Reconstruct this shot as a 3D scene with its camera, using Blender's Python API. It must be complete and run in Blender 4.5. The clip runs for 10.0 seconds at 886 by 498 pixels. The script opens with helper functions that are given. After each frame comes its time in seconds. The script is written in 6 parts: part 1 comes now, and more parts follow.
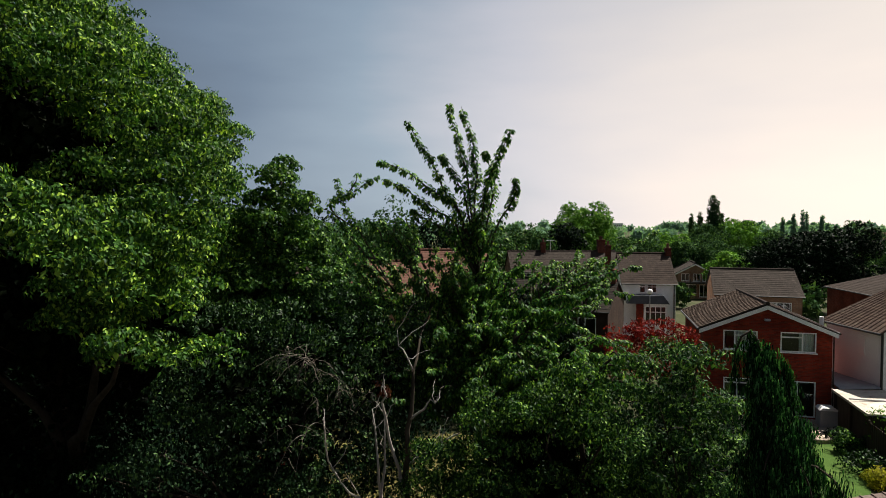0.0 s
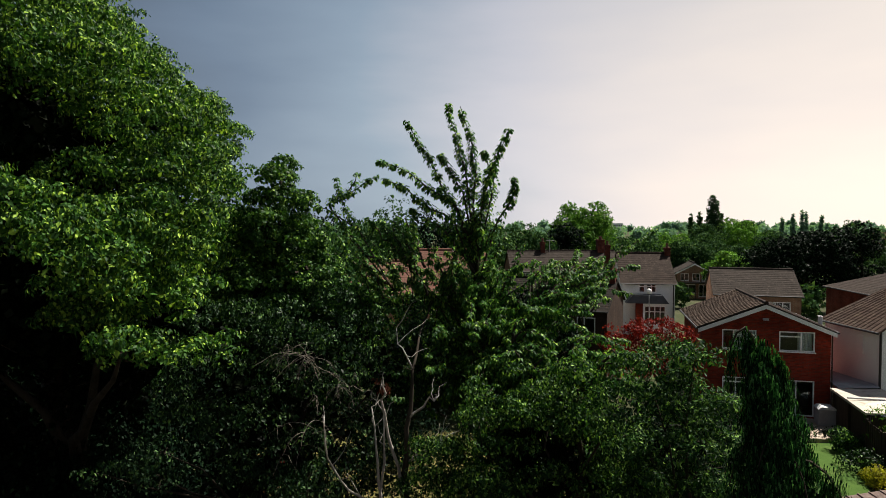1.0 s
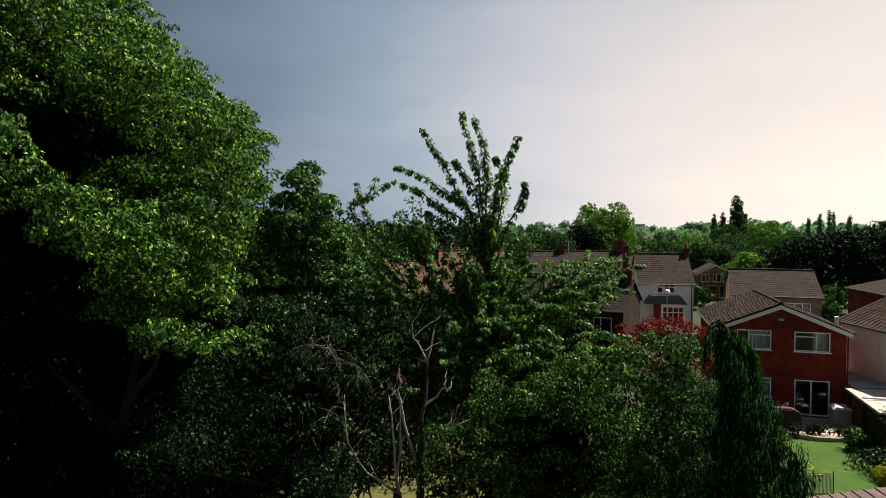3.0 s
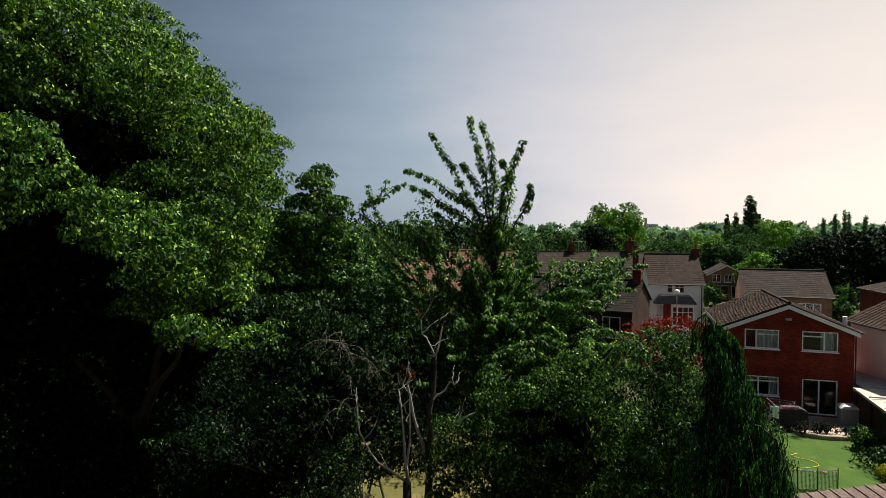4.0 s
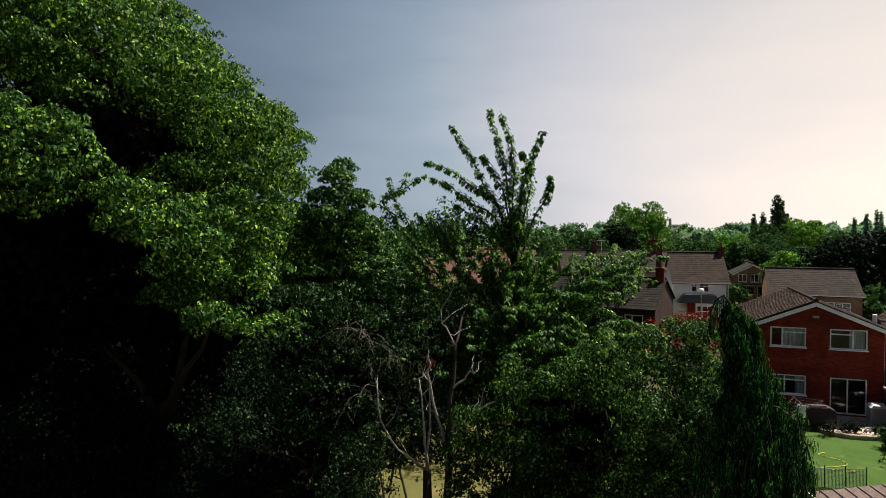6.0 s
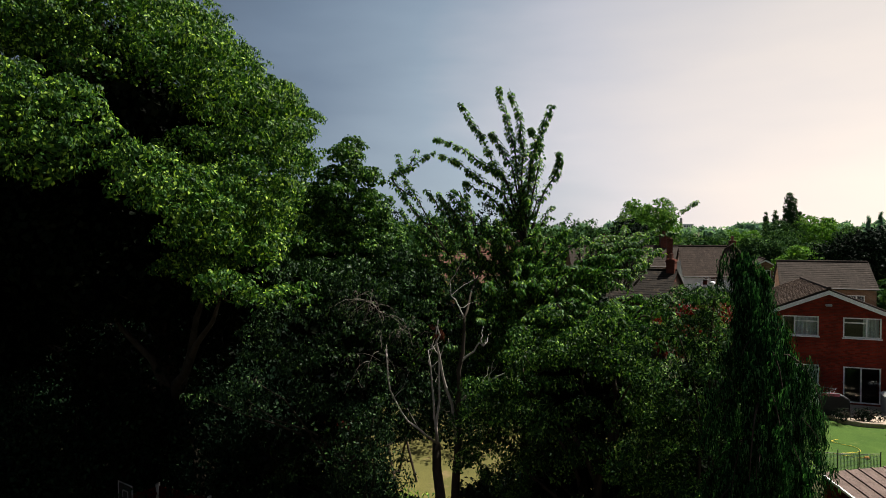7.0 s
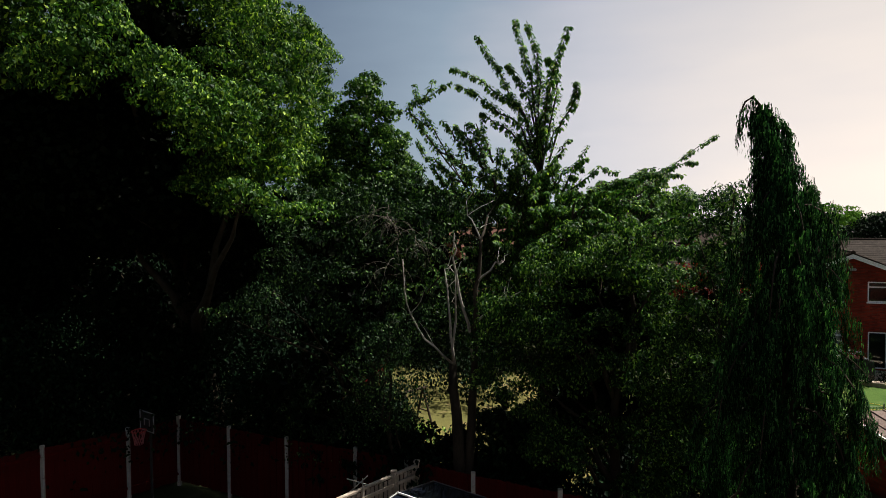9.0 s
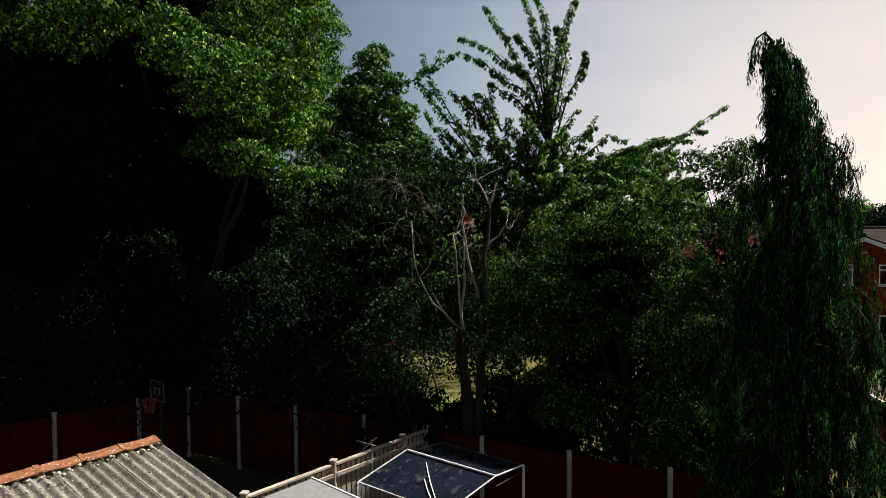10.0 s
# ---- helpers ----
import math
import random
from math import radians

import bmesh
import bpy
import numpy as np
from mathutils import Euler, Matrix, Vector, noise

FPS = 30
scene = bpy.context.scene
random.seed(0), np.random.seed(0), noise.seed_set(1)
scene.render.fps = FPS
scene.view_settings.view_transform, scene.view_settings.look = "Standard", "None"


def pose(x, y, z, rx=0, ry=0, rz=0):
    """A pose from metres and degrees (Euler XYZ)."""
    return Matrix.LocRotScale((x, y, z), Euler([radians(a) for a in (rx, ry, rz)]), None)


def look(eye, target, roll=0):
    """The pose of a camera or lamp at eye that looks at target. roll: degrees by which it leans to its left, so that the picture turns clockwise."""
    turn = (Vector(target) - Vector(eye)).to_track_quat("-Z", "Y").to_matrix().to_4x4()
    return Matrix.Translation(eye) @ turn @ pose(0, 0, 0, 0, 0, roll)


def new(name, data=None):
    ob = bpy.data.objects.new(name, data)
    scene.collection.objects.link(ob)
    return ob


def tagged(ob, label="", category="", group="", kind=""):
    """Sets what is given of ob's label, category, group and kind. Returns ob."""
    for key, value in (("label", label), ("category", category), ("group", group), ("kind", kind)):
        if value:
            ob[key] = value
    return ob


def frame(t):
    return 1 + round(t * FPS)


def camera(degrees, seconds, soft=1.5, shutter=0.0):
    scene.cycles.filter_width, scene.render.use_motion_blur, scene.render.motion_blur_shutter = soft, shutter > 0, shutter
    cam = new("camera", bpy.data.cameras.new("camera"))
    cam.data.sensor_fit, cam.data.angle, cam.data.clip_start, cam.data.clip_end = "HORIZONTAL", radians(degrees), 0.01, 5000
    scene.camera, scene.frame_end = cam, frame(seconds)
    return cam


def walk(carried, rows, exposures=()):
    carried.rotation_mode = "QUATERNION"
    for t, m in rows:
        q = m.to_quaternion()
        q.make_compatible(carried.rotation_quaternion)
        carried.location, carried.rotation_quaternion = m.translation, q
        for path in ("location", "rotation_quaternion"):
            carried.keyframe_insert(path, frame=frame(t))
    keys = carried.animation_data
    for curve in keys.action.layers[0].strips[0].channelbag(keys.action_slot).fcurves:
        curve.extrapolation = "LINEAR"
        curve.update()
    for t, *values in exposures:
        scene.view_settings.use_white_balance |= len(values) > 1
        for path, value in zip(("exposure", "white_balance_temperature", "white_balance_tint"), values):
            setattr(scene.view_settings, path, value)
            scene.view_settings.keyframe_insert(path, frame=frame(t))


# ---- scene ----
cam = camera(72.7, 10.0, soft=0.65)
METRES, EYE, TILT, LEAN, TURN = 5.3, 10.4, -2.0, 0.0, 0.0
ROWS = [
    (0.0, 0.0, 0.0, 0.0, 0.0, 0.0, -0.0),
    (0.5, 0.0022, -0.0027, -0.0052, -0.36, 0.01, 0.02),
    (1.0, 0.003, -0.0125, -0.0054, -0.03, 0.01, 0.02),
    (1.5, 0.0089, -0.0351, -0.0048, 0.36, 0.04, 0.01),
    (2.0, 0.0181, -0.073, -0.0054, 0.83, 0.06, 0.0),
    (2.5, 0.0269, -0.1218, -0.0055, 1.37, 0.07, -0.01),
    (4.0, 0.0573, -0.287, -0.0095, 3.02, 0.1, -0.05),
    (4.5, 0.0637, -0.3177, -0.0089, 3.53, 0.11, -0.06),
    (5.0, 0.0661, -0.3194, -0.0107, 4.08, 0.13, -0.07),
    (5.5, 0.0665, -0.3118, -0.025, 4.6, 0.16, -0.08),
    (7.0, 0.0707, -0.3172, -0.1831, 6.0, 0.27, 0.06),
    (7.5, 0.0682, -0.3246, -0.2746, 6.43, 0.24, 0.05),
    (8.0, 0.0679, -0.3259, -0.3653, 6.85, 0.21, 0.07),
    (8.5, 0.0715, -0.3204, -0.4521, 7.24, 0.17, 0.08),
    (9.0, 0.0728, -0.3172, -0.5321, 7.62, 0.09, 0.07),
    (9.5, 0.07, -0.3159, -0.6054, 7.98, -0.02, 0.09),
    (10.0, 0.0658, -0.3186, -0.676, 8.29, -0.14, 0.11),
]
walk(cam, [(t, pose(0, 0, EYE, TILT, LEAN, TURN) @ pose(METRES * x, METRES * y, METRES * z, 90 + pitch, roll, yaw)) for t, x, y, z, yaw, pitch, roll in ROWS])

# ---- daylight: a hazy sky that glows towards the sun, and one sun from the side ----
SUN_AZ, SUN_EL = 55.0, 56.0
az, el = radians(SUN_AZ), radians(SUN_EL)
sun_way = Vector((math.sin(az) * math.cos(el), math.cos(az) * math.cos(el), math.sin(el)))
world = bpy.data.worlds.new("sky")
scene.world = world
world.use_nodes = True
wn, wl = world.node_tree.nodes, world.node_tree.links
sky = wn.new("ShaderNodeTexSky")
sky.sky_type, sky.sun_disc = "NISHITA", False
sky.sun_elevation, sky.sun_rotation = el, az
sky.altitude, sky.air_density, sky.dust_density, sky.ozone_density = 80, 1.0, 2.0, 1.0
# haze: brightest and warmest low down on the sun's side, thinning overhead
low, side = radians(12), radians(67)
glow_way = Vector((math.sin(side) * math.cos(low), math.cos(side) * math.cos(low), math.sin(low)))
way = wn.new("ShaderNodeTexCoord")
toward = wn.new("ShaderNodeVectorMath")
toward.operation = "DOT_PRODUCT"
toward.inputs[1].default_value = glow_way
wl.new(way.outputs["Generated"], toward.inputs[0])
haze = wn.new("ShaderNodeValToRGB")
stops = haze.color_ramp.elements
while len(stops) < 7:
    stops.new(0.5)
for e, (p, c) in zip(stops, [(0.25, (0.16, 0.17, 0.19)), (0.48, (0.17, 0.21, 0.268)), (0.55, (0.238, 0.3, 0.38)), (0.66, (0.405, 0.485, 0.56)), (0.76, (0.79, 0.75, 0.77)), (0.9, (1.17, 1.0, 0.87)), (1.0, (1.4, 1.16, 0.94))]):
    e.position, e.color = p, (*c, 1)
half = wn.new("ShaderNodeMath")
half.operation, half.inputs[1].default_value, half.inputs[2].default_value = "MULTIPLY_ADD", 0.5, 0.425
wl.new(toward.outputs["Value"], half.inputs[0])
# faint streaks in the haze
streak = wn.new("ShaderNodeTexNoise")
streak.inputs["Scale"].default_value, streak.inputs["Detail"].default_value = 2.2, 4
squash = wn.new("ShaderNodeMapping")
squash.inputs["Scale"].default_value = (1.0, 1.0, 4.0)
wl.new(way.outputs["Generated"], squash.inputs["Vector"])
wl.new(squash.outputs["Vector"], streak.inputs["Vector"])
mild = wn.new("ShaderNodeMath")
mild.operation, mild.inputs[1].default_value = "MULTIPLY_ADD", 0.15
wl.new(streak.outputs["Fac"], mild.inputs[0])
wl.new(half.outputs[0], mild.inputs[2])
wl.new(mild.outputs[0], haze.inputs["Fac"])
height = wn.new("ShaderNodeSeparateXYZ")
wl.new(way.outputs["Generated"], height.inputs["Vector"])
thin = wn.new("ShaderNodeValToRGB")
tones = thin.color_ramp.elements
tones.new(0.4)
for e, (p, c) in zip(tones, [(0.0, (1.0, 1.0, 1.0)), (0.4, (0.62, 0.68, 0.75)), (0.9, (0.17, 0.21, 0.26))]):
    e.position, e.color = p, (*c, 1)
wl.new(height.outputs["Z"], thin.inputs["Fac"])
veil = wn.new("ShaderNodeVectorMath")
veil.operation = "MULTIPLY"
wl.new(haze.outputs["Color"], veil.inputs[0])
wl.new(thin.outputs["Color"], veil.inputs[1])
dim = wn.new("ShaderNodeVectorMath")
dim.operation, dim.inputs["Scale"].default_value = "SCALE", 0.006
wl.new(sky.outputs["Color"], dim.inputs[0])
both = wn.new("ShaderNodeVectorMath")
both.operation = "ADD"
wl.new(dim.outputs["Vector"], both.inputs[0])
wl.new(veil.outputs["Vector"], both.inputs[1])
wn["Background"].inputs["Strength"].default_value = 0.5
wl.new(both.outputs["Vector"], wn["Background"].inputs["Color"])

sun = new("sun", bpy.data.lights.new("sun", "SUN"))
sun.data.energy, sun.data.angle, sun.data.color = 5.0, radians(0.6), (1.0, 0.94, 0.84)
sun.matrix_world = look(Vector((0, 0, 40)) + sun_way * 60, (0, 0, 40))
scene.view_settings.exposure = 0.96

# ---- materials ----
def material(name, rough=0.7, metal=0.0):
    m = bpy.data.materials.new(name)
    m.use_nodes = True
    n, l = m.node_tree.nodes, m.node_tree.links
    b = n["Principled BSDF"]
    b.inputs["Roughness"].default_value, b.inputs["Metallic"].default_value = rough, metal
    return m, n, l, b


def ramp(n, stops):
    r = n.new("ShaderNodeValToRGB")
    e = r.color_ramp.elements
    while len(e) < len(stops):
        e.new(0.5)
    for s, (p, c) in zip(e, stops):
        s.position, s.color = p, (*c, 1)
    return r


def noisy(n, l, scale, detail=6, rough=0.6, where="Object", stretch=None):
    tc = n.new("ShaderNodeTexCoord")
    t = n.new("ShaderNodeTexNoise")
    t.inputs["Scale"].default_value, t.inputs["Detail"].default_value, t.inputs["Roughness"].default_value = scale, detail, rough
    if stretch:
        mp = n.new("ShaderNodeMapping")
        mp.inputs["Scale"].default_value = stretch
        l.new(tc.outputs[where], mp.inputs["Vector"])
        l.new(mp.outputs["Vector"], t.inputs["Vector"])
    else:
        l.new(tc.outputs[where], t.inputs["Vector"])
    return t


def mixed(n, l, fac, a, b, mode="MIX"):
    x = n.new("ShaderNodeMix")
    x.data_type, x.blend_type = "RGBA", mode
    for sock, v in ((x.inputs[0], fac), (x.inputs[6], a), (x.inputs[7], b)):
        if isinstance(v, bpy.types.NodeSocket):
            l.new(v, sock)
        elif isinstance(v, tuple):
            sock.default_value = (*v, 1)
        else:
            sock.default_value = v
    return x.outputs[2]


def bumped(n, l, b, height, strength=0.4, dist=0.01):
    k = n.new("ShaderNodeBump")
    k.inputs["Strength"].default_value, k.inputs["Distance"].default_value = strength, dist
    l.new(height, k.inputs["Height"])
    l.new(k.outputs["Normal"], b.inputs["Normal"])


def surface(name, dark, light, scale=3.0, grain=40.0, rough=0.8, bump=0.3, stretch=None, stain=None, metal=0.0, random_tint=0.0, specks=False):
    """A plain weathered surface: broad stains, fine grain, relief, and a tint that changes from piece to piece."""
    m, n, l, b = material(name, rough, metal)
    if rough >= 0.8:
        b.inputs["Specular IOR Level"].default_value = 0.1
    big = noisy(n, l, scale, 5, 0.6, stretch=stretch)
    fine = noisy(n, l, grain, 4, 0.7, stretch=stretch)
    r = ramp(n, [(0.3, dark), (0.7, light)])
    l.new(big.outputs["Fac"], r.inputs["Fac"])
    g = ramp(n, [(0.3, (0.72, 0.72, 0.72)), (0.7, (1.15, 1.15, 1.15))])
    l.new(fine.outputs["Fac"], g.inputs["Fac"])
    c = mixed(n, l, 1.0, r.outputs["Color"], g.outputs["Color"], "MULTIPLY")
    if stain:
        s = noisy(n, l, scale * 2.3, 7, 0.7)
        sr = ramp(n, [(0.55, (0, 0, 0)), (0.68, (1, 1, 1))])
        l.new(s.outputs["Fac"], sr.inputs["Fac"])
        c = mixed(n, l, sr.outputs["Color"], c, stain)
    if specks:
        # lichen rosettes and dark moss dots
        for size, cut, tone in ((34.0, 0.64, (0.62, 0.6, 0.52)), (22.0, 0.63, (0.05, 0.045, 0.03)), (60.0, 0.62, (0.06, 0.05, 0.035))):
            k = noisy(n, l, size, 2, 0.5)
            kr = ramp(n, [(cut, (0, 0, 0)), (cut + 0.05, (1, 1, 1))])
            l.new(k.outputs["Fac"], kr.inputs["Fac"])
            c = mixed(n, l, kr.outputs["Color"], c, tone)
    if random_tint:
        o = n.new("ShaderNodeObjectInfo")
        rr = ramp(n, [(0.0, (1 - random_tint,) * 3), (1.0, (1 + random_tint,) * 3)])
        l.new(o.outputs["Random"], rr.inputs["Fac"])
        c = mixed(n, l, 1.0, c, rr.outputs["Color"], "MULTIPLY")
    l.new(c, b.inputs["Base Color"])
    if bump:
        bumped(n, l, b, fine.outputs["Fac"], bump)
    return m


def leaf_material(name, dark, light, tip, through_it=0.28, rough=0.5, patch=0.5, shine=0.08):
    """Leaves: random greens, spread wide to imitate lit and shaded leaves, lighter young growth in patches, part of the
    light passing through.
    """
    m, n, l, b = material(name, rough)
    geo = n.new("ShaderNodeNewGeometry")
    # many dark and few bright leaves: light contrast put into the colour
    r = ramp(n, [(0.0, dark), (0.42, tuple(0.6 * p + 0.4 * q for p, q in zip(dark, light))), (0.76, light), (1.0, tip)])
    l.new(geo.outputs["Random Per Island"], r.inputs["Fac"])
    big = noisy(n, l, patch, 3, 0.5)
    g = ramp(n, [(0.35, (0.75, 0.8, 0.8)), (0.68, (1.2, 1.15, 0.95))])
    l.new(big.outputs["Fac"], g.inputs["Fac"])
    c = mixed(n, l, 1.0, r.outputs["Color"], g.outputs["Color"], "MULTIPLY")
    l.new(c, b.inputs["Base Color"])
    b.inputs["Specular IOR Level"].default_value = shine
    tr = n.new("ShaderNodeBsdfTranslucent")
    warm = mixed(n, l, 1.0, c, (1.5, 1.65, 0.75), "MULTIPLY")
    l.new(warm, tr.inputs["Color"])
    mx = n.new("ShaderNodeMixShader")
    mx.inputs["Fac"].default_value = through_it
    l.new(b.outputs["BSDF"], mx.inputs[1])
    l.new(tr.outputs["BSDF"], mx.inputs[2])
    l.new(mx.outputs["Shader"], n["Material Output"].inputs["Surface"])
    return m


def brick_material(name, a, b_, mortar, scale=1.0, long=0.225, high=0.075, tint=1.0):
    m, n, l, b = material(name, 0.85)
    b.inputs["Specular IOR Level"].default_value = 0.1
    tc = n.new("ShaderNodeTexCoord")
    sep, com = n.new("ShaderNodeSeparateXYZ"), n.new("ShaderNodeCombineXYZ")
    add = n.new("ShaderNodeMath")
    l.new(tc.outputs["Object"], sep.inputs["Vector"])
    l.new(sep.outputs["X"], add.inputs[0])
    l.new(sep.outputs["Y"], add.inputs[1])
    l.new(add.outputs[0], com.inputs["X"])
    l.new(sep.outputs["Z"], com.inputs["Y"])
    t = n.new("ShaderNodeTexBrick")
    t.inputs["Scale"].default_value = scale
    t.inputs["Brick Width"].default_value, t.inputs["Row Height"].default_value = long, high
    t.inputs["Mortar Size"].default_value, t.inputs["Mortar Smooth"].default_value = 0.008, 0.3
    t.inputs["Color1"].default_value, t.inputs["Color2"].default_value, t.inputs["Mortar"].default_value = (*a, 1), (*b_, 1), (*mortar, 1)
    l.new(com.outputs["Vector"], t.inputs["Vector"])
    big = noisy(n, l, 0.9, 5, 0.6)
    g = ramp(n, [(0.3, (0.5, 0.46, 0.46)), (0.7, (1.15, 1.1, 1.05))])
    l.new(big.outputs["Fac"], g.inputs["Fac"])
    l.new(mixed(n, l, 1.0, t.outputs["Color"], g.outputs["Color"], "MULTIPLY"), b.inputs["Base Color"])
    bumped(n, l, b, t.outputs["Fac"], -0.5, 0.01)
    return m


LEAF_SYCAMORE = leaf_material("sycamore leaves", (0.007, 0.026, 0.008), (0.05, 0.13, 0.022), (0.32, 0.48, 0.07), 0.2)
LEAF_CHERRY = leaf_material("cherry leaves", (0.011, 0.042, 0.013), (0.058, 0.15, 0.03), (0.27, 0.42, 0.08), 0.27)
LEAF_PLUM = leaf_material("plum leaves", (0.004, 0.015, 0.006), (0.03, 0.085, 0.02), (0.22, 0.37, 0.08), 0.21)
LEAF_YOUNG = leaf_material("young tree leaves", (0.009, 0.03, 0.009), (0.042, 0.11, 0.023), (0.2, 0.34, 0.07), 0.2)
LEAF_HOLLY = leaf_material("glossy evergreen leaves", (0.004, 0.015, 0.006), (0.022, 0.068, 0.018), (0.18, 0.32, 0.075), 0.18, shine=0.06)
# almost black: deep shade under and between plants is put into this leaf colour
LEAF_DARK = leaf_material("shade-dark leaves", (0.0022, 0.0065, 0.0036), (0.0045, 0.0135, 0.007), (0.018, 0.038, 0.017), 0.03, shine=0.02)
LEAF_GREY = leaf_material("dull leaves", (0.004, 0.013, 0.006), (0.013, 0.036, 0.013), (0.11, 0.2, 0.07), 0.14)
# near-black on purpose: the shade inside the crowns is put into this colour
LEAF_INNER_SHADE = leaf_material("inner leaves with shade in colour", (0.002, 0.004, 0.002), (0.004, 0.007, 0.0035), (0.008, 0.01, 0.0055), 0.02, shine=0.02)
LEAF_RED = leaf_material("copper leaves", (0.07, 0.004, 0.005), (0.17, 0.011, 0.01), (0.28, 0.026, 0.018), 0.28)
LEAF_CONIFER = leaf_material("conifer needles", (0.0012, 0.005, 0.003), (0.013, 0.055, 0.021), (0.085, 0.22, 0.085), 0.25, 0.6, shine=0.02)
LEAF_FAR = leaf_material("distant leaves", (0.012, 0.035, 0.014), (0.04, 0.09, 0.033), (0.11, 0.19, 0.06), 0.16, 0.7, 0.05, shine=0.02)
LEAF_BRIGHT = leaf_material("bright leaves", (0.04, 0.105, 0.017), (0.1, 0.22, 0.034), (0.2, 0.36, 0.06), 0.22, shine=0.03)
LEAF_YELLOW = leaf_material("yellow privet leaves", (0.2, 0.2, 0.02), (0.33, 0.3, 0.03), (0.45, 0.4, 0.05), 0.4)
# the haze of the air is put into this pale blue-green leaf colour
LEAF_HAZE = leaf_material("far leaves with haze in colour", (0.12, 0.21, 0.18), (0.15, 0.25, 0.215), (0.19, 0.29, 0.25), 0.35, 0.9, 0.03)
BARK = surface("bark", (0.02, 0.017, 0.012), (0.055, 0.045, 0.034), 4, 30, 0.95, 0.6, stretch=(1, 1, 0.25))
BARK_DEAD = surface("bare grey bark", (0.24, 0.22, 0.2), (0.48, 0.45, 0.41), 5, 40, 0.9, 0.5, stretch=(1, 1, 0.3))
TWIG_DEAD = surface("bare brown-grey twig", (0.1, 0.088, 0.072), (0.24, 0.215, 0.18), 5, 40, 0.9, 0.3)
BRICK = brick_material("red brick", (0.28, 0.036, 0.018), (0.16, 0.02, 0.01), (0.12, 0.055, 0.04))
BRICK_OLD = brick_material("old dark brick", (0.13, 0.035, 0.022), (0.09, 0.025, 0.018), (0.12, 0.07, 0.055))
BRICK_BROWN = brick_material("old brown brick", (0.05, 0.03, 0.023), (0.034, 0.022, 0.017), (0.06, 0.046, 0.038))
BRICK_PALE = brick_material("pale brown brick", (0.3, 0.17, 0.11), (0.24, 0.13, 0.085), (0.33, 0.27, 0.22))
RENDER_WHITE = surface("white rendered wall", (0.8, 0.8, 0.8), (0.88, 0.88, 0.88), 0.8, 25, 0.9, 0.15)
RENDER_PINK = surface("pink-washed rendered wall", (0.84, 0.75, 0.73), (0.9, 0.82, 0.8), 0.8, 25, 0.9, 0.15)
TILE_BROWN = surface("brown roof tile", (0.022, 0.0155, 0.0125), (0.042, 0.03, 0.024), 1.6, 18, 0.95, 0.5, stain=(0.07, 0.052, 0.041))
TILE_PIECE = surface("weathered brown concrete tile", (0.05, 0.034, 0.026), (0.1, 0.072, 0.057), 1.6, 18, 0.95, 0.6, stain=(0.16, 0.125, 0.1), random_tint=0.28)
# lighter copy of the brown tile, its sunlit look put into the colour
TILE_WARM = surface("brown roof tile with sun in colour", (0.055, 0.036, 0.028), (0.1, 0.068, 0.053), 1.6, 18, 0.95, 0.5, stain=(0.13, 0.1, 0.08))
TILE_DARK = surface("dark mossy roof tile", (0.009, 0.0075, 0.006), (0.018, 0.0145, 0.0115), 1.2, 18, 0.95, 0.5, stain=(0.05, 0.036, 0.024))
TILE_GREY = surface("grey-brown roof tile", (0.022, 0.017, 0.014), (0.04, 0.031, 0.026), 1.4, 15, 0.95, 0.5, stain=(0.065, 0.052, 0.042))
TILE_RED = surface("reddish roof tile", (0.1, 0.05, 0.036), (0.15, 0.075, 0.055), 1.0, 15, 0.9, 0.5)
for tile in (TILE_BROWN, TILE_DARK, TILE_GREY, TILE_RED):
    tile.node_tree.nodes["Principled BSDF"].inputs["Specular IOR Level"].default_value = 0.12
SLATE = surface("dark slate", (0.03, 0.035, 0.05), (0.06, 0.065, 0.085), 2, 20, 0.6, 0.3)
UPVC = surface("white plastic frame", (0.84, 0.84, 0.84), (0.9, 0.9, 0.9), 2, 60, 0.4, 0.0)
WHITE_PAINT = surface("white painted board", (0.8, 0.8, 0.8), (0.88, 0.88, 0.87), 1.5, 30, 0.6, 0.1)
ROOF_FELT = surface("weathered pale roofing", (0.42, 0.37, 0.31), (0.62, 0.56, 0.48), 1.4, 22, 0.95, 0.5, stain=(0.25, 0.2, 0.15))
DARK_IRON = surface("black pipe", (0.015, 0.015, 0.017), (0.03, 0.03, 0.03), 3, 40, 0.5, 0.1)
CONCRETE = surface("pale concrete", (0.36, 0.34, 0.32), (0.52, 0.5, 0.47), 3, 50, 0.9, 0.4, stain=(0.22, 0.2, 0.16))
FENCE_RED = surface("red-brown stained boards", (0.052, 0.0028, 0.0022), (0.085, 0.0048, 0.0036), 2, 35, 0.8, 0.4, stretch=(3, 3, 0.4), random_tint=0.1)
FENCE_PALE = surface("weathered pale boards", (0.31, 0.255, 0.21), (0.46, 0.385, 0.32), 2, 35, 0.85, 0.4, stretch=(3, 3, 0.4), random_tint=0.15)
FENCE_DARK = surface("dark boards", (0.03, 0.022, 0.018), (0.06, 0.045, 0.035), 2, 35, 0.85, 0.4, stretch=(3, 3, 0.4), random_tint=0.2)
CEMENT_SHEET = surface("weathered cement sheet", (0.14, 0.125, 0.11), (0.27, 0.25, 0.22), 2.0, 30, 0.95, 0.8, stain=(0.07, 0.055, 0.04), random_tint=0.1, specks=True)
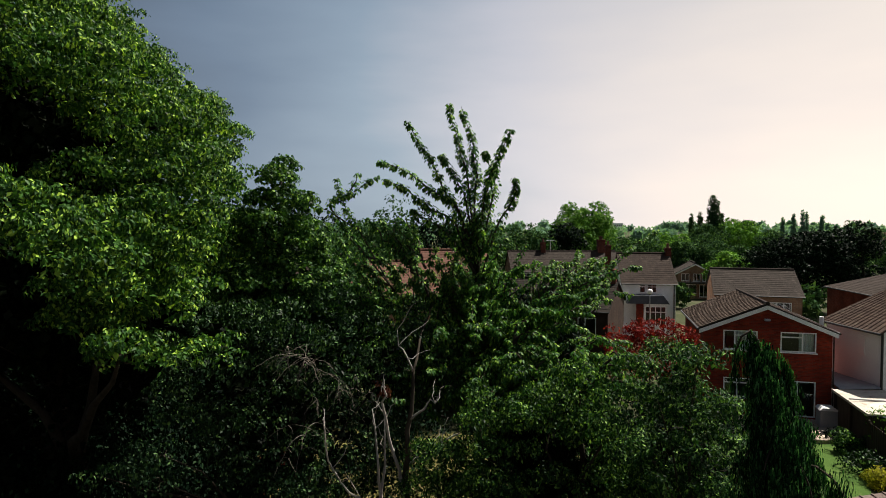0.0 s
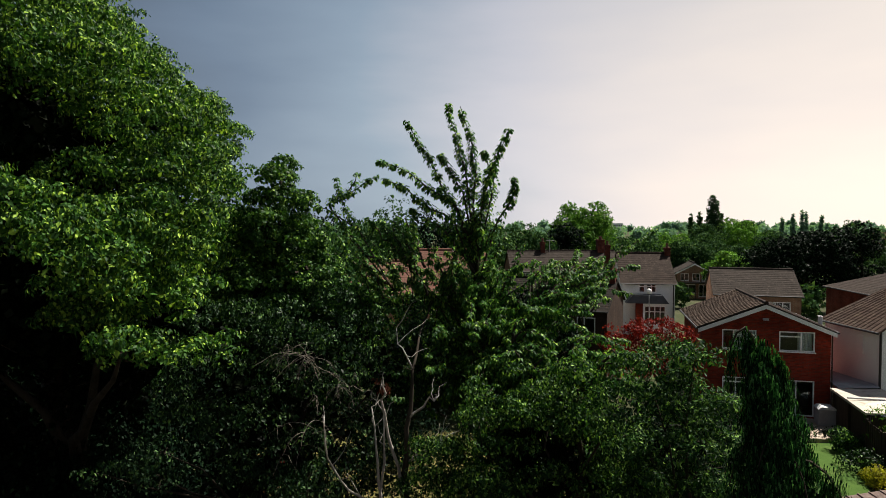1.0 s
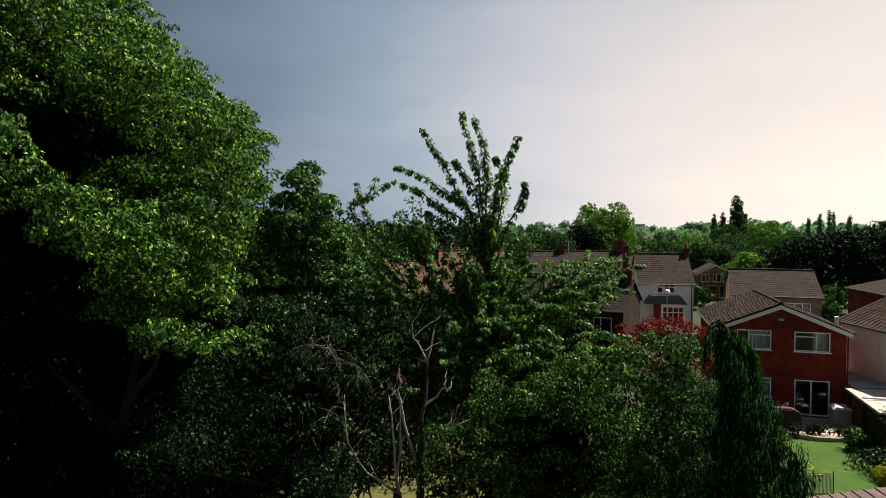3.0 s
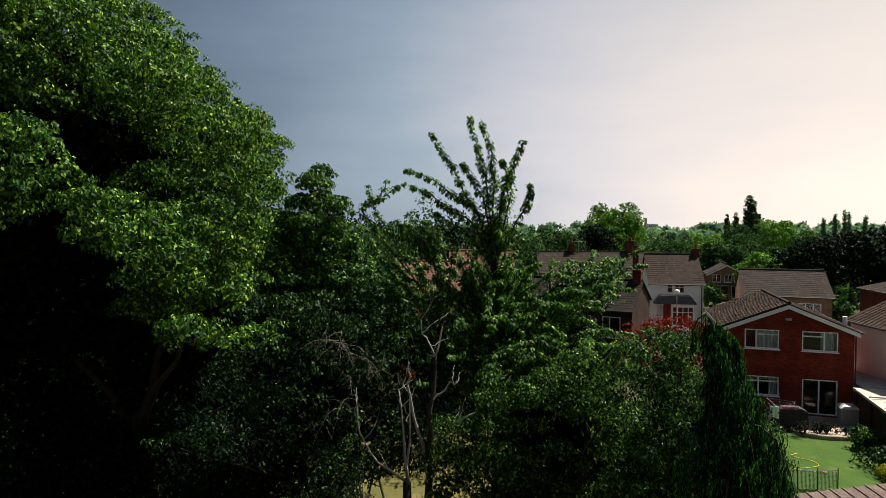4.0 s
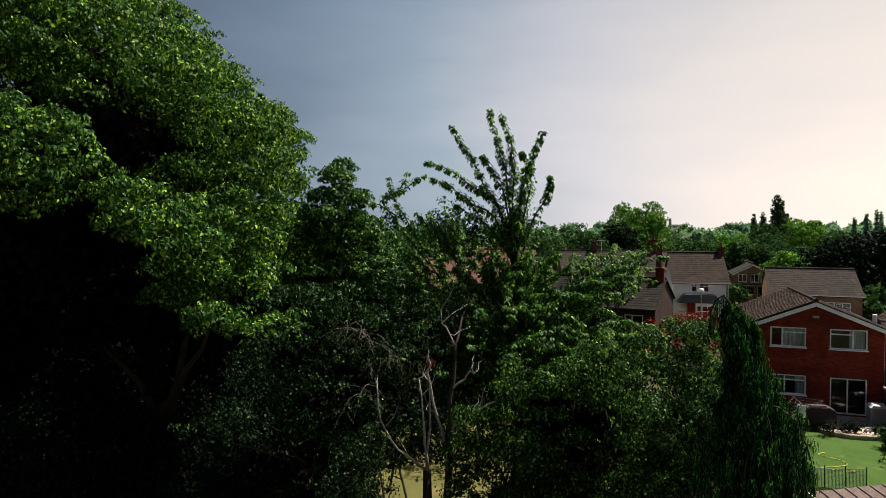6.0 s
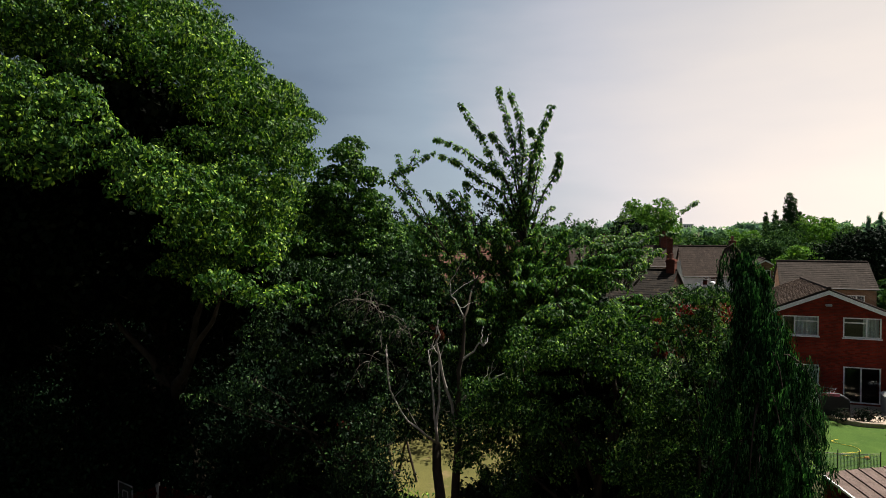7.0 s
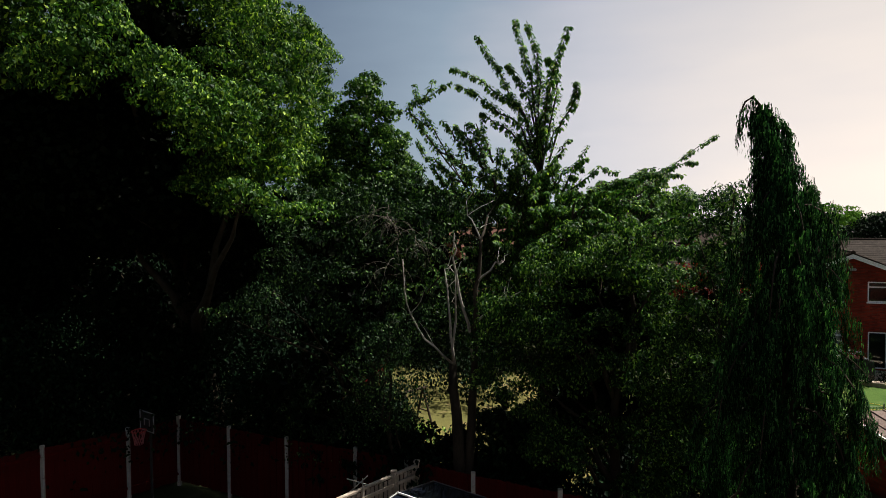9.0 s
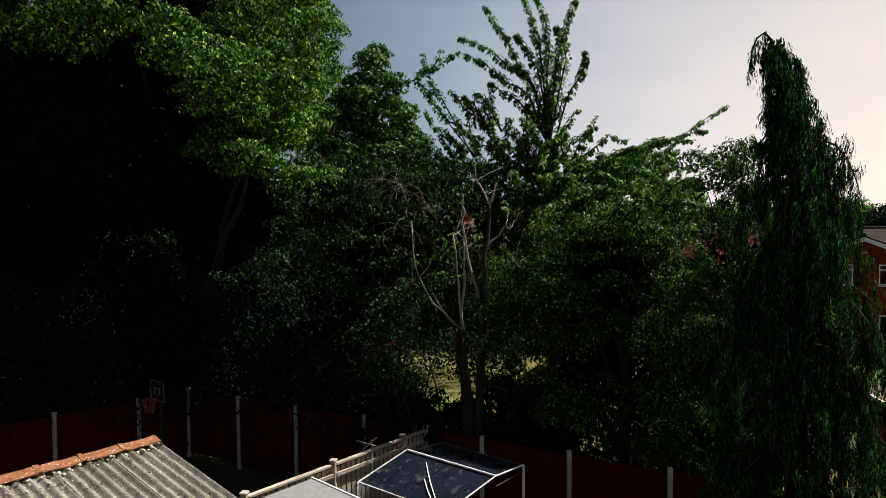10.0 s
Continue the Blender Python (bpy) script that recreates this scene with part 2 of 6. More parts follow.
RIDGE_ORANGE = surface("orange ridge tile", (0.17, 0.06, 0.028), (0.3, 0.13, 0.065), 4, 25, 0.95, 0.9, stain=(0.08, 0.045, 0.03), random_tint=0.12, specks=True)
MOSSY_TILE = surface("mossy brown roof sheet", (0.11, 0.08, 0.07), (0.18, 0.135, 0.12), 5, 25, 0.95, 0.6, stain=(0.045, 0.036, 0.026), random_tint=0.1)
PLASTIC_GREY = surface("grey plastic", (0.3, 0.3, 0.31), (0.4, 0.4, 0.41), 2, 40, 0.5, 0.1)
LAWN = surface("mown lawn", (0.032, 0.072, 0.012), (0.062, 0.112, 0.02), 0.6, 30, 0.95, 0.8, stain=(0.088, 0.125, 0.03))
LAWN_DRY = surface("dry yellowing lawn", (0.075, 0.075, 0.024), (0.125, 0.115, 0.036), 0.5, 25, 0.95, 0.7, stain=(0.16, 0.12, 0.06))
SOIL = surface("rough grass and soil", (0.028, 0.034, 0.014), (0.05, 0.058, 0.024), 0.15, 8, 0.95, 0.7, stain=(0.09, 0.075, 0.05))
PAVING = surface("buff paving", (0.36, 0.29, 0.23), (0.5, 0.41, 0.33), 1.5, 30, 0.9, 0.4, random_tint=0.12)


def plain(name, colour, rough=0.5, metal=0.0):
    m, n, l, b = material(name, rough, metal)
    f = noisy(n, l, 12, 4)
    r = ramp(n, [(0.3, tuple(v * 0.82 for v in colour)), (0.7, tuple(min(1, v * 1.1) for v in colour))])
    l.new(f.outputs["Fac"], r.inputs["Fac"])
    l.new(r.outputs["Color"], b.inputs["Base Color"])
    return m


def glass(name, tint=(0.85, 0.9, 0.9), rough=0.02):
    m, n, l, b = material(name, rough)
    b.inputs["Base Color"].default_value = (*tint, 1)
    b.inputs["Transmission Weight"].default_value = 1.0
    b.inputs["IOR"].default_value = 1.45
    return m


GLASS = glass("window glass")
# curtain cloth; its pale blue-grey also stands in for sky reflected in the panes
CURTAIN = plain("pale curtain", (0.6, 0.65, 0.64), 0.9)
ROOM_DARK = plain("dim room wall", (0.1, 0.1, 0.09), 0.9)

# ---- building helpers ----
def finish(name, bm, mat, parent=None, label="", smooth=False):
    me = bpy.data.meshes.new(name)
    bm.normal_update()
    bm.to_mesh(me)
    bm.free()
    if mat:
        me.materials.append(mat)
    if smooth:
        for p in me.polygons:
            p.use_smooth = True
    ob = new(name, me)
    if parent:
        ob.parent = parent
    if label:
        ob["label"] = label
    return ob


def part(name, bm, mat, parent, label="", smooth=False):
    return finish(name, bm, mat, parent, label, smooth)


def empty(name, x=0.0, y=0.0, z=0.0, turn=0.0):
    ob = new(name)
    ob.empty_display_size = 0.3
    ob.matrix_world = pose(x, y, z, 0, 0, turn)
    return ob


def box(bm, x0, x1, y0, y1, z0, z1, bevel=0.0):
    r = bmesh.ops.create_cube(bm, size=1, matrix=Matrix.LocRotScale(((x0 + x1) / 2, (y0 + y1) / 2, (z0 + z1) / 2), None, (abs(x1 - x0), abs(y1 - y0), abs(z1 - z0))))
    if bevel:
        edges = list({e for v in r["verts"] for e in v.link_edges})
        bmesh.ops.bevel(bm, geom=edges, offset=bevel, segments=1, affect="EDGES")
    return bm


def boxed(*a, bevel=0.0):
    return box(bmesh.new(), *a, bevel=bevel)


def prism(bm, outline, y0, y1):
    """A solid with the given outline in x and z, from y0 to y1."""
    a = [bm.verts.new((x, y0, z)) for x, z in outline]
    b = [bm.verts.new((x, y1, z)) for x, z in outline]
    n = len(a)
    bm.faces.new(a)
    bm.faces.new(list(reversed(b)))
    for i in range(n):
        bm.faces.new((a[i], b[i], b[(i + 1) % n], a[(i + 1) % n]))
    bmesh.ops.recalc_face_normals(bm, faces=bm.faces[:])
    return bm


def slab(bm, a, b, c, d, thick):
    """A board whose upper face has the corners a, b, c, d, in turn."""
    a, b, c, d = (Vector(p) for p in (a, b, c, d))
    n = (b - a).cross(d - a).normalized()
    if n.z < 0:
        n = -n
    top = [bm.verts.new(p) for p in (a, b, c, d)]
    low = [bm.verts.new(p - n * thick) for p in (a, b, c, d)]
    bm.faces.new(top)
    bm.faces.new(list(reversed(low)))
    for i in range(4):
        j = (i + 1) % 4
        bm.faces.new((top[i], low[i], low[j], top[j]))
    bmesh.ops.recalc_face_normals(bm, faces=bm.faces[:])
    return bm


def tube(bm, points, radii, sides=7):
    """A tapered round limb along the points."""
    pts = [Vector(p) for p in points]
    rings = []
    side = Vector((1, 0, 0))
    for i, p in enumerate(pts):
        way = (pts[min(i + 1, len(pts) - 1)] - pts[max(i - 1, 0)]).normalized()
        side = side - way * side.dot(way)
        if side.length < 1e-3:
            side = way.orthogonal()
        side.normalize()
        up = way.cross(side)
        rings.append([bm.verts.new(p + (side * math.cos(2 * math.pi * k / sides) + up * math.sin(2 * math.pi * k / sides)) * radii[i]) for k in range(sides)])
    for a, b in zip(rings, rings[1:]):
        for k in range(sides):
            bm.faces.new((a[k], a[(k + 1) % sides], b[(k + 1) % sides], b[k]))
    bm.faces.new(list(reversed(rings[0])))
    bm.faces.new(rings[-1])
    return bm


def bent(rng, a, b, steps=6, wobble=0.1, sag=0.0):
    """Points from a to b with a natural bend; sag lifts or drops the middle."""
    a, b = Vector(a), Vector(b)
    out = []
    off = Vector((0, 0, 0))
    for i in range(steps + 1):
        t = i / steps
        if 0 < i < steps:
            off = off * 0.6 + Vector(rng.normal(0, wobble, 3))
        else:
            off = off * 0.3 * (i > 0)
        out.append(a.lerp(b, t) + off * (1 if i < steps else 0) + Vector((0, 0, sag * 4 * t * (1 - t))))
    return out


# ---- leaves ----
OVAL = (((0, 0, 0), (0.3, 0.42, 0.09), (0, 1, -0.06), (-0.3, 0.42, 0.09)), ((0, 1, 2), (0, 2, 3)))
LONG = (((0, 0, 0), (0.2, 0.4, 0.06), (0, 1, -0.12), (-0.2, 0.4, 0.06)), ((0, 1, 2), (0, 2, 3)))
BROAD = (((0, 0, 0), (0.46, 0.42, 0.1), (0, 1, -0.08), (-0.46, 0.42, 0.1)), ((0, 1, 2), (0, 2, 3)))
TRI = (((-0.3, 0, 0), (0.42, 0.3, 0.06), (-0.05, 1, -0.05)), ((0, 1, 2),))


def unit(v):
    return v / np.maximum(np.linalg.norm(v, axis=1, keepdims=True), 1e-9)


def leaf_mesh(name, place, normal, along, size, shape, mat):
    """One mesh of many leaves of one shape; each leaf has its place, its facing, its long axis and its length."""
    verts, faces = shape
    verts = np.array(verts, dtype=np.float64)
    d = unit(along)
    n = unit(normal - d * np.sum(normal * d, axis=1, keepdims=True))
    s = np.cross(d, n)
    co = place[:, None, :] + size[:, None, None] * (verts[None, :, 0:1] * s[:, None, :] + verts[None, :, 1:2] * d[:, None, :] + verts[None, :, 2:3] * n[:, None, :])
    count, k = len(place), len(verts)
    loops_one = np.concatenate([np.array(f) for f in faces])
    lens = np.array([len(f) for f in faces])
    loops = (np.arange(count)[:, None] * k + loops_one[None, :]).ravel()
    totals = np.tile(lens, count)
    starts = np.concatenate([[0], np.cumsum(totals)[:-1]])
    me = bpy.data.meshes.new(name)
    me.vertices.add(count * k)
    me.vertices.foreach_set("co", co.astype(np.float32).ravel())
    me.loops.add(len(loops))
    me.loops.foreach_set("vertex_index", loops.astype(np.int32))
    me.polygons.add(len(totals))
    me.polygons.foreach_set("loop_start", starts.astype(np.int32))
    me.update(calc_edges=True)
    me.materials.append(mat)
    return me


def crown(name, parent, lobes, clumps, per, leaf, shape, mat, seed, dome=0.4, droop=0.5, label="", core=0.15, rear=0.4, follow=0.25):
    """A crown: domed tufts of overlapping leaves set over the outsides of rounded boughs (x, y, z, rx, ry, rz), with a thinner filling inside."""
    rng = np.random.default_rng(seed)
    L = np.array(lobes, dtype=float)
    w = (L[:, 3] * L[:, 4] + L[:, 4] * L[:, 5] + L[:, 3] * L[:, 5])
    pick = rng.choice(len(L), clumps, p=w / w.sum())
    way = unit(rng.normal(0, 1, (clumps, 3)))
    inner = rng.random(clumps) < core
    r = np.where(inner, rng.uniform(0.2, 0.8, clumps), rng.uniform(0.82, 1.04, clumps))
    at = L[pick, :3] + way * L[pick, 3:] * r[:, None]
    deep = np.zeros(clumps, bool)
    for c in L:
        deep |= np.sum(((at - c[:3]) / c[3:]) ** 2, axis=1) < 0.62
    # fewer tufts on the far side of the crown
    middle = (L[:, 1] * w).sum() / w.sum()
    depth = (at[:, 1] - middle) / max(np.ptp(L[:, 1]), 0.5)
    bare = (follow > 0.5) & (way[:, 2] < -0.12)
    keep = (~deep | inner) & ~bare & ((depth < 0.2) | (rng.random(clumps) < rear))
    at, way = at[keep], way[keep]
    m = len(at)
    big = dome * rng.uniform(0.55, 1.35, m)
    axis = unit(way * 0.8 + np.array([0, 0, 0.75]) + rng.normal(0, 0.2, (m, 3)))
    idx = np.repeat(np.arange(m), per)
    u = unit(rng.normal(0, 1, (m * per, 3)) + 1.0 * axis[idx])
    p = at[idx] + u * (big[idx] * rng.uniform(0.7, 1.08, m * per))[:, None] * np.array([1.15, 1.15, 0.8])
    normal = unit(u * (1.1 - 0.6 * follow) + follow * way[idx] + np.array([0, 0, 0.6]) + rng.normal(0, 0.33, (m * per, 3)))
    along = unit(u * 0.5 - axis[idx] * 0.7 + np.array([0, 0, -droop]) + rng.normal(0, 0.45, (m * per, 3)))
    size = leaf * rng.uniform(0.6, 1.25, m * per)
    # shaded leaves deep inside, which close the crown
    q = clumps
    pk = rng.choice(len(L), q, p=w * L[:, 3:].mean(axis=1) / (w * L[:, 3:].mean(axis=1)).sum())
    v = unit(rng.normal(0, 1, (q, 3)))
    p = np.concatenate([p, L[pk, :3] + v * L[pk, 3:] * rng.uniform(0.3, 0.72, (q, 1))])
    normal = np.concatenate([normal, unit(v + rng.normal(0, 0.6, (q, 3)))])
    along = np.concatenate([along, unit(rng.normal(0, 1, (q, 3)))])
    size = np.concatenate([size, leaf * rng.uniform(1.2, 1.9, q)])
    ob = new(name, leaf_mesh(name, p, normal, along, size, shape, mat))
    ob.parent = parent
    if label:
        ob["label"] = label
    return ob


def clustered(forms, n, lo, hi, flat, seed):
    """Distinct rounded clusters over the outside of the larger forms of a crown."""
    rng = np.random.default_rng(seed)
    F = np.array(forms, dtype=float)
    w = F[:, 3] * F[:, 4] + F[:, 4] * F[:, 5] + F[:, 3] * F[:, 5]
    out = np.zeros((0, 6))
    for k in range(n * 14):
        f = F[rng.choice(len(F), p=w / w.sum())]
        v = unit(rng.normal(0, 1, (1, 3)) + np.array([0, -0.25, 0.15]))[0]
        p = f[:3] + v * f[3:] * rng.uniform(0.85, 1.04)
        r = rng.uniform(lo, hi)
        if (np.sum(((p - F[:, :3]) / F[:, 3:]) ** 2, axis=1) < 0.6).any():
            continue
        if len(out) and (np.linalg.norm((out[:, :3] - p) * np.array([1, 1, 1.25]), axis=1) < 1.16 * np.maximum(out[:, 3], r)).any():
            continue
        out = np.vstack([out, [*p, r, r, r * flat]])
        if len(out) >= n:
            break
    return out


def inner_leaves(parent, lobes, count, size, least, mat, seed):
    """The close-set leaves deep inside a crown; its inner shade is put into their near-black colour."""
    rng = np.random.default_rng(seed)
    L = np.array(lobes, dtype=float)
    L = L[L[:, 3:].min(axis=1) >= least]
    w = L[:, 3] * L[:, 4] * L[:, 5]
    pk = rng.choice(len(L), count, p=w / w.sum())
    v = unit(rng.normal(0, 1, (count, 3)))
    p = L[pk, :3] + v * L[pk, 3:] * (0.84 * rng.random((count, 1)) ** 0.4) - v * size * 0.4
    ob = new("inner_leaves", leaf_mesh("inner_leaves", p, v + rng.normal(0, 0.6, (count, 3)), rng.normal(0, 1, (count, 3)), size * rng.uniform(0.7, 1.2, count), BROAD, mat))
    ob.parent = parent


def tree(name, label, base, lobes, clumps, per, leaf, shape, mat, seed, trunk=0.25, dome=0.4, droop=0.5, bark=None, limbs=8, category="tree", core=0.15, fork=0.45, inner=None, cluster=None, follow=0.25):
    """A tree or bush: a tapered trunk, limbs that reach into the boughs, and a crown of separate leaves."""
    rng = np.random.default_rng(seed + 5000)
    t = empty(name, *base)
    off = np.array(base, dtype=float)
    L = np.array(lobes, dtype=float)
    L[:, :3] -= off
    top = L[np.argmax(L[:, 2])]
    bm = bmesh.new()
    spine = bent(rng, (0, 0, -0.2), (top[0], top[1], top[2]), 8, 0.12)
    tube(bm, spine, [trunk * (1.25 if i == 0 else 1 - 0.85 * i / 8) for i in range(9)], 9)
    near = base[1] < 20
    if near:
        part("trunk", bm, bark or BARK, t, smooth=True)
    for c in L[rng.permutation(len(L))[:limbs]]:
        if near:
            bm = bmesh.new()
        s = spine[int(np.clip(8 * fork * c[2] / max(top[2], 0.1) + 1, 1, 6))]
        tube(bm, bent(rng, s, c[:3], 5, 0.12, 0.15), [trunk * v for v in (0.45, 0.36, 0.28, 0.2, 0.13, 0.06)], 6)
        for k in range(3):
            e = c[:3] + unit(rng.normal(0, 1, (1, 3)))[0] * c[3:] * 0.8
            tube(bm, bent(rng, c[:3], e, 3, 0.06), [trunk * v for v in (0.1, 0.07, 0.05, 0.02)], 5)
        if near:
            part("limb", bm, bark or BARK, t, smooth=True)
    if not near:
        part("trunk", bm, bark or BARK, t, smooth=True)
    crown("crown", t, clustered(L[L[:, 3:].min(axis=1) < 1.25], *cluster, seed + 3) if cluster else L, clumps, per, leaf, shape, mat, seed, dome, droop, core=core, follow=follow)
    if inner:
        inner_leaves(t, L, *inner, LEAF_INNER_SHADE, seed + 7)
    return tagged(t, label, category)

# ---- ground ----
def sheet(name, outline, z, mat, label, category="ground", rise=0.0):
    """A flat patch of ground with the given outline, set into the soil by a real edge."""
    bm = bmesh.new()
    top = [bm.verts.new((x, y, z)) for x, y in outline]
    low = [bm.verts.new((x, y, z - 0.12)) for x, y in outline]
    bm.faces.new(top)
    for i in range(len(top)):
        j = (i + 1) % len(top)
        bm.faces.new((top[i], low[i], low[j], top[j]))
    bmesh.ops.recalc_face_normals(bm, faces=bm.faces[:])
    return tagged(finish(name, bm, mat), label, category, kind="structure")


bm = bmesh.new()
box(bm, -3000, 3000, -400, 4000, -1.0, 0.0)
tagged(finish("ground", bm, SOIL), "rough dark grass and bare soil reaching to the horizon", "ground", kind="structure")
sheet("lawn_dry", [(-9, 15.6), (-2, 14.2), (6, 12.4), (9.5, 16), (9.5, 24), (4, 30), (-8, 31), (-11, 24)], 0.03, LAWN_DRY, "sunlit dry yellowing lawn behind the boundary fence", "lawn")
sheet("lawn_green", [(12.0, 21.0), (16.2, 22.4), (18.0, 25.0), (19.0, 28.2), (18.4, 29.4), (16.8, 29.9), (14.6, 29.7), (12.2, 30.0)], 0.04, LAWN, "mown green back lawn with a curved edge", "lawn")
sheet("patio", [(13.6, 30.6), (16.4, 30.2), (18.6, 29.9), (20.4, 30.0), (21.0, 31.9), (14.4, 33.7)], 0.06, PAVING, "sunlit buff paved patio behind the brick house", "patio")


# ---- houses ----
def wall_panel(bm, x0, x1, z0, z1, y0, y1, holes):
    """A wall with thickness, with its openings left out."""
    xs = sorted({x0, x1, *[v for h in holes for v in h[:2]]})
    zs = sorted({z0, z1, *[v for h in holes for v in h[2:]]})
    for a, b in zip(xs, xs[1:]):
        run = None
        for c, d in zip(zs, zs[1:]):
            mx, mz = (a + b) / 2, (c + d) / 2
            solid = not any(h[0] < mx < h[1] and h[2] < mz < h[3] for h in holes)
            if solid:
                run = (run[0], d) if run else (c, d)
            if run and (not solid or d == zs[-1]):
                box(bm, a, b, y0, y1, *run)
                run = None
    bmesh.ops.remove_doubles(bm, verts=bm.verts[:], dist=1e-5)
    return bm


def tiled_slope(a, b, c, d, col, course, roll=0.018, step=0.014, thick=0.06):
    """A roof slope from the eave a-b up to the ridge d-c, in overlapping courses with a roll at each tile."""
    a, b, c, d = (Vector(p) for p in (a, b, c, d))
    nx = max(2, round((b - a).length / col))
    ny = max(2, round((d - a).length / course))
    n = (b - a).cross(d - a).normalized()
    if n.z < 0:
        n = -n
    bm = bmesh.new()
    prof = ((0.0, 0.0), (0.68, 0.0), (0.78, roll), (0.92, roll))
    us = [((i + p) / nx, h) for i in range(nx) for p, h in prof] + [(1.0, 0.0)]
    prev = None
    for j in range(ny):
        for v, lift in ((j / ny, step), ((j + 1) / ny, 0.0)):
            row = [bm.verts.new(a.lerp(b, u).lerp(d.lerp(c, u), v) + n * (h + lift)) for u, h in us]
            if prev:
                for k in range(len(row) - 1):
                    bm.faces.new((prev[k], prev[k + 1], row[k + 1], row[k]))
            prev = row
    slab(bm, a - n * 0.004, b - n * 0.004, c - n * 0.004, d - n * 0.004, thick)
    return bm


def laid_tiles(parent, a, b, c, d, col, course, mat):
    """Single tiles laid over a roof slope from the eave a-b up to the ridge d-c, each lapping the one below."""
    a, b, c, d = (Vector(p) for p in (a, b, c, d))
    side, up = (b - a).normalized(), (d - a).normalized()
    n = side.cross(up).normalized()
    if n.z < 0:
        n = -n
    nx, ny = round((b - a).length / col), round((d - a).length / course)
    w, h = (b - a).length / nx, (d - a).length / ny
    turn = Matrix((side, up, n)).transposed().to_4x4()
    rng = np.random.default_rng(29)
    bm = bmesh.new()
    prof = ((-0.49, 0.0), (0.2, 0.0), (0.28, 0.034), (0.44, 0.034), (0.49, 0.004))
    rows = []
    for v, lift in ((-0.06, 0.02), (1.02, 0.0)):
        rows.append([bm.verts.new((u * w, v * h, q + lift + 0.022)) for u, q in prof])
    under = [bm.verts.new((u * w, -0.06 * h, q + 0.016)) for u, q in prof]
    for k in range(4):
        bm.faces.new((rows[0][k], rows[0][k + 1], rows[1][k + 1], rows[1][k]))
        bm.faces.new((under[k], under[k + 1], rows[0][k + 1], rows[0][k]))
    for e in (0, 4):
        bm.faces.new((under[e], rows[0][e], rows[1][e]))
    me = None
    for j in range(ny):
        for i in range(nx):
            if me is None:
                ob = part("roof_tile", bm, mat, parent)
                me = ob.data
            else:
                ob = new("roof_tile", me)
                ob.parent = parent
            at = a + side * ((i + 0.5) * w + rng.normal(0, 0.004)) + up * (j * h + rng.normal(0, 0.006)) + n * rng.uniform(0, 0.006)
            ob.matrix_basis = Matrix.Translation(at) @ turn @ Matrix.Rotation(rng.normal(0, 0.008), 4, "Z")


def window(parent, x0, x1, z0, z1, y, bars=(0.5,), transoms=(), frame_mat=None, thick=0.07, sill=True, curtain=0.0, name="window"):
    """A window set in an opening of a wall whose outer face is at y: frame, panes, sill and perhaps a curtain."""
    w = empty(name)
    w.parent = parent
    bm = bmesh.new()
    f = 0.065
    yy = (y + 0.02, y + 0.02 + thick)
    box(bm, x0, x0 + f, *yy, z0, z1)
    box(bm, x1 - f, x1, *yy, z0, z1)
    box(bm, x0 + f, x1 - f, *yy, z0, z0 + f)
    box(bm, x0 + f, x1 - f, *yy, z1 - f, z1)
    edges = [x0 + f]
    for q in bars:
        c = x0 + (x1 - x0) * q
        box(bm, c - f / 2, c + f / 2, *yy, z0 + f, z1 - f)
        edges += [c - f / 2, c + f / 2]
    edges.append(x1 - f)
    for i, q in transoms:
        c = z0 + (z1 - z0) * q
        box(bm, edges[2 * i], edges[2 * i + 1], *yy, c - f / 2, c + f / 2)
    part("window_frame", bm, frame_mat or UPVC, w)
    for k in range(0, len(edges), 2):
        g = part("pane", boxed(edges[k], edges[k + 1], y + 0.05, y + 0.056, z0 + f, z1 - f), GLASS, w)
        g.visible_shadow = False
    if sill:
        part("window_sill", boxed(x0 - 0.05, x1 + 0.05, y - 0.06, y + 0.09, z0 - 0.06, z0 - 0.003, bevel=0.008), frame_mat or UPVC, w)
    if curtain:
        bm = bmesh.new()
        wd = (x1 - x0) * curtain
        pts = [(x1 - f - wd + wd * i / 16, y + 0.2 + 0.03 * math.sin(i * 2.1)) for i in range(17)]
        lo, hi = [bm.verts.new((px, py, z0)) for px, py in pts], [bm.verts.new((px, py, z1)) for px, py in pts]
        for i in range(16):
            bm.faces.new((lo[i], lo[i + 1], hi[i + 1], hi[i]))
        part("curtain", bm, CURTAIN, w)
    return w


def chimney(parent, x, y, z0, z1, mat, w=0.55, d=0.8, pots=2):
    bm = bmesh.new()
    box(bm, x - w / 2, x + w / 2, y - d / 2, y + d / 2, z0, z1)
    box(bm, x - w / 2 - 0.05, x + w / 2 + 0.05, y - d / 2 - 0.05, y + d / 2 + 0.05, z1 - 0.2, z1 - 0.08)
    c = part("chimney", bm, mat, parent)
    for i in range(pots):
        py = y + (i - (pots - 1) / 2) * 0.36
        bm = bmesh.new()
        tube(bm, [(x, py, z1), (x, py, z1 + 0.08), (x, py, z1 + 0.4), (x, py, z1 + 0.44)], [0.14, 0.11, 0.1, 0.13], 10)
        part("chimney_pot", bm, TILE_RED, c)
    return c


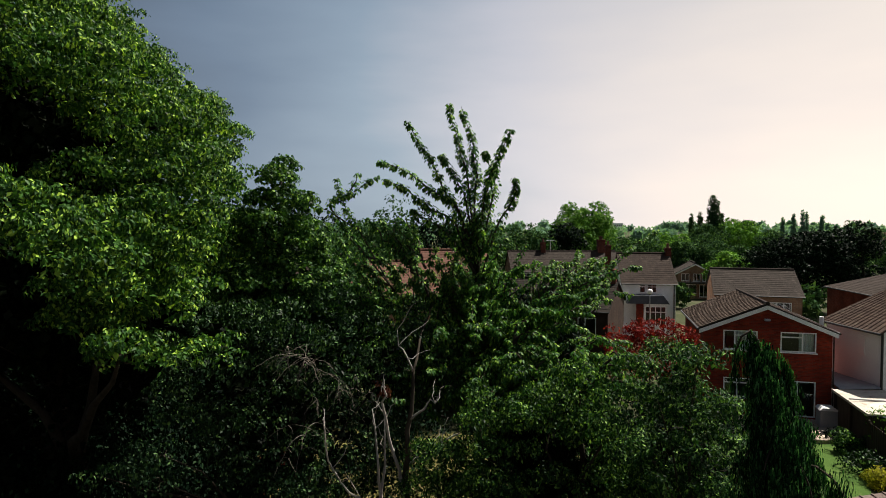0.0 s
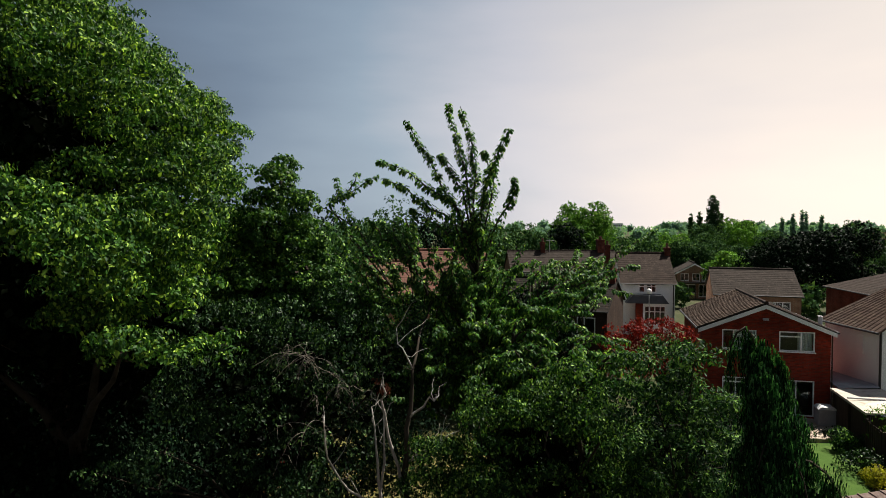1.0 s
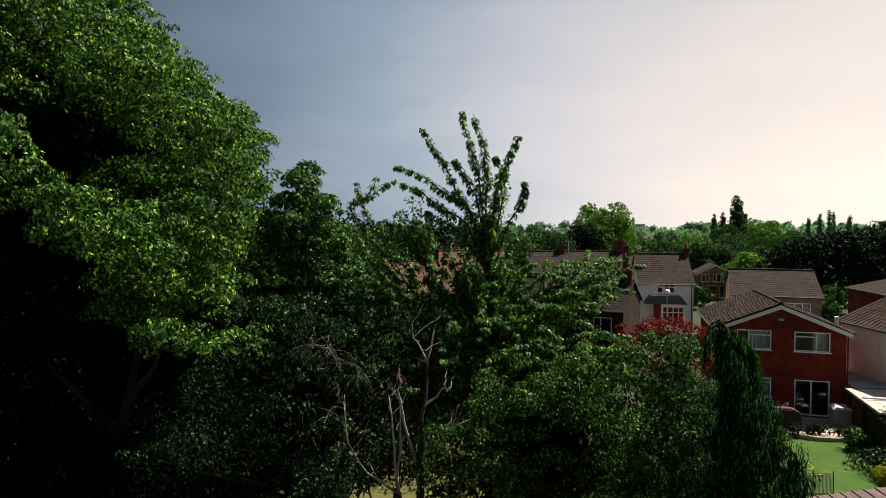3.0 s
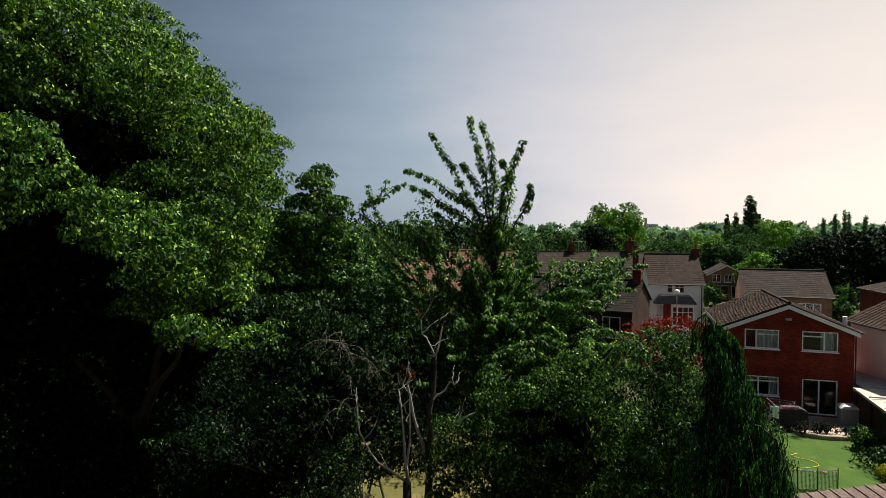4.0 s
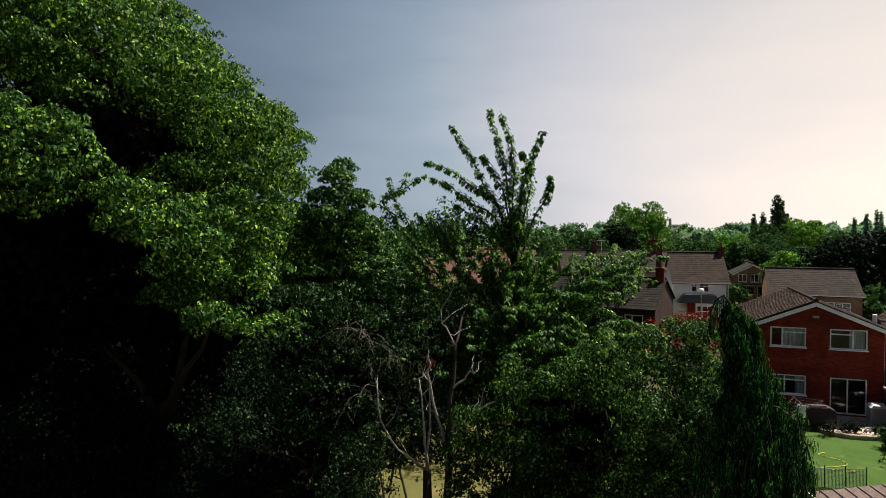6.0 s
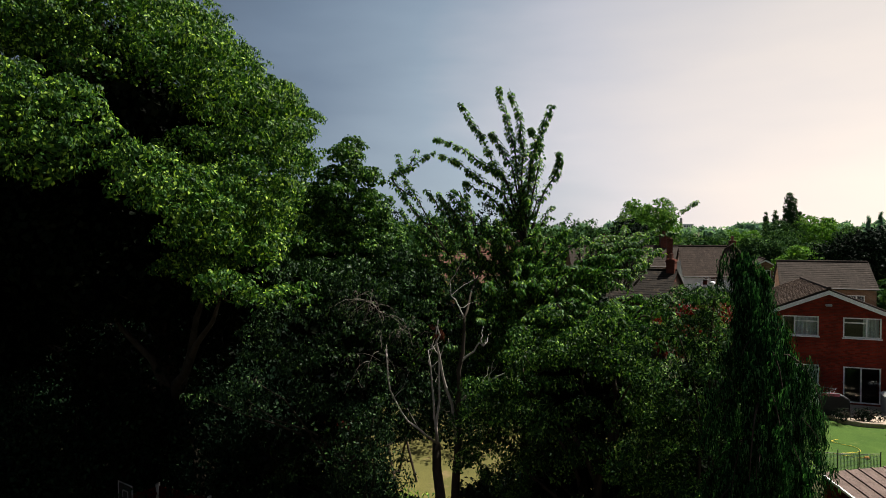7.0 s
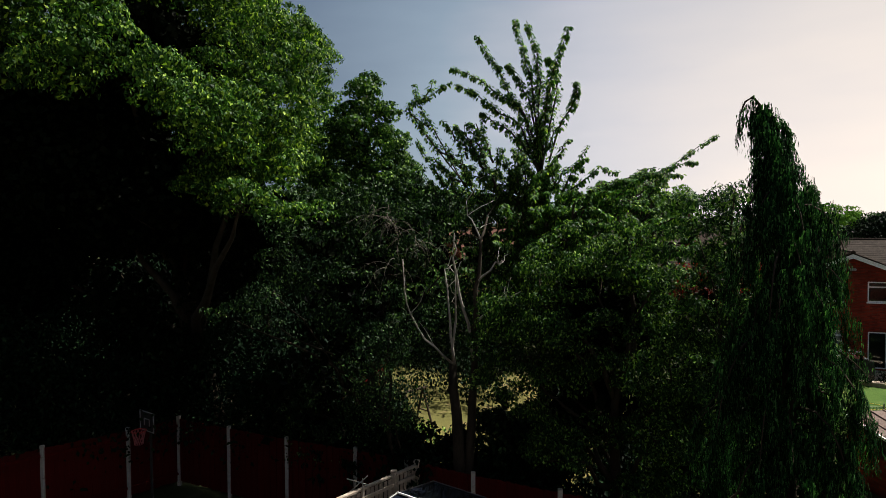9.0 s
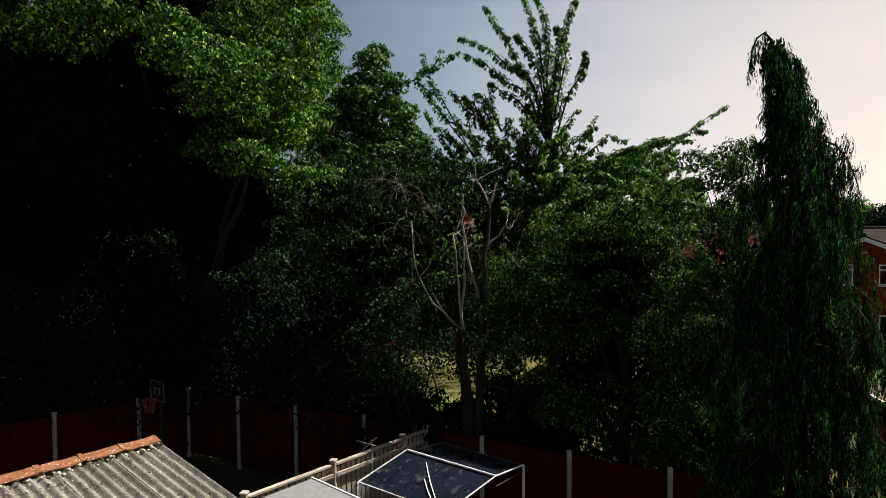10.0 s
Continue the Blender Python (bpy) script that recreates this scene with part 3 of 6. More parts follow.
def house(label, x, y, turn, wide, deep, eave, ridge, front_gable, wall, tile, holes=(), over=0.3, barge=True, col=0.35, course=0.3, name="house", base=0.0, hip=0.0, roll=0.003, loose=None):
    """A house with its front at local y = 0: four walls with openings, gables, a tiled roof, ridge, barge boards and gutters."""
    h = empty(name, x, y, base, turn)
    t = 0.25
    bm = bmesh.new()
    wall_panel(bm, 0, wide, 0, eave, 0, t, [q[:4] for q in holes])
    if front_gable:
        prism(bm, [(0, eave), (wide, eave), (wide / 2, ridge)], 0, t)
    part("front_wall", bm, wall, h)
    bm = boxed(0, wide, deep - t, deep, 0, eave)
    if front_gable and not hip:
        prism(bm, [(0, eave), (wide, eave), (wide / 2, ridge)], deep - t, deep)
    part("back_wall", bm, wall, h)
    for xa in (0, wide - t):
        bm = boxed(xa, xa + t, t, deep - t, 0, eave)
        if not front_gable:
            bm2 = bmesh.new()
            prism(bm2, [(0, eave), (deep, eave), (deep / 2, ridge)], xa, xa + t)
            for v in bm2.verts:
                v.co.x, v.co.y = v.co.y, v.co.x
            bmesh.ops.recalc_face_normals(bm2, faces=bm2.faces[:])
            me = bpy.data.meshes.new("gable")
            bm2.to_mesh(me)
            bm2.free()
            bm.from_mesh(me)
        part("side_wall", bm, wall, h)
    part("room_floor", boxed(t, wide - t, t, deep - t, eave / 2 - 0.1, eave / 2 + 0.1), ROOM_DARK, h)
    part("room_partition", boxed(t, wide - t, 2.6, 2.7, 0, eave - 0.1), ROOM_DARK, h)
    o, k = over, 0.05
    if front_gable:
        s = (ridge - eave) / (wide / 2)
        e = eave - o * s + k
        r = ridge + k
        back = deep + 0.1 - hip
        left = ((-o, deep + 0.1, e), (-o, -o, e), (wide / 2, -o, r), (wide / 2, back, r))
        if loose:
            laid_tiles(part("roof", slab(bmesh.new(), *(Vector(p) for p in left), 0.06), tile, h), *left, col, course, loose)
        else:
            part("roof", tiled_slope(*left, col, course, roll), tile, h)
        part("roof", tiled_slope((wide + o, -o, e), (wide + o, deep + 0.1, e), (wide / 2, back, r), (wide / 2, -o, r), col, course, roll), tile, h)
        if hip:
            part("roof", tiled_slope((wide + o, deep + 0.1, e), (-o, deep + 0.1, e), (wide / 2 - 0.05, back, r), (wide / 2 + 0.05, back, r), col, course, roll), tile, h)
        bm = bmesh.new()
        n = max(4, round((deep - hip) / 0.45))
        ys = [-o + (deep - hip + o) * (i + q) / n for i in range(n) for q in (0.0, 0.9)]
        tube(bm, [(wide / 2, yy, r + 0.02) for yy in ys], [0.12, 0.11] * n, 8)
        part("ridge", bm, tile, h)
        if barge:
            for sx in (-1, 1):
                bm = bmesh.new()
                xe, xc = wide / 2 + sx * (wide / 2 + o), wide / 2
                prism(bm, [(xe, e - 0.06), (xe, e - 0.28), (xc, r - 0.29), (xc, r - 0.07)], -o - 0.03, -o + 0.03)
                part("bargeboard", bm, WHITE_PAINT, h)
        gut = [((-o - 0.07, -o), (-o - 0.07, deep)), ((wide + o + 0.07, -o), (wide + o + 0.07, deep))]
        ge = e
    else:
        s = (ridge - eave) / (deep / 2)
        e = eave - o * s + k
        r = ridge + k
        part("roof", tiled_slope((-0.15, -o, e), (wide + 0.15, -o, e), (wide + 0.15, deep / 2, r), (-0.15, deep / 2, r), col, course, roll), tile, h)
        part("roof", tiled_slope((wide + 0.15, deep + o, e), (-0.15, deep + o, e), (-0.15, deep / 2, r), (wide + 0.15, deep / 2, r), col, course, roll), tile, h)
        bm = bmesh.new()
        n = max(4, round(wide / 0.45))
        xs = [-0.15 + (wide + 0.3) * (i + q) / n for i in range(n) for q in (0.0, 0.9)]
        tube(bm, [(xx, deep / 2, r + 0.02) for xx in xs], [0.12, 0.11] * n, 8)
        part("ridge", bm, tile, h)
        gut = [((-0.15, -o - 0.07), (wide + 0.15, -o - 0.07))]
        ge = e
    for (ax, ay), (bx, by) in gut:
        bm = bmesh.new()
        tube(bm, [(ax, ay, ge - 0.04), (bx, by, ge - 0.04)], [0.06, 0.06], 6)
        part("gutter", bm, DARK_IRON, h)
    for q in holes:
        opts = q[4] if len(q) > 4 else {}
        window(h, *q[:4], 0.0, **opts)
    return tagged(h, label, "house")


# the brick house with the front gable, its patio door and three windows
brick = house("red brick two-storey house with brown tiled gable roof and white windows", 14.63, 33.70, -14.85, 6.45, 7.4, 4.85, 6.2, True, BRICK, TILE_BROWN,
              [(1.06, 2.81, 3.64, 4.73, dict(bars=(0.34,), transoms=((1, 0.74),), curtain=0.6)),
               (3.94, 5.69, 3.64, 4.73, dict(bars=(0.62,), transoms=((0, 0.74),), curtain=0.42)),
               (1.1, 2.84, 0.99, 2.08, dict(bars=(0.4,), transoms=((0, 0.74), (1, 0.74)), curtain=0.25)),
               (3.98, 5.7, 0.12, 2.07, dict(bars=(0.48,), sill=False, name="patio_door"))], over=0.22, col=0.38, course=0.34, roll=0.032, loose=TILE_PIECE)
part("wall_light", boxed(3.1, 3.4, -0.14, -0.004, 5.3, 5.42, bevel=0.02), PLASTIC_GREY, brick, "small pale floodlight under the gable")
part("vent_pipe", tube(bmesh.new(), [(6.6, 2.2, 4.6), (6.6, 2.2, 5.35)], [0.12, 0.12], 10), WHITE_PAINT, brick)
part("downpipe", tube(bmesh.new(), [(6.5, -0.06, 0.05), (6.5, -0.06, 4.6)], [0.04, 0.04], 8), DARK_IRON, brick)

# houses beyond
white = house("white rendered house with brown tiled roof and slate bay roof", 17.3, 57.9, -10, 4.9, 8.4, 5.2, 7.75, False, RENDER_WHITE, TILE_BROWN,
              [(1.6, 2.15, 4.2, 5.0, dict(bars=(), transoms=((0, 0.7),))), (2.3, 3.2, 4.2, 5.0, dict(bars=(0.5,), transoms=((0, 0.7), (1, 0.7))))], col=0.4, course=0.35)
bm = bmesh.new()
prism(bm, [(0.3, 3.25), (4.2, 3.25), (3.6, 4.05), (0.9, 4.05)], -1.1, 0.0)
part("bay_roof", bm, SLATE, white, "dark slate bay roof")
part("bay_wall", wall_panel(bmesh.new(), 1.9, 4.0, 0, 3.25, -0.9, -0.7, [(2.0, 3.9, 1.2, 3.0)]), RENDER_WHITE, white)
window(white, 2.0, 3.9, 1.2, 3.0, -0.9, bars=(0.25, 0.5, 0.75), transoms=((0, 0.7), (1, 0.7), (2, 0.7), (3, 0.7)), thick=0.1)
# dark sheet added behind the panes to stand in for the dim interior
part("bay_backing", boxed(2.02, 3.88, -0.6, -0.57, 1.22, 2.98), DARK_IRON, white, "added dark sheet standing in for the unlit room behind the bay")
part("porch_wall", boxed(1.2, 1.85, -0.9, -0.7, 0, 3.25), BRICK, white, "red brick porch beside the bay")
part("downpipe", tube(bmesh.new(), [(4.75, -0.08, 0), (4.75, -0.08, 5.1)], [0.05, 0.05], 8), DARK_IRON, white)
chimney(white, 4.9, 4.2, 6.5, 8.4, BRICK_OLD)
chimney(white, -0.9, 5.2, 6.2, 8.6, BRICK_OLD)

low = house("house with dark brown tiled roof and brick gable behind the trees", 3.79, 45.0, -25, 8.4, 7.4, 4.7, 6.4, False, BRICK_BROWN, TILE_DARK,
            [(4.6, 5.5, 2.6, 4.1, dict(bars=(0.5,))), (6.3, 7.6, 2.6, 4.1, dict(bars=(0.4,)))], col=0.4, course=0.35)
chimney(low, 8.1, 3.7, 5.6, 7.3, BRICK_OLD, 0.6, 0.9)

row = house("terrace with grey-brown tiled roof and tall brick chimneys", 8.4, 73.0, 0, 13.5, 8, 5.2, 7.4, False, BRICK_PALE, TILE_GREY, [(1.0, 2.4, 3.7, 4.9, {}), (3.4, 4.4, 3.7, 4.9, {})], col=0.5, course=0.4)
chimney(row, 4.4, 4.0, 6.6, 8.6, BRICK_OLD)
chimney(row, 11.8, 4.0, 6.6, 8.9, BRICK_OLD, 0.9, 0.9, 3)

rear = house("brick house with a broad grey-brown tiled roof", 24.5, 54.0, -19, 6.9, 8.2, 4.55, 6.45, False, BRICK_PALE, TILE_GREY, [(4.3, 6.1, 2.7, 3.9, dict(bars=(0.33, 0.66)))], col=0.4, course=0.35)

dim = house("brown brick house with white windows and a balcony", 34.7, 88.8, -16, 4.8, 8, 3.9, 5.2, True, BRICK_PALE, TILE_GREY,
            [(0.5, 1.6, 2.6, 3.7, dict(bars=(0.5,))), (2.1, 3.1, 2.6, 3.7, dict(bars=(0.5,))), (3.4, 4.3, 2.6, 3.7, dict(bars=(0.5,))), (0.5, 2.6, 0.8, 2.1, dict(bars=(0.5,))), (3.0, 4.2, 0.3, 2.1, dict(bars=(0.5,)))], over=0.35)
bm = boxed(0, 4.8, -1.3, -0.02, 2.3, 2.45)
for i in range(7):
    box(bm, 0.05 + i * 0.77, 0.13 + i * 0.77, -1.28, -1.2, 2.45 if i % 3 else 0.0, 3.0 if i % 3 else 2.3)
part("balcony", bm, DARK_IRON, dim)

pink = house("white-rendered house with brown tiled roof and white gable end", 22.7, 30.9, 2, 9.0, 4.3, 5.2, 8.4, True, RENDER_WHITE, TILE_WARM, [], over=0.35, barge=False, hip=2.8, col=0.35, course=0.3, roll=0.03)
part("gable_cladding", prism(bmesh.new(), [(0.0, 0.1), (9.0, 0.1), (9.0, 5.2), (4.5, 8.3), (0.0, 5.2)], -0.06, -0.004), RENDER_WHITE, pink, "white-painted gable end")
part("small_window", boxed(-0.05, 0.0, 1.2, 1.7, 3.6, 4.6), UPVC, pink)
part("downpipe", tube(bmesh.new(), [(-0.1, -0.12, 0), (-0.1, -0.12, 5.0)], [0.06, 0.06], 8), DARK_IRON, pink)

rear_roof = house("house with a long brown tiled roof", 36.8, 50.5, -8, 13, 9, 4.7, 6.9, True, BRICK_OLD, TILE_BROWN, [], hip=4.0, col=0.4, course=0.35)
left_a = house("terracotta-rendered house with reddish tiled roof behind the trees", -7.2, 45.0, 8, 6.4, 8, 5.4, 7.6, False, surface("terracotta wall", (0.45, 0.2, 0.13), (0.55, 0.27, 0.18), 1, 20, 0.9, 0.2), TILE_RED, [(1, 2.4, 3.7, 4.8, {})], col=0.4, course=0.35)
left_b = house("house with reddish-brown ribbed roof behind the trees", -1.6, 49.0, 4, 5.6, 8, 5.6, 8.4, False, RENDER_PINK, TILE_RED, [(2.6, 4.2, 4.0, 5.1, {})], col=0.6, course=0.35)
left_c = house("brick house with brown tiled roof among trees", -16, 52.0, 8, 8, 8, 5.2, 7.8, False, BRICK, TILE_BROWN, [(1, 2.4, 3.4, 4.6, {})], col=0.5, course=0.4)

# the lean-to along the side of the brick house
lean = empty("lean_to", 14.63, 33.70, 0, -14.85)
bm = bmesh.new()
prev = None
for i in range(49):
    yy = -0.95 + 7.4 * i / 48
    line = [bm.verts.new((xx, yy, 2.02 + 0.12 * (xx - 6.5) / 1.9 + (0.055 if i % 2 else 0.0))) for xx in (6.5, 8.4)]
    if prev:
        bm.faces.new((prev[0], line[0], line[1], prev[1]))
    prev = line
part("corrugated_sheet", bm, PLASTIC_GREY, lean)
part("flat_roof", slab(bmesh.new(), (6.15, -5.4, 2.0), (8.5, -5.4, 2.1), (8.5, -1.0, 2.1), (6.15, -1.0, 2.0), 0.08), ROOF_FELT, lean, "pale sunlit flat roof")
part("joint_strip", boxed(6.15, 8.5, -3.25, -3.19, 2.06, 2.13), PLASTIC_GREY, lean)
part("fascia", boxed(6.11, 6.15, -5.42, -1.0, 1.9, 2.02), ROOF_FELT, lean)
for py in (-5.3, -3.2, -1.15):
    part("post", boxed(6.2, 6.3, py - 0.05, py + 0.05, 0, 1.91), FENCE_DARK, lean)
part("side_panel", boxed(6.32, 6.36, -5.3, -1.1, 0, 1.85), FENCE_DARK, lean)
part("end_panel", boxed(6.4, 8.4, -5.3, -5.25, 0, 1.85), FENCE_DARK, lean)
tagged(lean, "lean-to with grey corrugated sheets and a pale flat roof", "lean-to")

# ---- trees of the near belt ----
def spread_lobes(seed, cx, cy, cz, rx, ry, rz, n, lo=0.2, hi=0.3, flat=0.55, near=0.72, far=0.92):
    """Boughs like shelves, scattered over the outside of an overall rounded crown."""
    rng = np.random.default_rng(seed)
    out = []
    for i in range(n):
        v = unit(rng.normal(0, 1, (1, 3)))[0]
        k = rng.uniform(near, far)
        if v[1] < -0.45 and -0.5 < v[2] < 0.3:
            k *= 0.92
        s = rng.uniform(lo, hi)
        out.append((cx + v[0] * rx * k, cy + v[1] * ry * k, cz + v[2] * rz * k, rx * s, ry * s, rx * s * flat))
    return out


# the big sycamore: a broad rounded crown of many boughs, a few of them hanging forward
def sycamore_boughs():
    rng = np.random.default_rng(3)
    c, r = np.array([-10.6, 14.9, 10.3]), np.array([5.6, 5.2, 8.2])
    out = []
    hollow = unit(np.array([[-0.5, -0.85, -0.15]]))[0]
    for k in range(6000):
        if len(out) > 96:
            break
        v = unit(rng.normal(0, 1, (1, 3)))[0]
        if v[1] > 0.9 or (v @ hollow > 0.45 and v[2] < 0.42):
            continue
        # flatter towards the camera's side and the flank
        k = rng.uniform(0.82, 0.92) * (1 + 0.1 * abs(v[0] * v[1]))
        s = rng.uniform(0.55, 1.1)
        p = c + v * r * k
        # no boughs under the top here, to fit the camera's view; near-black inside shows
        if p[2] < (8.6 if v[0] > 0.68 else 9.6) or (p[0] < -6.9 and p[2] < 13.1 and p[1] < 15.6):
            continue
        # the flank rises straight, then leans back towards the top
        p[0] = min(p[0], -5.5 - 0.85 * s - 0.97 * max(0.0, p[2] - 12.6))
        if any(math.dist(p, q[:3]) < 0.6 * (s + q[3]) for q in out):
            continue
        out.append((*p, s, s, s * rng.uniform(0.5, 0.7)))
    # outer boughs that hang forward
    out += [(-8.0, 9.4, 11.3, 0.8, 0.6, 0.5), (-8.8, 9.4, 11.9, 1.0, 0.7, 0.6), (-9.3, 9.6, 10.9, 0.8, 0.5, 0.45), (-9.8, 9.8, 12.2, 0.9, 0.7, 0.5), (-6.8, 9.6, 10.5, 0.65, 0.55, 0.5), (-5.8, 9.8, 10.2, 0.5, 0.45, 0.45), (-6.1, 10.2, 9.6, 0.5, 0.45, 0.4), (-5.6, 10.4, 8.2, 0.4, 0.35, 0.3), (-5.2, 10.9, 7.9, 0.35, 0.35, 0.25), (-4.5, 11.6, 7.9, 0.35, 0.35, 0.25), (-8.6, 9.5, 10.7, 0.5, 0.4, 0.3), (-6.3, 9.7, 10.0, 0.4, 0.4, 0.4), (-5.3, 11.4, 9.2, 0.6, 0.6, 0.5), (-5.4, 11.8, 10.4, 0.7, 0.7, 0.6), (-5.3, 12.4, 11.4, 0.6, 0.7, 0.6), (-5.25, 13.4, 12.3, 0.5, 0.6, 0.5), (-5.5, 13.4, 12.6, 0.6, 0.7, 0.5)]
    # the dense inside
    for k in range(26):
        v = unit(rng.normal(0, 1, (1, 3)))[0] * rng.uniform(0.3, 0.68)
        p = c + v * r * np.array([1, 1, 0.7])
        out.append((p[0] - max(0.0, p[2] - 13.0), p[1], p[2], 1.9, 1.9, 1.8))
    for x, y, z in ((-13.5, 15.5, 7.5), (-15.8, 15.4, 9.0), (-15.6, 16.0, 6.0), (-12.2, 16.0, 5.2), (-9.2, 16.0, 6.4), (-7.6, 15.6, 7.6), (-17.4, 16.0, 11.0), (-18.2, 15.6, 7.6), (-10.6, 15.6, 3.6), (-15.0, 15.6, 12.4), (-18.5, 16.0, 10.0), (-17.0, 15.6, 13.6), (-19.0, 17.0, 5.2), (-19.6, 16.6, 12.6), (-16.4, 14.6, 7.6), (-12.7, 16.0, 14.6), (-12.4, 16.2, 14.6), (-15.6, 16.5, 7.7), (-16.8, 16.5, 6.5), (-15.6, 16.5, 6.3)):
        out.append((x, y, z, 1.9, 1.9, 1.9))
    return out


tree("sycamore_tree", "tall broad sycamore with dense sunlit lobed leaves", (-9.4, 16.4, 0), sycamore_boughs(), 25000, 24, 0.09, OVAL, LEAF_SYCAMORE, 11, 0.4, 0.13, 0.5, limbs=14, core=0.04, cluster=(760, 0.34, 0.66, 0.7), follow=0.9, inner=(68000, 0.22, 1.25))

young = [(x - 0.15, y, z - 0.3, rx, ry, rz) for x, y, z, rx, ry, rz in ((-4.05, 15.7, 11.9, 0.35, 0.3, 0.4), (-3.75, 15.7, 11.3, 0.45, 0.4, 0.4), (-4.4, 15.7, 11.1, 0.45, 0.5, 0.4), (-4.3, 15.6, 10.5, 0.9, 0.8, 0.7), (-3.7, 15.8, 10.1, 0.8, 0.8, 0.8), (-3.6, 15.8, 9.2, 1.2, 1.0, 0.9), (-4.6, 15.4, 8.6, 1.2, 1.1, 1.0), (-3.4, 15.6, 7.4, 1.5, 1.2, 1.2), (-2.5, 15.8, 8.2, 0.9, 0.9, 0.9), (-5.0, 15.4, 6.2, 1.6, 1.3, 1.6), (-3.4, 15.6, 5.2, 1.6, 1.3, 1.6))]
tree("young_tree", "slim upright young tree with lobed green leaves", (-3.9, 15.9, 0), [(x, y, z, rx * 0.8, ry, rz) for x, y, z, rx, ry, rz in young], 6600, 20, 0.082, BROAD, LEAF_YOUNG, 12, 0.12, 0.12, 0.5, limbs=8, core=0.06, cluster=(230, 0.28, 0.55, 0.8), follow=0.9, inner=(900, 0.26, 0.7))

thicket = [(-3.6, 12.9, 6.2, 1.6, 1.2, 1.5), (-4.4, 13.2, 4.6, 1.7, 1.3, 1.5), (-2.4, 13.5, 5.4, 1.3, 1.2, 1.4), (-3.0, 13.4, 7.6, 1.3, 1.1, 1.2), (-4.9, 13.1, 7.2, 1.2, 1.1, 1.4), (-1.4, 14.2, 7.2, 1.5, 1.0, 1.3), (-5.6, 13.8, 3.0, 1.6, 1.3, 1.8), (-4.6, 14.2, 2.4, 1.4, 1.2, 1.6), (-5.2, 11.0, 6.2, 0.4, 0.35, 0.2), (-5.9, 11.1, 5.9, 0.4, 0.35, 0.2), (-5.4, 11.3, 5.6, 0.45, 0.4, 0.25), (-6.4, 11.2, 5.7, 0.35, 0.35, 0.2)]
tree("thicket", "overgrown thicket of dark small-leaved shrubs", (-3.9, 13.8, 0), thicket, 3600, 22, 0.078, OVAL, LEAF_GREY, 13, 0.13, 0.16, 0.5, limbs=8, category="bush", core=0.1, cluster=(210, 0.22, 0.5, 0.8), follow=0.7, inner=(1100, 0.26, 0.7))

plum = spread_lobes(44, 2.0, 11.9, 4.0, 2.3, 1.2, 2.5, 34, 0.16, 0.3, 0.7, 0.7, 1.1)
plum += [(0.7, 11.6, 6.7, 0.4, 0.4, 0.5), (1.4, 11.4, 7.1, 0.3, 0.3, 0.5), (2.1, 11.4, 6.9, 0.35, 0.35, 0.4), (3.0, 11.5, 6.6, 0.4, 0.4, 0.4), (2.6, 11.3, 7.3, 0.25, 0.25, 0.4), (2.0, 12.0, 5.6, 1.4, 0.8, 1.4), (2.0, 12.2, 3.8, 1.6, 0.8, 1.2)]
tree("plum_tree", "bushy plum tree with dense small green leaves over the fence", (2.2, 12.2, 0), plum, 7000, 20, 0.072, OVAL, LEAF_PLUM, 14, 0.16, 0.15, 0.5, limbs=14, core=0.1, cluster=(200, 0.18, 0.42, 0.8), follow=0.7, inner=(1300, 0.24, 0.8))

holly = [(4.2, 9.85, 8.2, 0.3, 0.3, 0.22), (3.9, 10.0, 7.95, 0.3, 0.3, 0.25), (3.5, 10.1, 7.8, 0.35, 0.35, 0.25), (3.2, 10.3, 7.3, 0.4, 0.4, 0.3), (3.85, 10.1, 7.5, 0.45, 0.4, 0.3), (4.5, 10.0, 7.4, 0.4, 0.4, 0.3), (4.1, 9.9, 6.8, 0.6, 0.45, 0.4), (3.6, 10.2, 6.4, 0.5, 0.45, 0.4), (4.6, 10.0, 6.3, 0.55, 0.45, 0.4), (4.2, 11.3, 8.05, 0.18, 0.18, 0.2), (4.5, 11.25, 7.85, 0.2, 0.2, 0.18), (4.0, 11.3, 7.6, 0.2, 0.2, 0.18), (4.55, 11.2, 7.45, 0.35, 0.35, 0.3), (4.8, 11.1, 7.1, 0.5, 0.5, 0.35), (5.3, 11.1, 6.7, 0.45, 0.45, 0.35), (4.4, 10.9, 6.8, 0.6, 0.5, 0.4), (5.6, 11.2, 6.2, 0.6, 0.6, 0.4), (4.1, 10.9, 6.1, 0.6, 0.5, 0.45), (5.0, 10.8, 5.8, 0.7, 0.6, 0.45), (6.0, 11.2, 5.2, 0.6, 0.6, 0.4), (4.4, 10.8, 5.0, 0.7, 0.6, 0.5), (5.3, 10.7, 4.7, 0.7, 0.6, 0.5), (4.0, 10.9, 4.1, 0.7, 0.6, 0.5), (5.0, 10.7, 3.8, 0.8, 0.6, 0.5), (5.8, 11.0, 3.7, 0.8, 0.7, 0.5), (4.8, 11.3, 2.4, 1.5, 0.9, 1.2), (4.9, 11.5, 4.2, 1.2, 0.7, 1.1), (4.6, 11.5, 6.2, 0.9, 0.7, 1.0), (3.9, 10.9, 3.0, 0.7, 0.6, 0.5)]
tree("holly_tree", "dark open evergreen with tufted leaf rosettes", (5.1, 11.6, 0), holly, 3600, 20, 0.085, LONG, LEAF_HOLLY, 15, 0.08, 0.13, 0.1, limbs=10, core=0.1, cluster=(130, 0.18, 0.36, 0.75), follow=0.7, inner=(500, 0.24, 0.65))


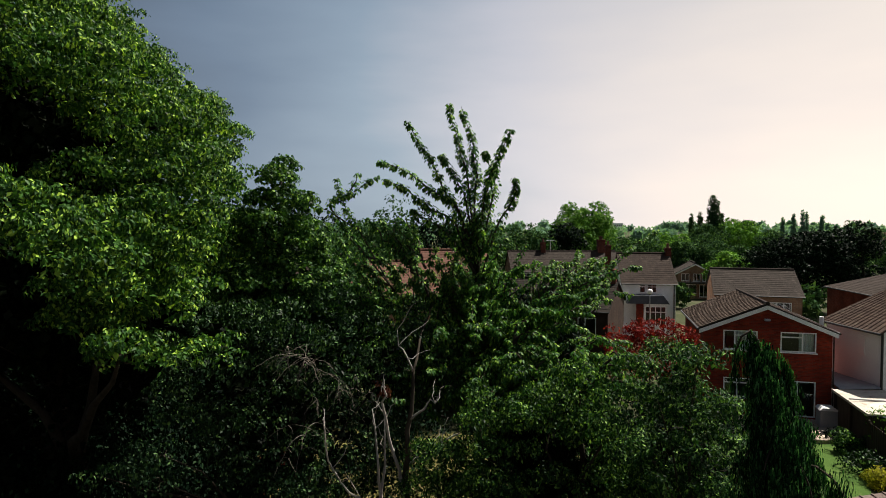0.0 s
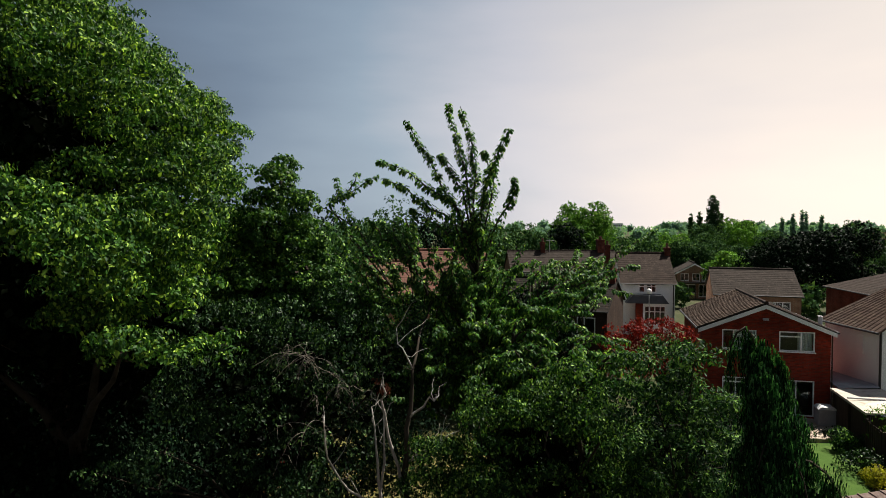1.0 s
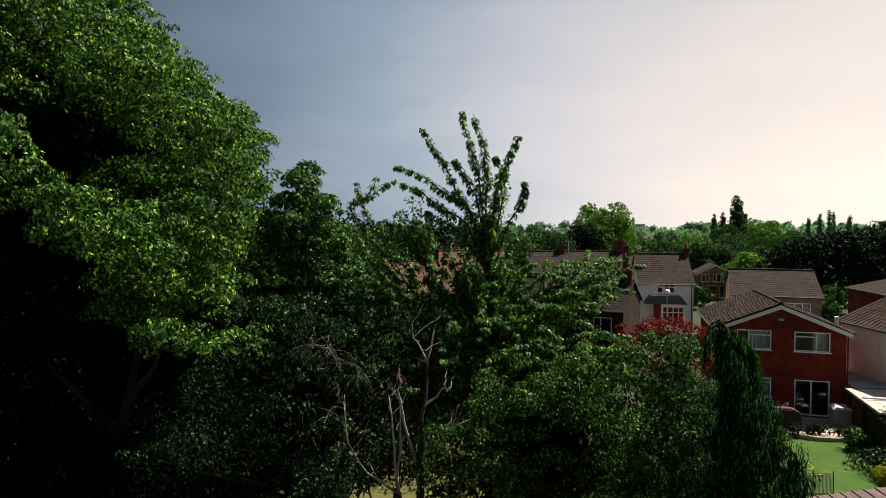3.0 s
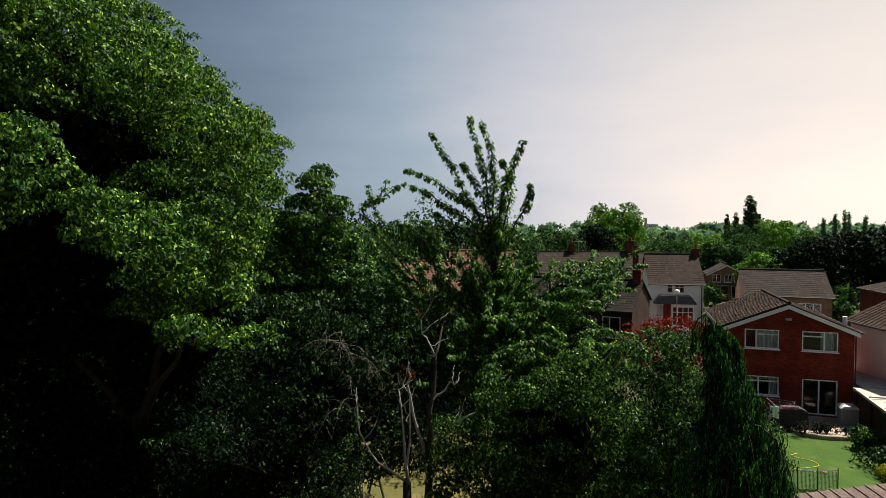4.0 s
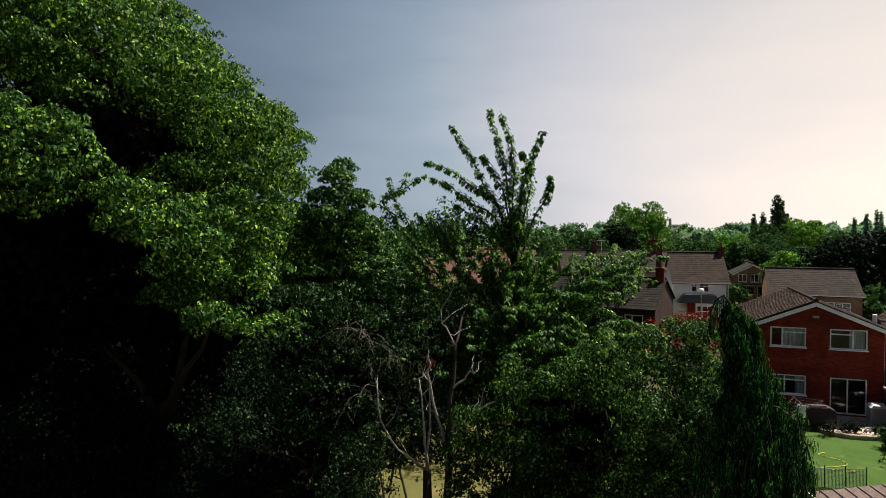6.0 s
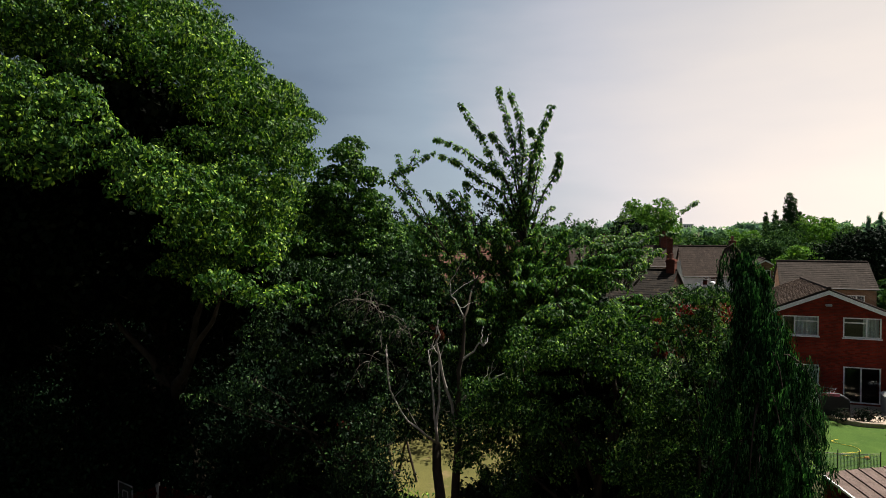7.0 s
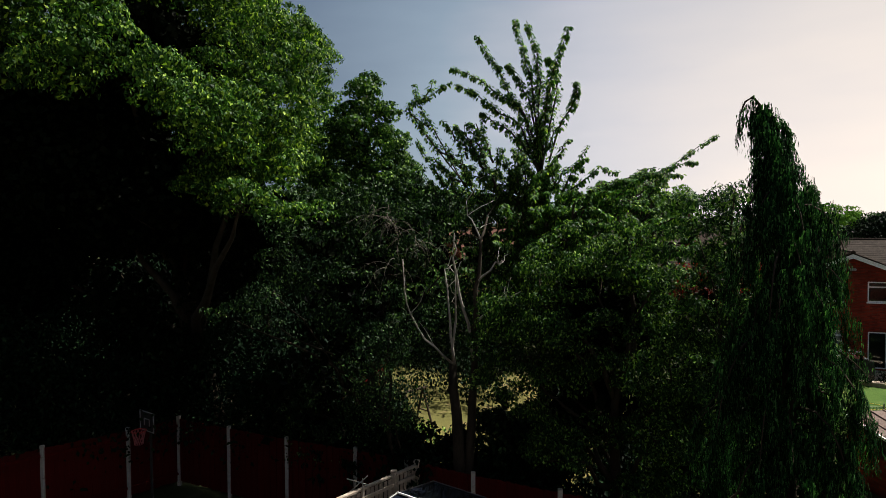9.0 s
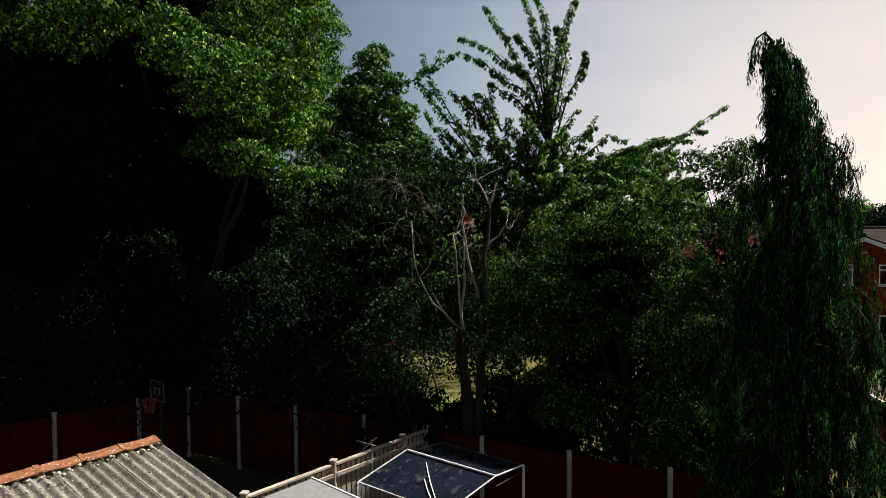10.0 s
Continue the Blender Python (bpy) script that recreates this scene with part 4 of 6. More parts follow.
def cherry_tree():
    """A tall thin cherry: a straight trunk and long whips with leaves hanging all along them."""
    rng = np.random.default_rng(77)
    t = empty("cherry_tree", 0.95, 15.4, 0)
    off = Vector((0.95, 15.4, 0))
    bm = bmesh.new()
    trunk = [Vector(p) - off for p in ((0.95, 15.4, -0.2), (0.92, 15.4, 4.0), (0.98, 15.4, 7.0), (0.85, 15.5, 9.3), (0.75, 15.6, 10.8))]
    tube(bm, trunk, [0.17, 0.14, 0.11, 0.07, 0.045], 9)
    part("trunk", bm, BARK, t, smooth=True)
    # the tall leaders, from the fork outwards to the tip
    leaders = [
        [(0.85, 15.45, 9.0), (0.40, 15.40, 10.71), (0.03, 15.43, 11.38), (-0.22, 15.45, 11.96), (-0.56, 15.47, 12.51), (-0.95, 15.50, 13.15)],
        [(0.88, 15.45, 9.2), (0.73, 15.40, 10.96), (0.65, 15.50, 11.63), (0.48, 15.60, 12.30), (0.36, 15.70, 12.82), (0.17, 15.80, 13.64)],
        [(0.85, 15.5, 9.3), (0.82, 15.40, 10.96), (0.86, 15.45, 11.71), (0.78, 15.50, 12.29), (0.73, 15.55, 12.80), (0.47, 15.60, 13.52)],
        [(0.9, 15.4, 9.0), (0.97, 15.20, 10.71), (1.07, 14.75, 11.33), (1.17, 14.30, 11.77), (1.36, 13.85, 12.11), (1.49, 13.40, 12.57)],
        [(0.9, 15.4, 8.8), (1.31, 15.30, 10.29), (1.55, 15.28, 10.79), (1.75, 15.25, 11.03), (1.85, 15.22, 11.36), (1.80, 15.20, 11.68)],
        [(0.85, 15.4, 9.6), (0.40, 15.30, 10.87), (-0.09, 15.12, 11.24), (-0.57, 14.95, 11.55), (-1.04, 14.78, 11.86), (-1.59, 14.60, 12.01)],
        [(0.85, 15.4, 9.2), (0.32, 15.30, 10.46), (-0.26, 15.15, 10.87), (-0.66, 15.00, 11.15), (-1.05, 14.85, 11.43), (-1.44, 14.70, 11.54)],
        [(0.85, 15.4, 9.6), (0.65, 15.40, 10.96), (0.40, 15.40, 11.46), (0.15, 15.40, 11.87), (-0.06, 15.40, 12.27)],
        [(0.9, 15.4, 9.4), (1.22, 15.30, 11.12), (1.30, 15.20, 11.69), (1.17, 15.10, 12.00), (1.03, 15.00, 12.31)],
        [(0.9, 15.4, 9.2), (0.1, 15.2, 10.3), (-0.4, 15.1, 10.6), (-0.8, 15.0, 10.85)],
        [(-1.2, 14.9, 8.8), (-2.1, 14.6, 10.4), (-2.45, 14.6, 11.1), (-2.55, 14.5, 11.6)],
        [(-1.2, 14.9, 8.8), (-2.75, 14.5, 10.9), (-2.35, 14.6, 11.15), (-1.86, 14.7, 11.5), (-1.55, 14.7, 11.65)],
        [(-2.2, 14.6, 10.4), (-2.75, 14.4, 10.85), (-3.0, 14.4, 10.8)],
        [(-2.35, 14.6, 11.15), (-2.12, 14.7, 11.5), (-2.05, 14.7, 11.75)]]
    whips = [((0.95, 15.4, 7.4), (2.2, 15.8, 10.0), -0.35), ((0.95, 15.4, 6.6), (6.05, 16.9, 10.35), -0.15), ((2.4, 15.8, 7.6), (4.0, 15.4, 9.3), 0.5), ((0.95, 15.4, 6.4), (4.2, 13.4, 8.9), 0.7),
             ((0.95, 15.4, 6.0), (3.4, 13.0, 8.0), 0.8), ((0.95, 15.4, 6.4), (-1.6, 13.8, 8.6), 0.6), ((0.95, 15.4, 5.6), (4.6, 14.6, 7.6), 0.9), ((0.95, 15.4, 7.8), (2.9, 14.6, 9.1), 0.5), ((0.95, 15.4, 8.2), (2.1, 14.7, 9.5), 0.4),
             ((0.95, 15.4, 7.6), (0.1, 14.2, 9.6), 0.4), ((0.95, 15.4, 6.8), (1.6, 13.4, 8.6), 0.5), ((0.95, 15.4, 7.2), (-0.8, 14.4, 9.2), 0.3), ((2.4, 15.4, 8.0), (5.04, 15.35, 9.4), 0.3)]
    for e, sag in (((-1.55, 15.2, 10.6), 0.1), ((-0.75, 15.1, 10.7), 0.0), ((-0.3, 15.0, 9.9), 0.15), ((-1.2, 14.8, 9.4), 0.2), ((-0.6, 14.6, 8.9), 0.3), ((-1.5, 14.6, 8.6), 0.3), ((0.2, 14.8, 9.2), 0.2), ((-2.2, 14.8, 9.0), 0.3), ((-2.6, 15.0, 10.2), 0.1)):
        whips.append((Vector((-0.6, 14.9, 6.2)), Vector(e), sag))
    for k in range(18):
        z = rng.uniform(7.6, 10.2)
        a0 = Vector((0.95 - 0.04 * (z - 6), 15.4, z))
        whips.append((a0, a0 + Vector((rng.uniform(-0.75, 0.7), rng.uniform(-0.7, 0.4), rng.uniform(0.5, 1.3))), rng.uniform(-0.1, 0.2)))
    for k in range(14):
        z = rng.uniform(6.4, 9.0)
        a0 = Vector((0.95 - 0.04 * (z - 6), 15.4, z))
        g = rng.uniform(0, 2 * math.pi)
        reach = rng.uniform(0.5, 1.3) * (1.25 - 0.09 * (z - 6))
        whips.append((a0, a0 + Vector((math.cos(g) * reach, math.sin(g) * reach * 0.8, rng.uniform(0.6, 1.6))), rng.uniform(-0.15, 0.25)))
    for k in range(16):
        e = Vector((rng.uniform(-2.4, 0.3), rng.uniform(13.8, 15.8), rng.uniform(8.3, 9.7)))
        whips.append((Vector((0.93, 15.4, rng.uniform(6.6, 8.4))), e, rng.uniform(0.05, 0.35)))
    for k in range(16):
        e = Vector((rng.uniform(1.8, 4.4), rng.uniform(14.4, 15.6), 0.0))
        e.z = rng.uniform(8.0, 9.2)
        whips.append((Vector((0.45 * e.x + 0.4, 15.4, e.z - rng.uniform(0.9, 1.5))), e, rng.uniform(0.2, 0.5)))
    for k in range(16):
        e = Vector((rng.uniform(0.8, 3.2), rng.uniform(13.2, 14.8), rng.uniform(7.6, 9.0)))
        whips.append((Vector((0.5 * e.x + 0.3, 15.2, e.z - rng.uniform(0.5, 1.1))), e, rng.uniform(0.15, 0.4)))
    for k in range(16):
        e = Vector((rng.uniform(-0.8, 1.7), rng.uniform(13.6, 14.8), rng.uniform(7.2, 9.4)))
        whips.append((e + Vector((rng.uniform(-0.5, 0.5), 0.6, -rng.uniform(0.5, 1.0))), e, rng.uniform(0.0, 0.25)))
    for k in range(20):
        e = Vector((rng.uniform(-2.6, 0.3), rng.uniform(14.2, 15.6), rng.uniform(9.4, 10.75)))
        whips.append((e + Vector((0.6 * (0.6 - e.x) * 0.5, 0.1, -rng.uniform(0.6, 1.2))), e, rng.uniform(-0.1, 0.15)))
    for k in range(26):
        e = Vector((rng.uniform(-1.2, 1.5), rng.uniform(12.7, 14.0), rng.uniform(6.2, 8.7)))
        whips.append((Vector((0.4 * e.x + 0.5, 15.0, e.z - rng.uniform(0.4, 1.2))), e, rng.uniform(0.1, 0.4)))
    for k in range(38):
        e = Vector((rng.uniform(3.2, 5.7), rng.uniform(19.0, 21.0), rng.uniform(8.5, 9.5)))
        whips.append((Vector((0.75 * e.x + 0.3, 18.6, e.z - rng.uniform(0.7, 1.2))), e, rng.uniform(0.15, 0.4)))
    whips += [((0.95, 15.4, 5.6), (2.9, 18.7, 8.0), 0.2), ((0.95, 15.4, 5.2), (4.0, 18.8, 7.9), 0.2)]
    # low limbs that spread to the sunny side, with short arching sprays all along them
    for k in range(30):
        x = 1.2 + 3.1 * (k + 0.5) / 30
        e = Vector((x, rng.uniform(12.2, 15.2), rng.uniform(4.6, 8.5 - 0.45 * (x - 1.2))))
        a0 = Vector((0.95, 15.4, rng.uniform(4.4, 6.6)))
        limb = bent(rng, a0, e, 9, 0.05, rng.uniform(0.2, 0.6))
        bm = bmesh.new()
        tube(bm, [p - off for p in limb], [0.04 - 0.0035 * i for i in range(10)], 5)
        part("limb", bm, BARK, t, smooth=True)
        for q in range(9):
            i = int(rng.integers(3, 9))
            s0 = limb[i].lerp(limb[i + 1], rng.random())
            out = Vector((rng.normal(0.5, 0.5), rng.normal(-0.5, 0.5), rng.uniform(-0.15, 0.45))).normalized()
            whips.append((s0, s0 + out * rng.uniform(0.7, 1.5), rng.uniform(0.12, 0.34)))
    P, N, A, S = [], [], [], []
    lines = []
    for ctrl in leaders:
        c = [Vector(p) - off for p in ctrl]
        pts = []
        for i in range(len(c) - 1):
            p0, p1, p2, p3 = c[max(i - 1, 0)], c[i], c[i + 1], c[min(i + 2, len(c) - 1)]
            for u in (0.0, 0.5):
                pts.append(0.5 * (2 * p1 + (p2 - p0) * u + (2 * p0 - 5 * p1 + 4 * p2 - p3) * u * u + (3 * p1 - p0 - 3 * p2 + p3) * u ** 3) + Vector(rng.normal(0, 0.02, 3)))
        pts.append(c[-1])
        lines.append((pts, *((170, 1.2) if ctrl[0][0] > 0 else (120, 0.95))))
    lines += [(bent(rng, Vector(a) - off, Vector(b) - off, 9, 0.05, sag), 140, 1.0) for a, b, sag in whips]
    for pts, thick, wide in lines:
        m = len(pts) - 1
        bm = bmesh.new()
        tube(bm, pts, [(0.034 - 0.027 * i / m) * (0.6 if wide < 1 else 1) for i in range(m + 1)], 5)
        part("branch", bm, BARK, t, smooth=True)
        n = int(sum((q - p).length for p, q in zip(pts, pts[1:])) * thick)
        for i in range(n):
            if i % 8 == 0:
                spur = rng.uniform(0.1, 1.0) * m
            u = min(max(spur + rng.normal(0, 0.09), 0.5), m - 0.01)
            k = min(int(u), m - 1)
            p = pts[k].lerp(pts[k + 1], u - k)
            way = (pts[k + 1] - pts[k]).normalized()
            out = Vector(unit(rng.normal(0, 1, (1, 3)))[0])
            out = (out - way * out.dot(way)).normalized()
            reach = rng.uniform(0.01, 0.085) * (1.6 - u / m) * wide
            P.append(p + out * reach)
            A.append(out * 0.8 + way * 0.2 + Vector((0, 0, -0.9)))
            N.append(out + Vector((0, 0, 0.5)) + Vector(rng.normal(0, 0.3, 3)))
            S.append(rng.uniform(0.06, 0.115) * wide ** 0.5)
    ob = new("crown", leaf_mesh("crown", np.array(P), np.array(N), np.array(A), np.array(S), OVAL, LEAF_CHERRY))
    ob.parent = t
    return tagged(t, "thin cherry tree with long upright leafy whips", "tree")


cherry_tree()


def weeping_conifer(x, y, h, seed):
    """A narrow weeping evergreen: an arched leader, drooping boughs in tiers and curtains of hanging needles."""
    rng = np.random.default_rng(seed)
    t = empty("weeping_conifer", x, y, 0)
    bm = bmesh.new()
    spine = [Vector(p) for p in ((0.42, 0, -0.2), (0.42, 0, 3.0), (0.4, 0, 5.5), (0.36, 0, 7.4), (0.26, 0, h - 1.0), (0.12, 0, h - 0.4), (0.04, 0, h - 0.1), (-0.04, 0, h), (-0.13, 0, h - 0.06), (-0.19, 0, h - 0.22), (-0.21, 0, h - 0.45))]
    tube(bm, spine, [0.2, 0.16, 0.12, 0.08, 0.05, 0.03, 0.02, 0.016, 0.012, 0.009, 0.006], 8)
    part("trunk", bm, BARK, t, smooth=True)
    profile = [(0.2, 0.1), (0.5, 0.17), (0.8, 0.24), (0.95, 0.3), (1.2, 0.48), (1.5, 0.64), (2.3, 0.84), (2.9, 0.82), (3.3, 0.9), (4.4, 1.08), (6.2, 1.36), (9.2, 1.42)]

    def axis(z):
        for p, q in zip(spine, spine[1:7]):
            if p.z <= z <= q.z:
                return p.lerp(q, (z - p.z) / (q.z - p.z))
        return spine[6]

    P, N, A, S = [], [], [], []

    def curtain(top, drop, out, sway):
        n = max(5, int(drop / 0.018))
        for j in range(n):
            v = j / n
            side = rng.uniform(0, 2 * math.pi)
            o = Vector((math.cos(side), math.sin(side), 0))
            P.append(top + Vector((0, 0, -drop * v * 0.85)) + sway * v + o * 0.014)
            A.append(o * 0.2 + sway * 0.5 + Vector((0, 0, -1)))
            N.append(o * 0.45 + out * 1.0 + Vector((0, 0, 0.25)))
            S.append(rng.uniform(0.04, 0.085) * (1.1 - 0.35 * v))

    for i in range(470):
        d = 0.2 + (h - 0.8) * ((i + rng.random()) / 470) ** 1.1
        r = float(np.interp(d, [p[0] for p in profile], [p[1] for p in profile]))
        g = rng.uniform(0, 2 * math.pi)
        r *= rng.uniform(0.7, 1.0) * (1 + 0.16 * math.sin(3 * g + 2.6 * d)) * (1.0 + float(np.interp(d, [0, 1.2, 1.6, 2.2, 9], [0.3, 0.35, 0.18, -0.05, -0.12])) * math.cos(g))
        a = axis(h - d + 0.35 * r)
        out = Vector((math.cos(g), math.sin(g), 0))
        # every few boughs arch over and hang as a shoulder
        major = i % 9 == 0 and r > 0.3
        if major and d > 2.0:
            r *= 1.14
        b = a + out * r + Vector((0, 0, (-1.0 if major else -0.35) * r))
        pts = [a.lerp(b, k / 6) + Vector((0, 0, (2.0 if major else 0.8) * r * (k / 6) * (1 - k / 6))) + out * (0.5 * r * (k / 6) * (1 - k / 6) if major else 0) for k in range(7)]
        if i % 3 == 0:
            bm = bmesh.new()
            tube(bm, pts, [0.022, 0.019, 0.016, 0.013, 0.01, 0.007, 0.004], 4)
            part("bough", bm, BARK, t)
        # tassels: bundles of strands that hang together, with gaps between them
        for s in range((4 if major else 2) + int((3 if major else 1.4) * r)):
            u = rng.uniform(0.3, 1.0) * 6
            k = min(int(u), 5)
            root = pts[k].lerp(pts[k + 1], u - k) + Vector(rng.normal(0, 0.05, 3))
            long = rng.uniform(0.25, 0.8) * (0.4 + 0.6 * min(1, r))
            lean = Vector((*rng.normal(0, 0.04, 2), 0)) + out * rng.uniform(0, 0.08)
            for q in range(9):
                curtain(root + Vector((*rng.normal(0, 0.032, 2), rng.normal(0, 0.04))), long * rng.uniform(0.6, 1.05), out, lean + Vector((*rng.normal(0, 0.012, 2), 0)))
    for k in range(46):
        q = rng.uniform(0, 4.99)
        p = spine[5 + int(q)].lerp(spine[6 + int(q)], q - int(q)) if q < 4.99 else spine[10]
        curtain(p + Vector(rng.normal(0, 0.015, 3)), rng.uniform(0.1, 0.42), Vector((-1, 0, 0)), Vector(rng.normal(0, 0.03, 3)))
    shape = (((-0.15, 0.0, 0), (0.15, 0.05, 0), (0.0, 1, -0.04)), ((0, 1, 2),))
    ob = new("needles", leaf_mesh("needles", np.array(P), np.array(N), np.array(A), np.array(S), shape, LEAF_CONIFER))
    ob.parent = t
    return tagged(t, "narrow dark weeping conifer with hanging needle curtains", "tree")


weeping_conifer(3.32, 6.4, 9.3, 21)


def dead_tree():
    """A bare grey tree: two leaning stems and thin upright dead limbs."""
    rng = np.random.default_rng(31)
    t = empty("dead_tree", -1.2, 12.4, 0)
    off = Vector((-1.2, 12.4, 0))
    stems = [(((-1.2, 12.4, -0.2), (-1.15, 12.4, 2.6), (-1.3, 12.5, 4.4)), (0.17, 0.14, 0.1)),
             (((-1.05, 12.5, -0.1), (-0.85, 12.5, 3.0), (-0.78, 12.5, 4.6), (-0.72, 12.4, 6.2), (-0.6, 12.6, 7.4), (-0.5, 13.5, 8.0), (-0.2, 15.2, 8.75)), (0.13, 0.11, 0.085, 0.055, 0.035, 0.024, 0.01)),
             (((-1.3, 12.5, 4.4), (-1.9, 11.9, 5.1), (-2.2, 11.2, 6.0), (-2.15, 10.7, 7.0)), (0.04, 0.03, 0.022, 0.012)),
             (((-0.78, 12.5, 4.6), (-1.0, 12.2, 5.8), (-1.15, 11.6, 7.0), (-1.1, 11.2, 7.55)), (0.06, 0.045, 0.03, 0.015)),
             (((-1.3, 12.5, 4.4), (-1.35, 12.3, 5.5), (-1.45, 12.2, 6.7)), (0.05, 0.035, 0.015)),
             (((-1.3, 12.5, 4.4), (-1.2, 12.3, 5.5), (-1.2, 12.2, 6.6)), (0.05, 0.035, 0.015)),
             (((-0.75, 12.45, 5.4), (-0.2, 12.3, 5.9), (0.35, 12.2, 6.2)), (0.05, 0.035, 0.015)),
             (((-0.7, 12.45, 6.4), (-0.3, 12.3, 6.8), (-0.1, 12.2, 6.9)), (0.04, 0.025, 0.01)),
             (((-0.6, 12.6, 7.4), (-0.85, 12.5, 7.8), (-0.95, 12.4, 8.3)), (0.03, 0.02, 0.008))]
    for i, (pts, rad) in enumerate(stems):
        fine, fr = [], []
        for k in range(len(pts) - 1):
            for s in range(3):
                fine.append(Vector(pts[k]).lerp(Vector(pts[k + 1]), s / 3) - off + Vector(rng.normal(0, 0.025, 3)))
                fr.append(rad[k] + (rad[k + 1] - rad[k]) * s / 3)
        fine.append(Vector(pts[-1]) - off)
        fr.append(rad[-1])
        bm = bmesh.new()
        tube(bm, fine, [v * (0.75 if i > 1 else 1.0) for v in fr], 7)
        for s in range(3 if i else 0):
            k = rng.integers(2, len(fine))
            e = fine[k] + Vector((*rng.normal(0, 0.3, 2), rng.uniform(0.1, 0.6)))
            tube(bm, bent(rng, fine[k], e, 4, 0.03), [0.01, 0.008, 0.006, 0.004, 0.002], 4)
        part("trunk" if i == 0 else "limb", bm, BARK_DEAD if i > 1 else BARK, t, smooth=True)
    return tagged(t, "half-dead tree with bare grey upright limbs", "tree")


dead_tree()


def dead_twigs(x, y, z, count, reach, arch, seed):
    """A spray of thin bare arching twigs in the top of the thicket."""
    rng = np.random.default_rng(seed)
    t = empty("bare_twigs", x, y, z)
    for i in range(count):
        a = Vector(rng.normal(0, 0.16, 3))
        b = a + Vector((rng.uniform(-1.0, 0.8) * reach, rng.uniform(-0.6, 0.2) * reach, rng.uniform(-0.8, 0.1) * reach))
        bm = bmesh.new()
        line = bent(rng, a, b, 7, 0.012, arch)
        tube(bm, line, [0.0056 - 0.0005 * k for k in range(8)], 4)
        for k in range(2):
            e = line[4 + k] + Vector((rng.normal(0, 0.15), rng.normal(0, 0.1), -rng.uniform(0.05, 0.3)))
            tube(bm, bent(rng, line[4 + k], e, 3, 0.02, 0.05), [0.0034, 0.003, 0.0026, 0.002], 3)
        part("twig", bm, TWIG_DEAD, t)
    return tagged(t, "spray of thin bare grey arching twigs", "branch")


dead_twigs(-2.6, 11.6, 7.9, 20, 0.85, 0.12, 41)
dead_twigs(-1.75, 11.5, 7.3, 8, 0.55, 0.2, 42)
dead_twigs(-2.35, 10.6, 7.0, 7, 0.95, 0.18, 43)

# ---- garden trees, hedges and the distance ----
def bush(label, x, y, r, h, mat, seed, leaf=0.12, clumps=160, per=26, shape=None, name="bush", z0=0.0, dome=0.3):
    rng = np.random.default_rng(seed)
    lobes = [(x + rng.normal(0, 0.35) * r, y + rng.normal(0, 0.35) * r, z0 + h * rng.uniform(0.35, 0.7), r * rng.uniform(0.5, 0.75), r * rng.uniform(0.5, 0.75), h * rng.uniform(0.28, 0.42)) for k in range(5)]
    return tree(name, label, (x, y, z0), lobes, clumps, per, leaf, shape or OVAL, mat, seed, 0.06 + 0.02 * r, dome * max(0.6, min(r, 2.5)), 0.4, limbs=4, category="bush" if h < 4 else "tree")


tree("copper_maple", "small tree with deep red copper leaves", (9.5, 26.2, 0), [(7.9, 26.0, 5.4, 0.9, 0.9, 0.7), (8.8, 26.0, 5.75, 0.9, 0.9, 0.6), (9.7, 25.9, 5.8, 0.8, 0.9, 0.6), (10.3, 26.2, 5.5, 0.7, 0.9, 0.6), (9.3, 25.8, 4.9, 1.3, 1.0, 0.8), (8.0, 25.9, 4.7, 1.1, 1.0, 0.8), (10.2, 26.0, 4.6, 0.9, 0.9, 0.8)], 420, 36, 0.12, OVAL, LEAF_RED, 51, 0.12, 0.26, 0.4)
bush("rounded green garden shrub beside the lawn", 18.7, 27.5, 0.6, 1.0, LEAF_PLUM, 61)
bush("low flowering border shrub", 17.9, 25.2, 0.8, 1.0, LEAF_GREY, 62, clumps=90)
bush("clipped bright yellow garden shrub", 17.4, 23.9, 0.42, 0.75, LEAF_YELLOW, 63, 0.08, clumps=130)
bush("bright green bush by the lean-to", 20.5, 26.6, 1.2, 2.4, LEAF_BRIGHT, 64)
bush("dark shrub beside the patio", 14.0, 29.8, 1.2, 1.6, LEAF_DARK, 65)
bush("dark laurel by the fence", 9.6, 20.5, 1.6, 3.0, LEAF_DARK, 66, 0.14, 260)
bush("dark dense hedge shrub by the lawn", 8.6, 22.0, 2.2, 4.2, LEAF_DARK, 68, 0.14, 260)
# extra near-black shrubs that stand in for the deep shade beside the lawn
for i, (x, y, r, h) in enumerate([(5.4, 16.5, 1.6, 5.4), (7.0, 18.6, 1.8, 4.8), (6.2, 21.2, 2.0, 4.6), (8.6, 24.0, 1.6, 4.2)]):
    bush("tall shade-dark filler shrub beside the dry lawn", x, y, r, h, LEAF_DARK, 170 + i, 0.13, 300)
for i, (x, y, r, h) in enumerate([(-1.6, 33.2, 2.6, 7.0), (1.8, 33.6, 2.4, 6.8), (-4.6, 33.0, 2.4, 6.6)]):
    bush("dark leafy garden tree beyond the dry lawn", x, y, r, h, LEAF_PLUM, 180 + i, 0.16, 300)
# more near-black shrubs, added to darken the gaps behind the plum tree
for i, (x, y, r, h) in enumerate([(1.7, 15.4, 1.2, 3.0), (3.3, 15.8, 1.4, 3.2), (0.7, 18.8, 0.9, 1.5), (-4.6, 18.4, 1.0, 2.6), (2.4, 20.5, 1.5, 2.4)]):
    bush("low shade-dark filler shrub on the dry lawn", x, y, r, h, LEAF_DARK, 190 + i, 0.12, 220)
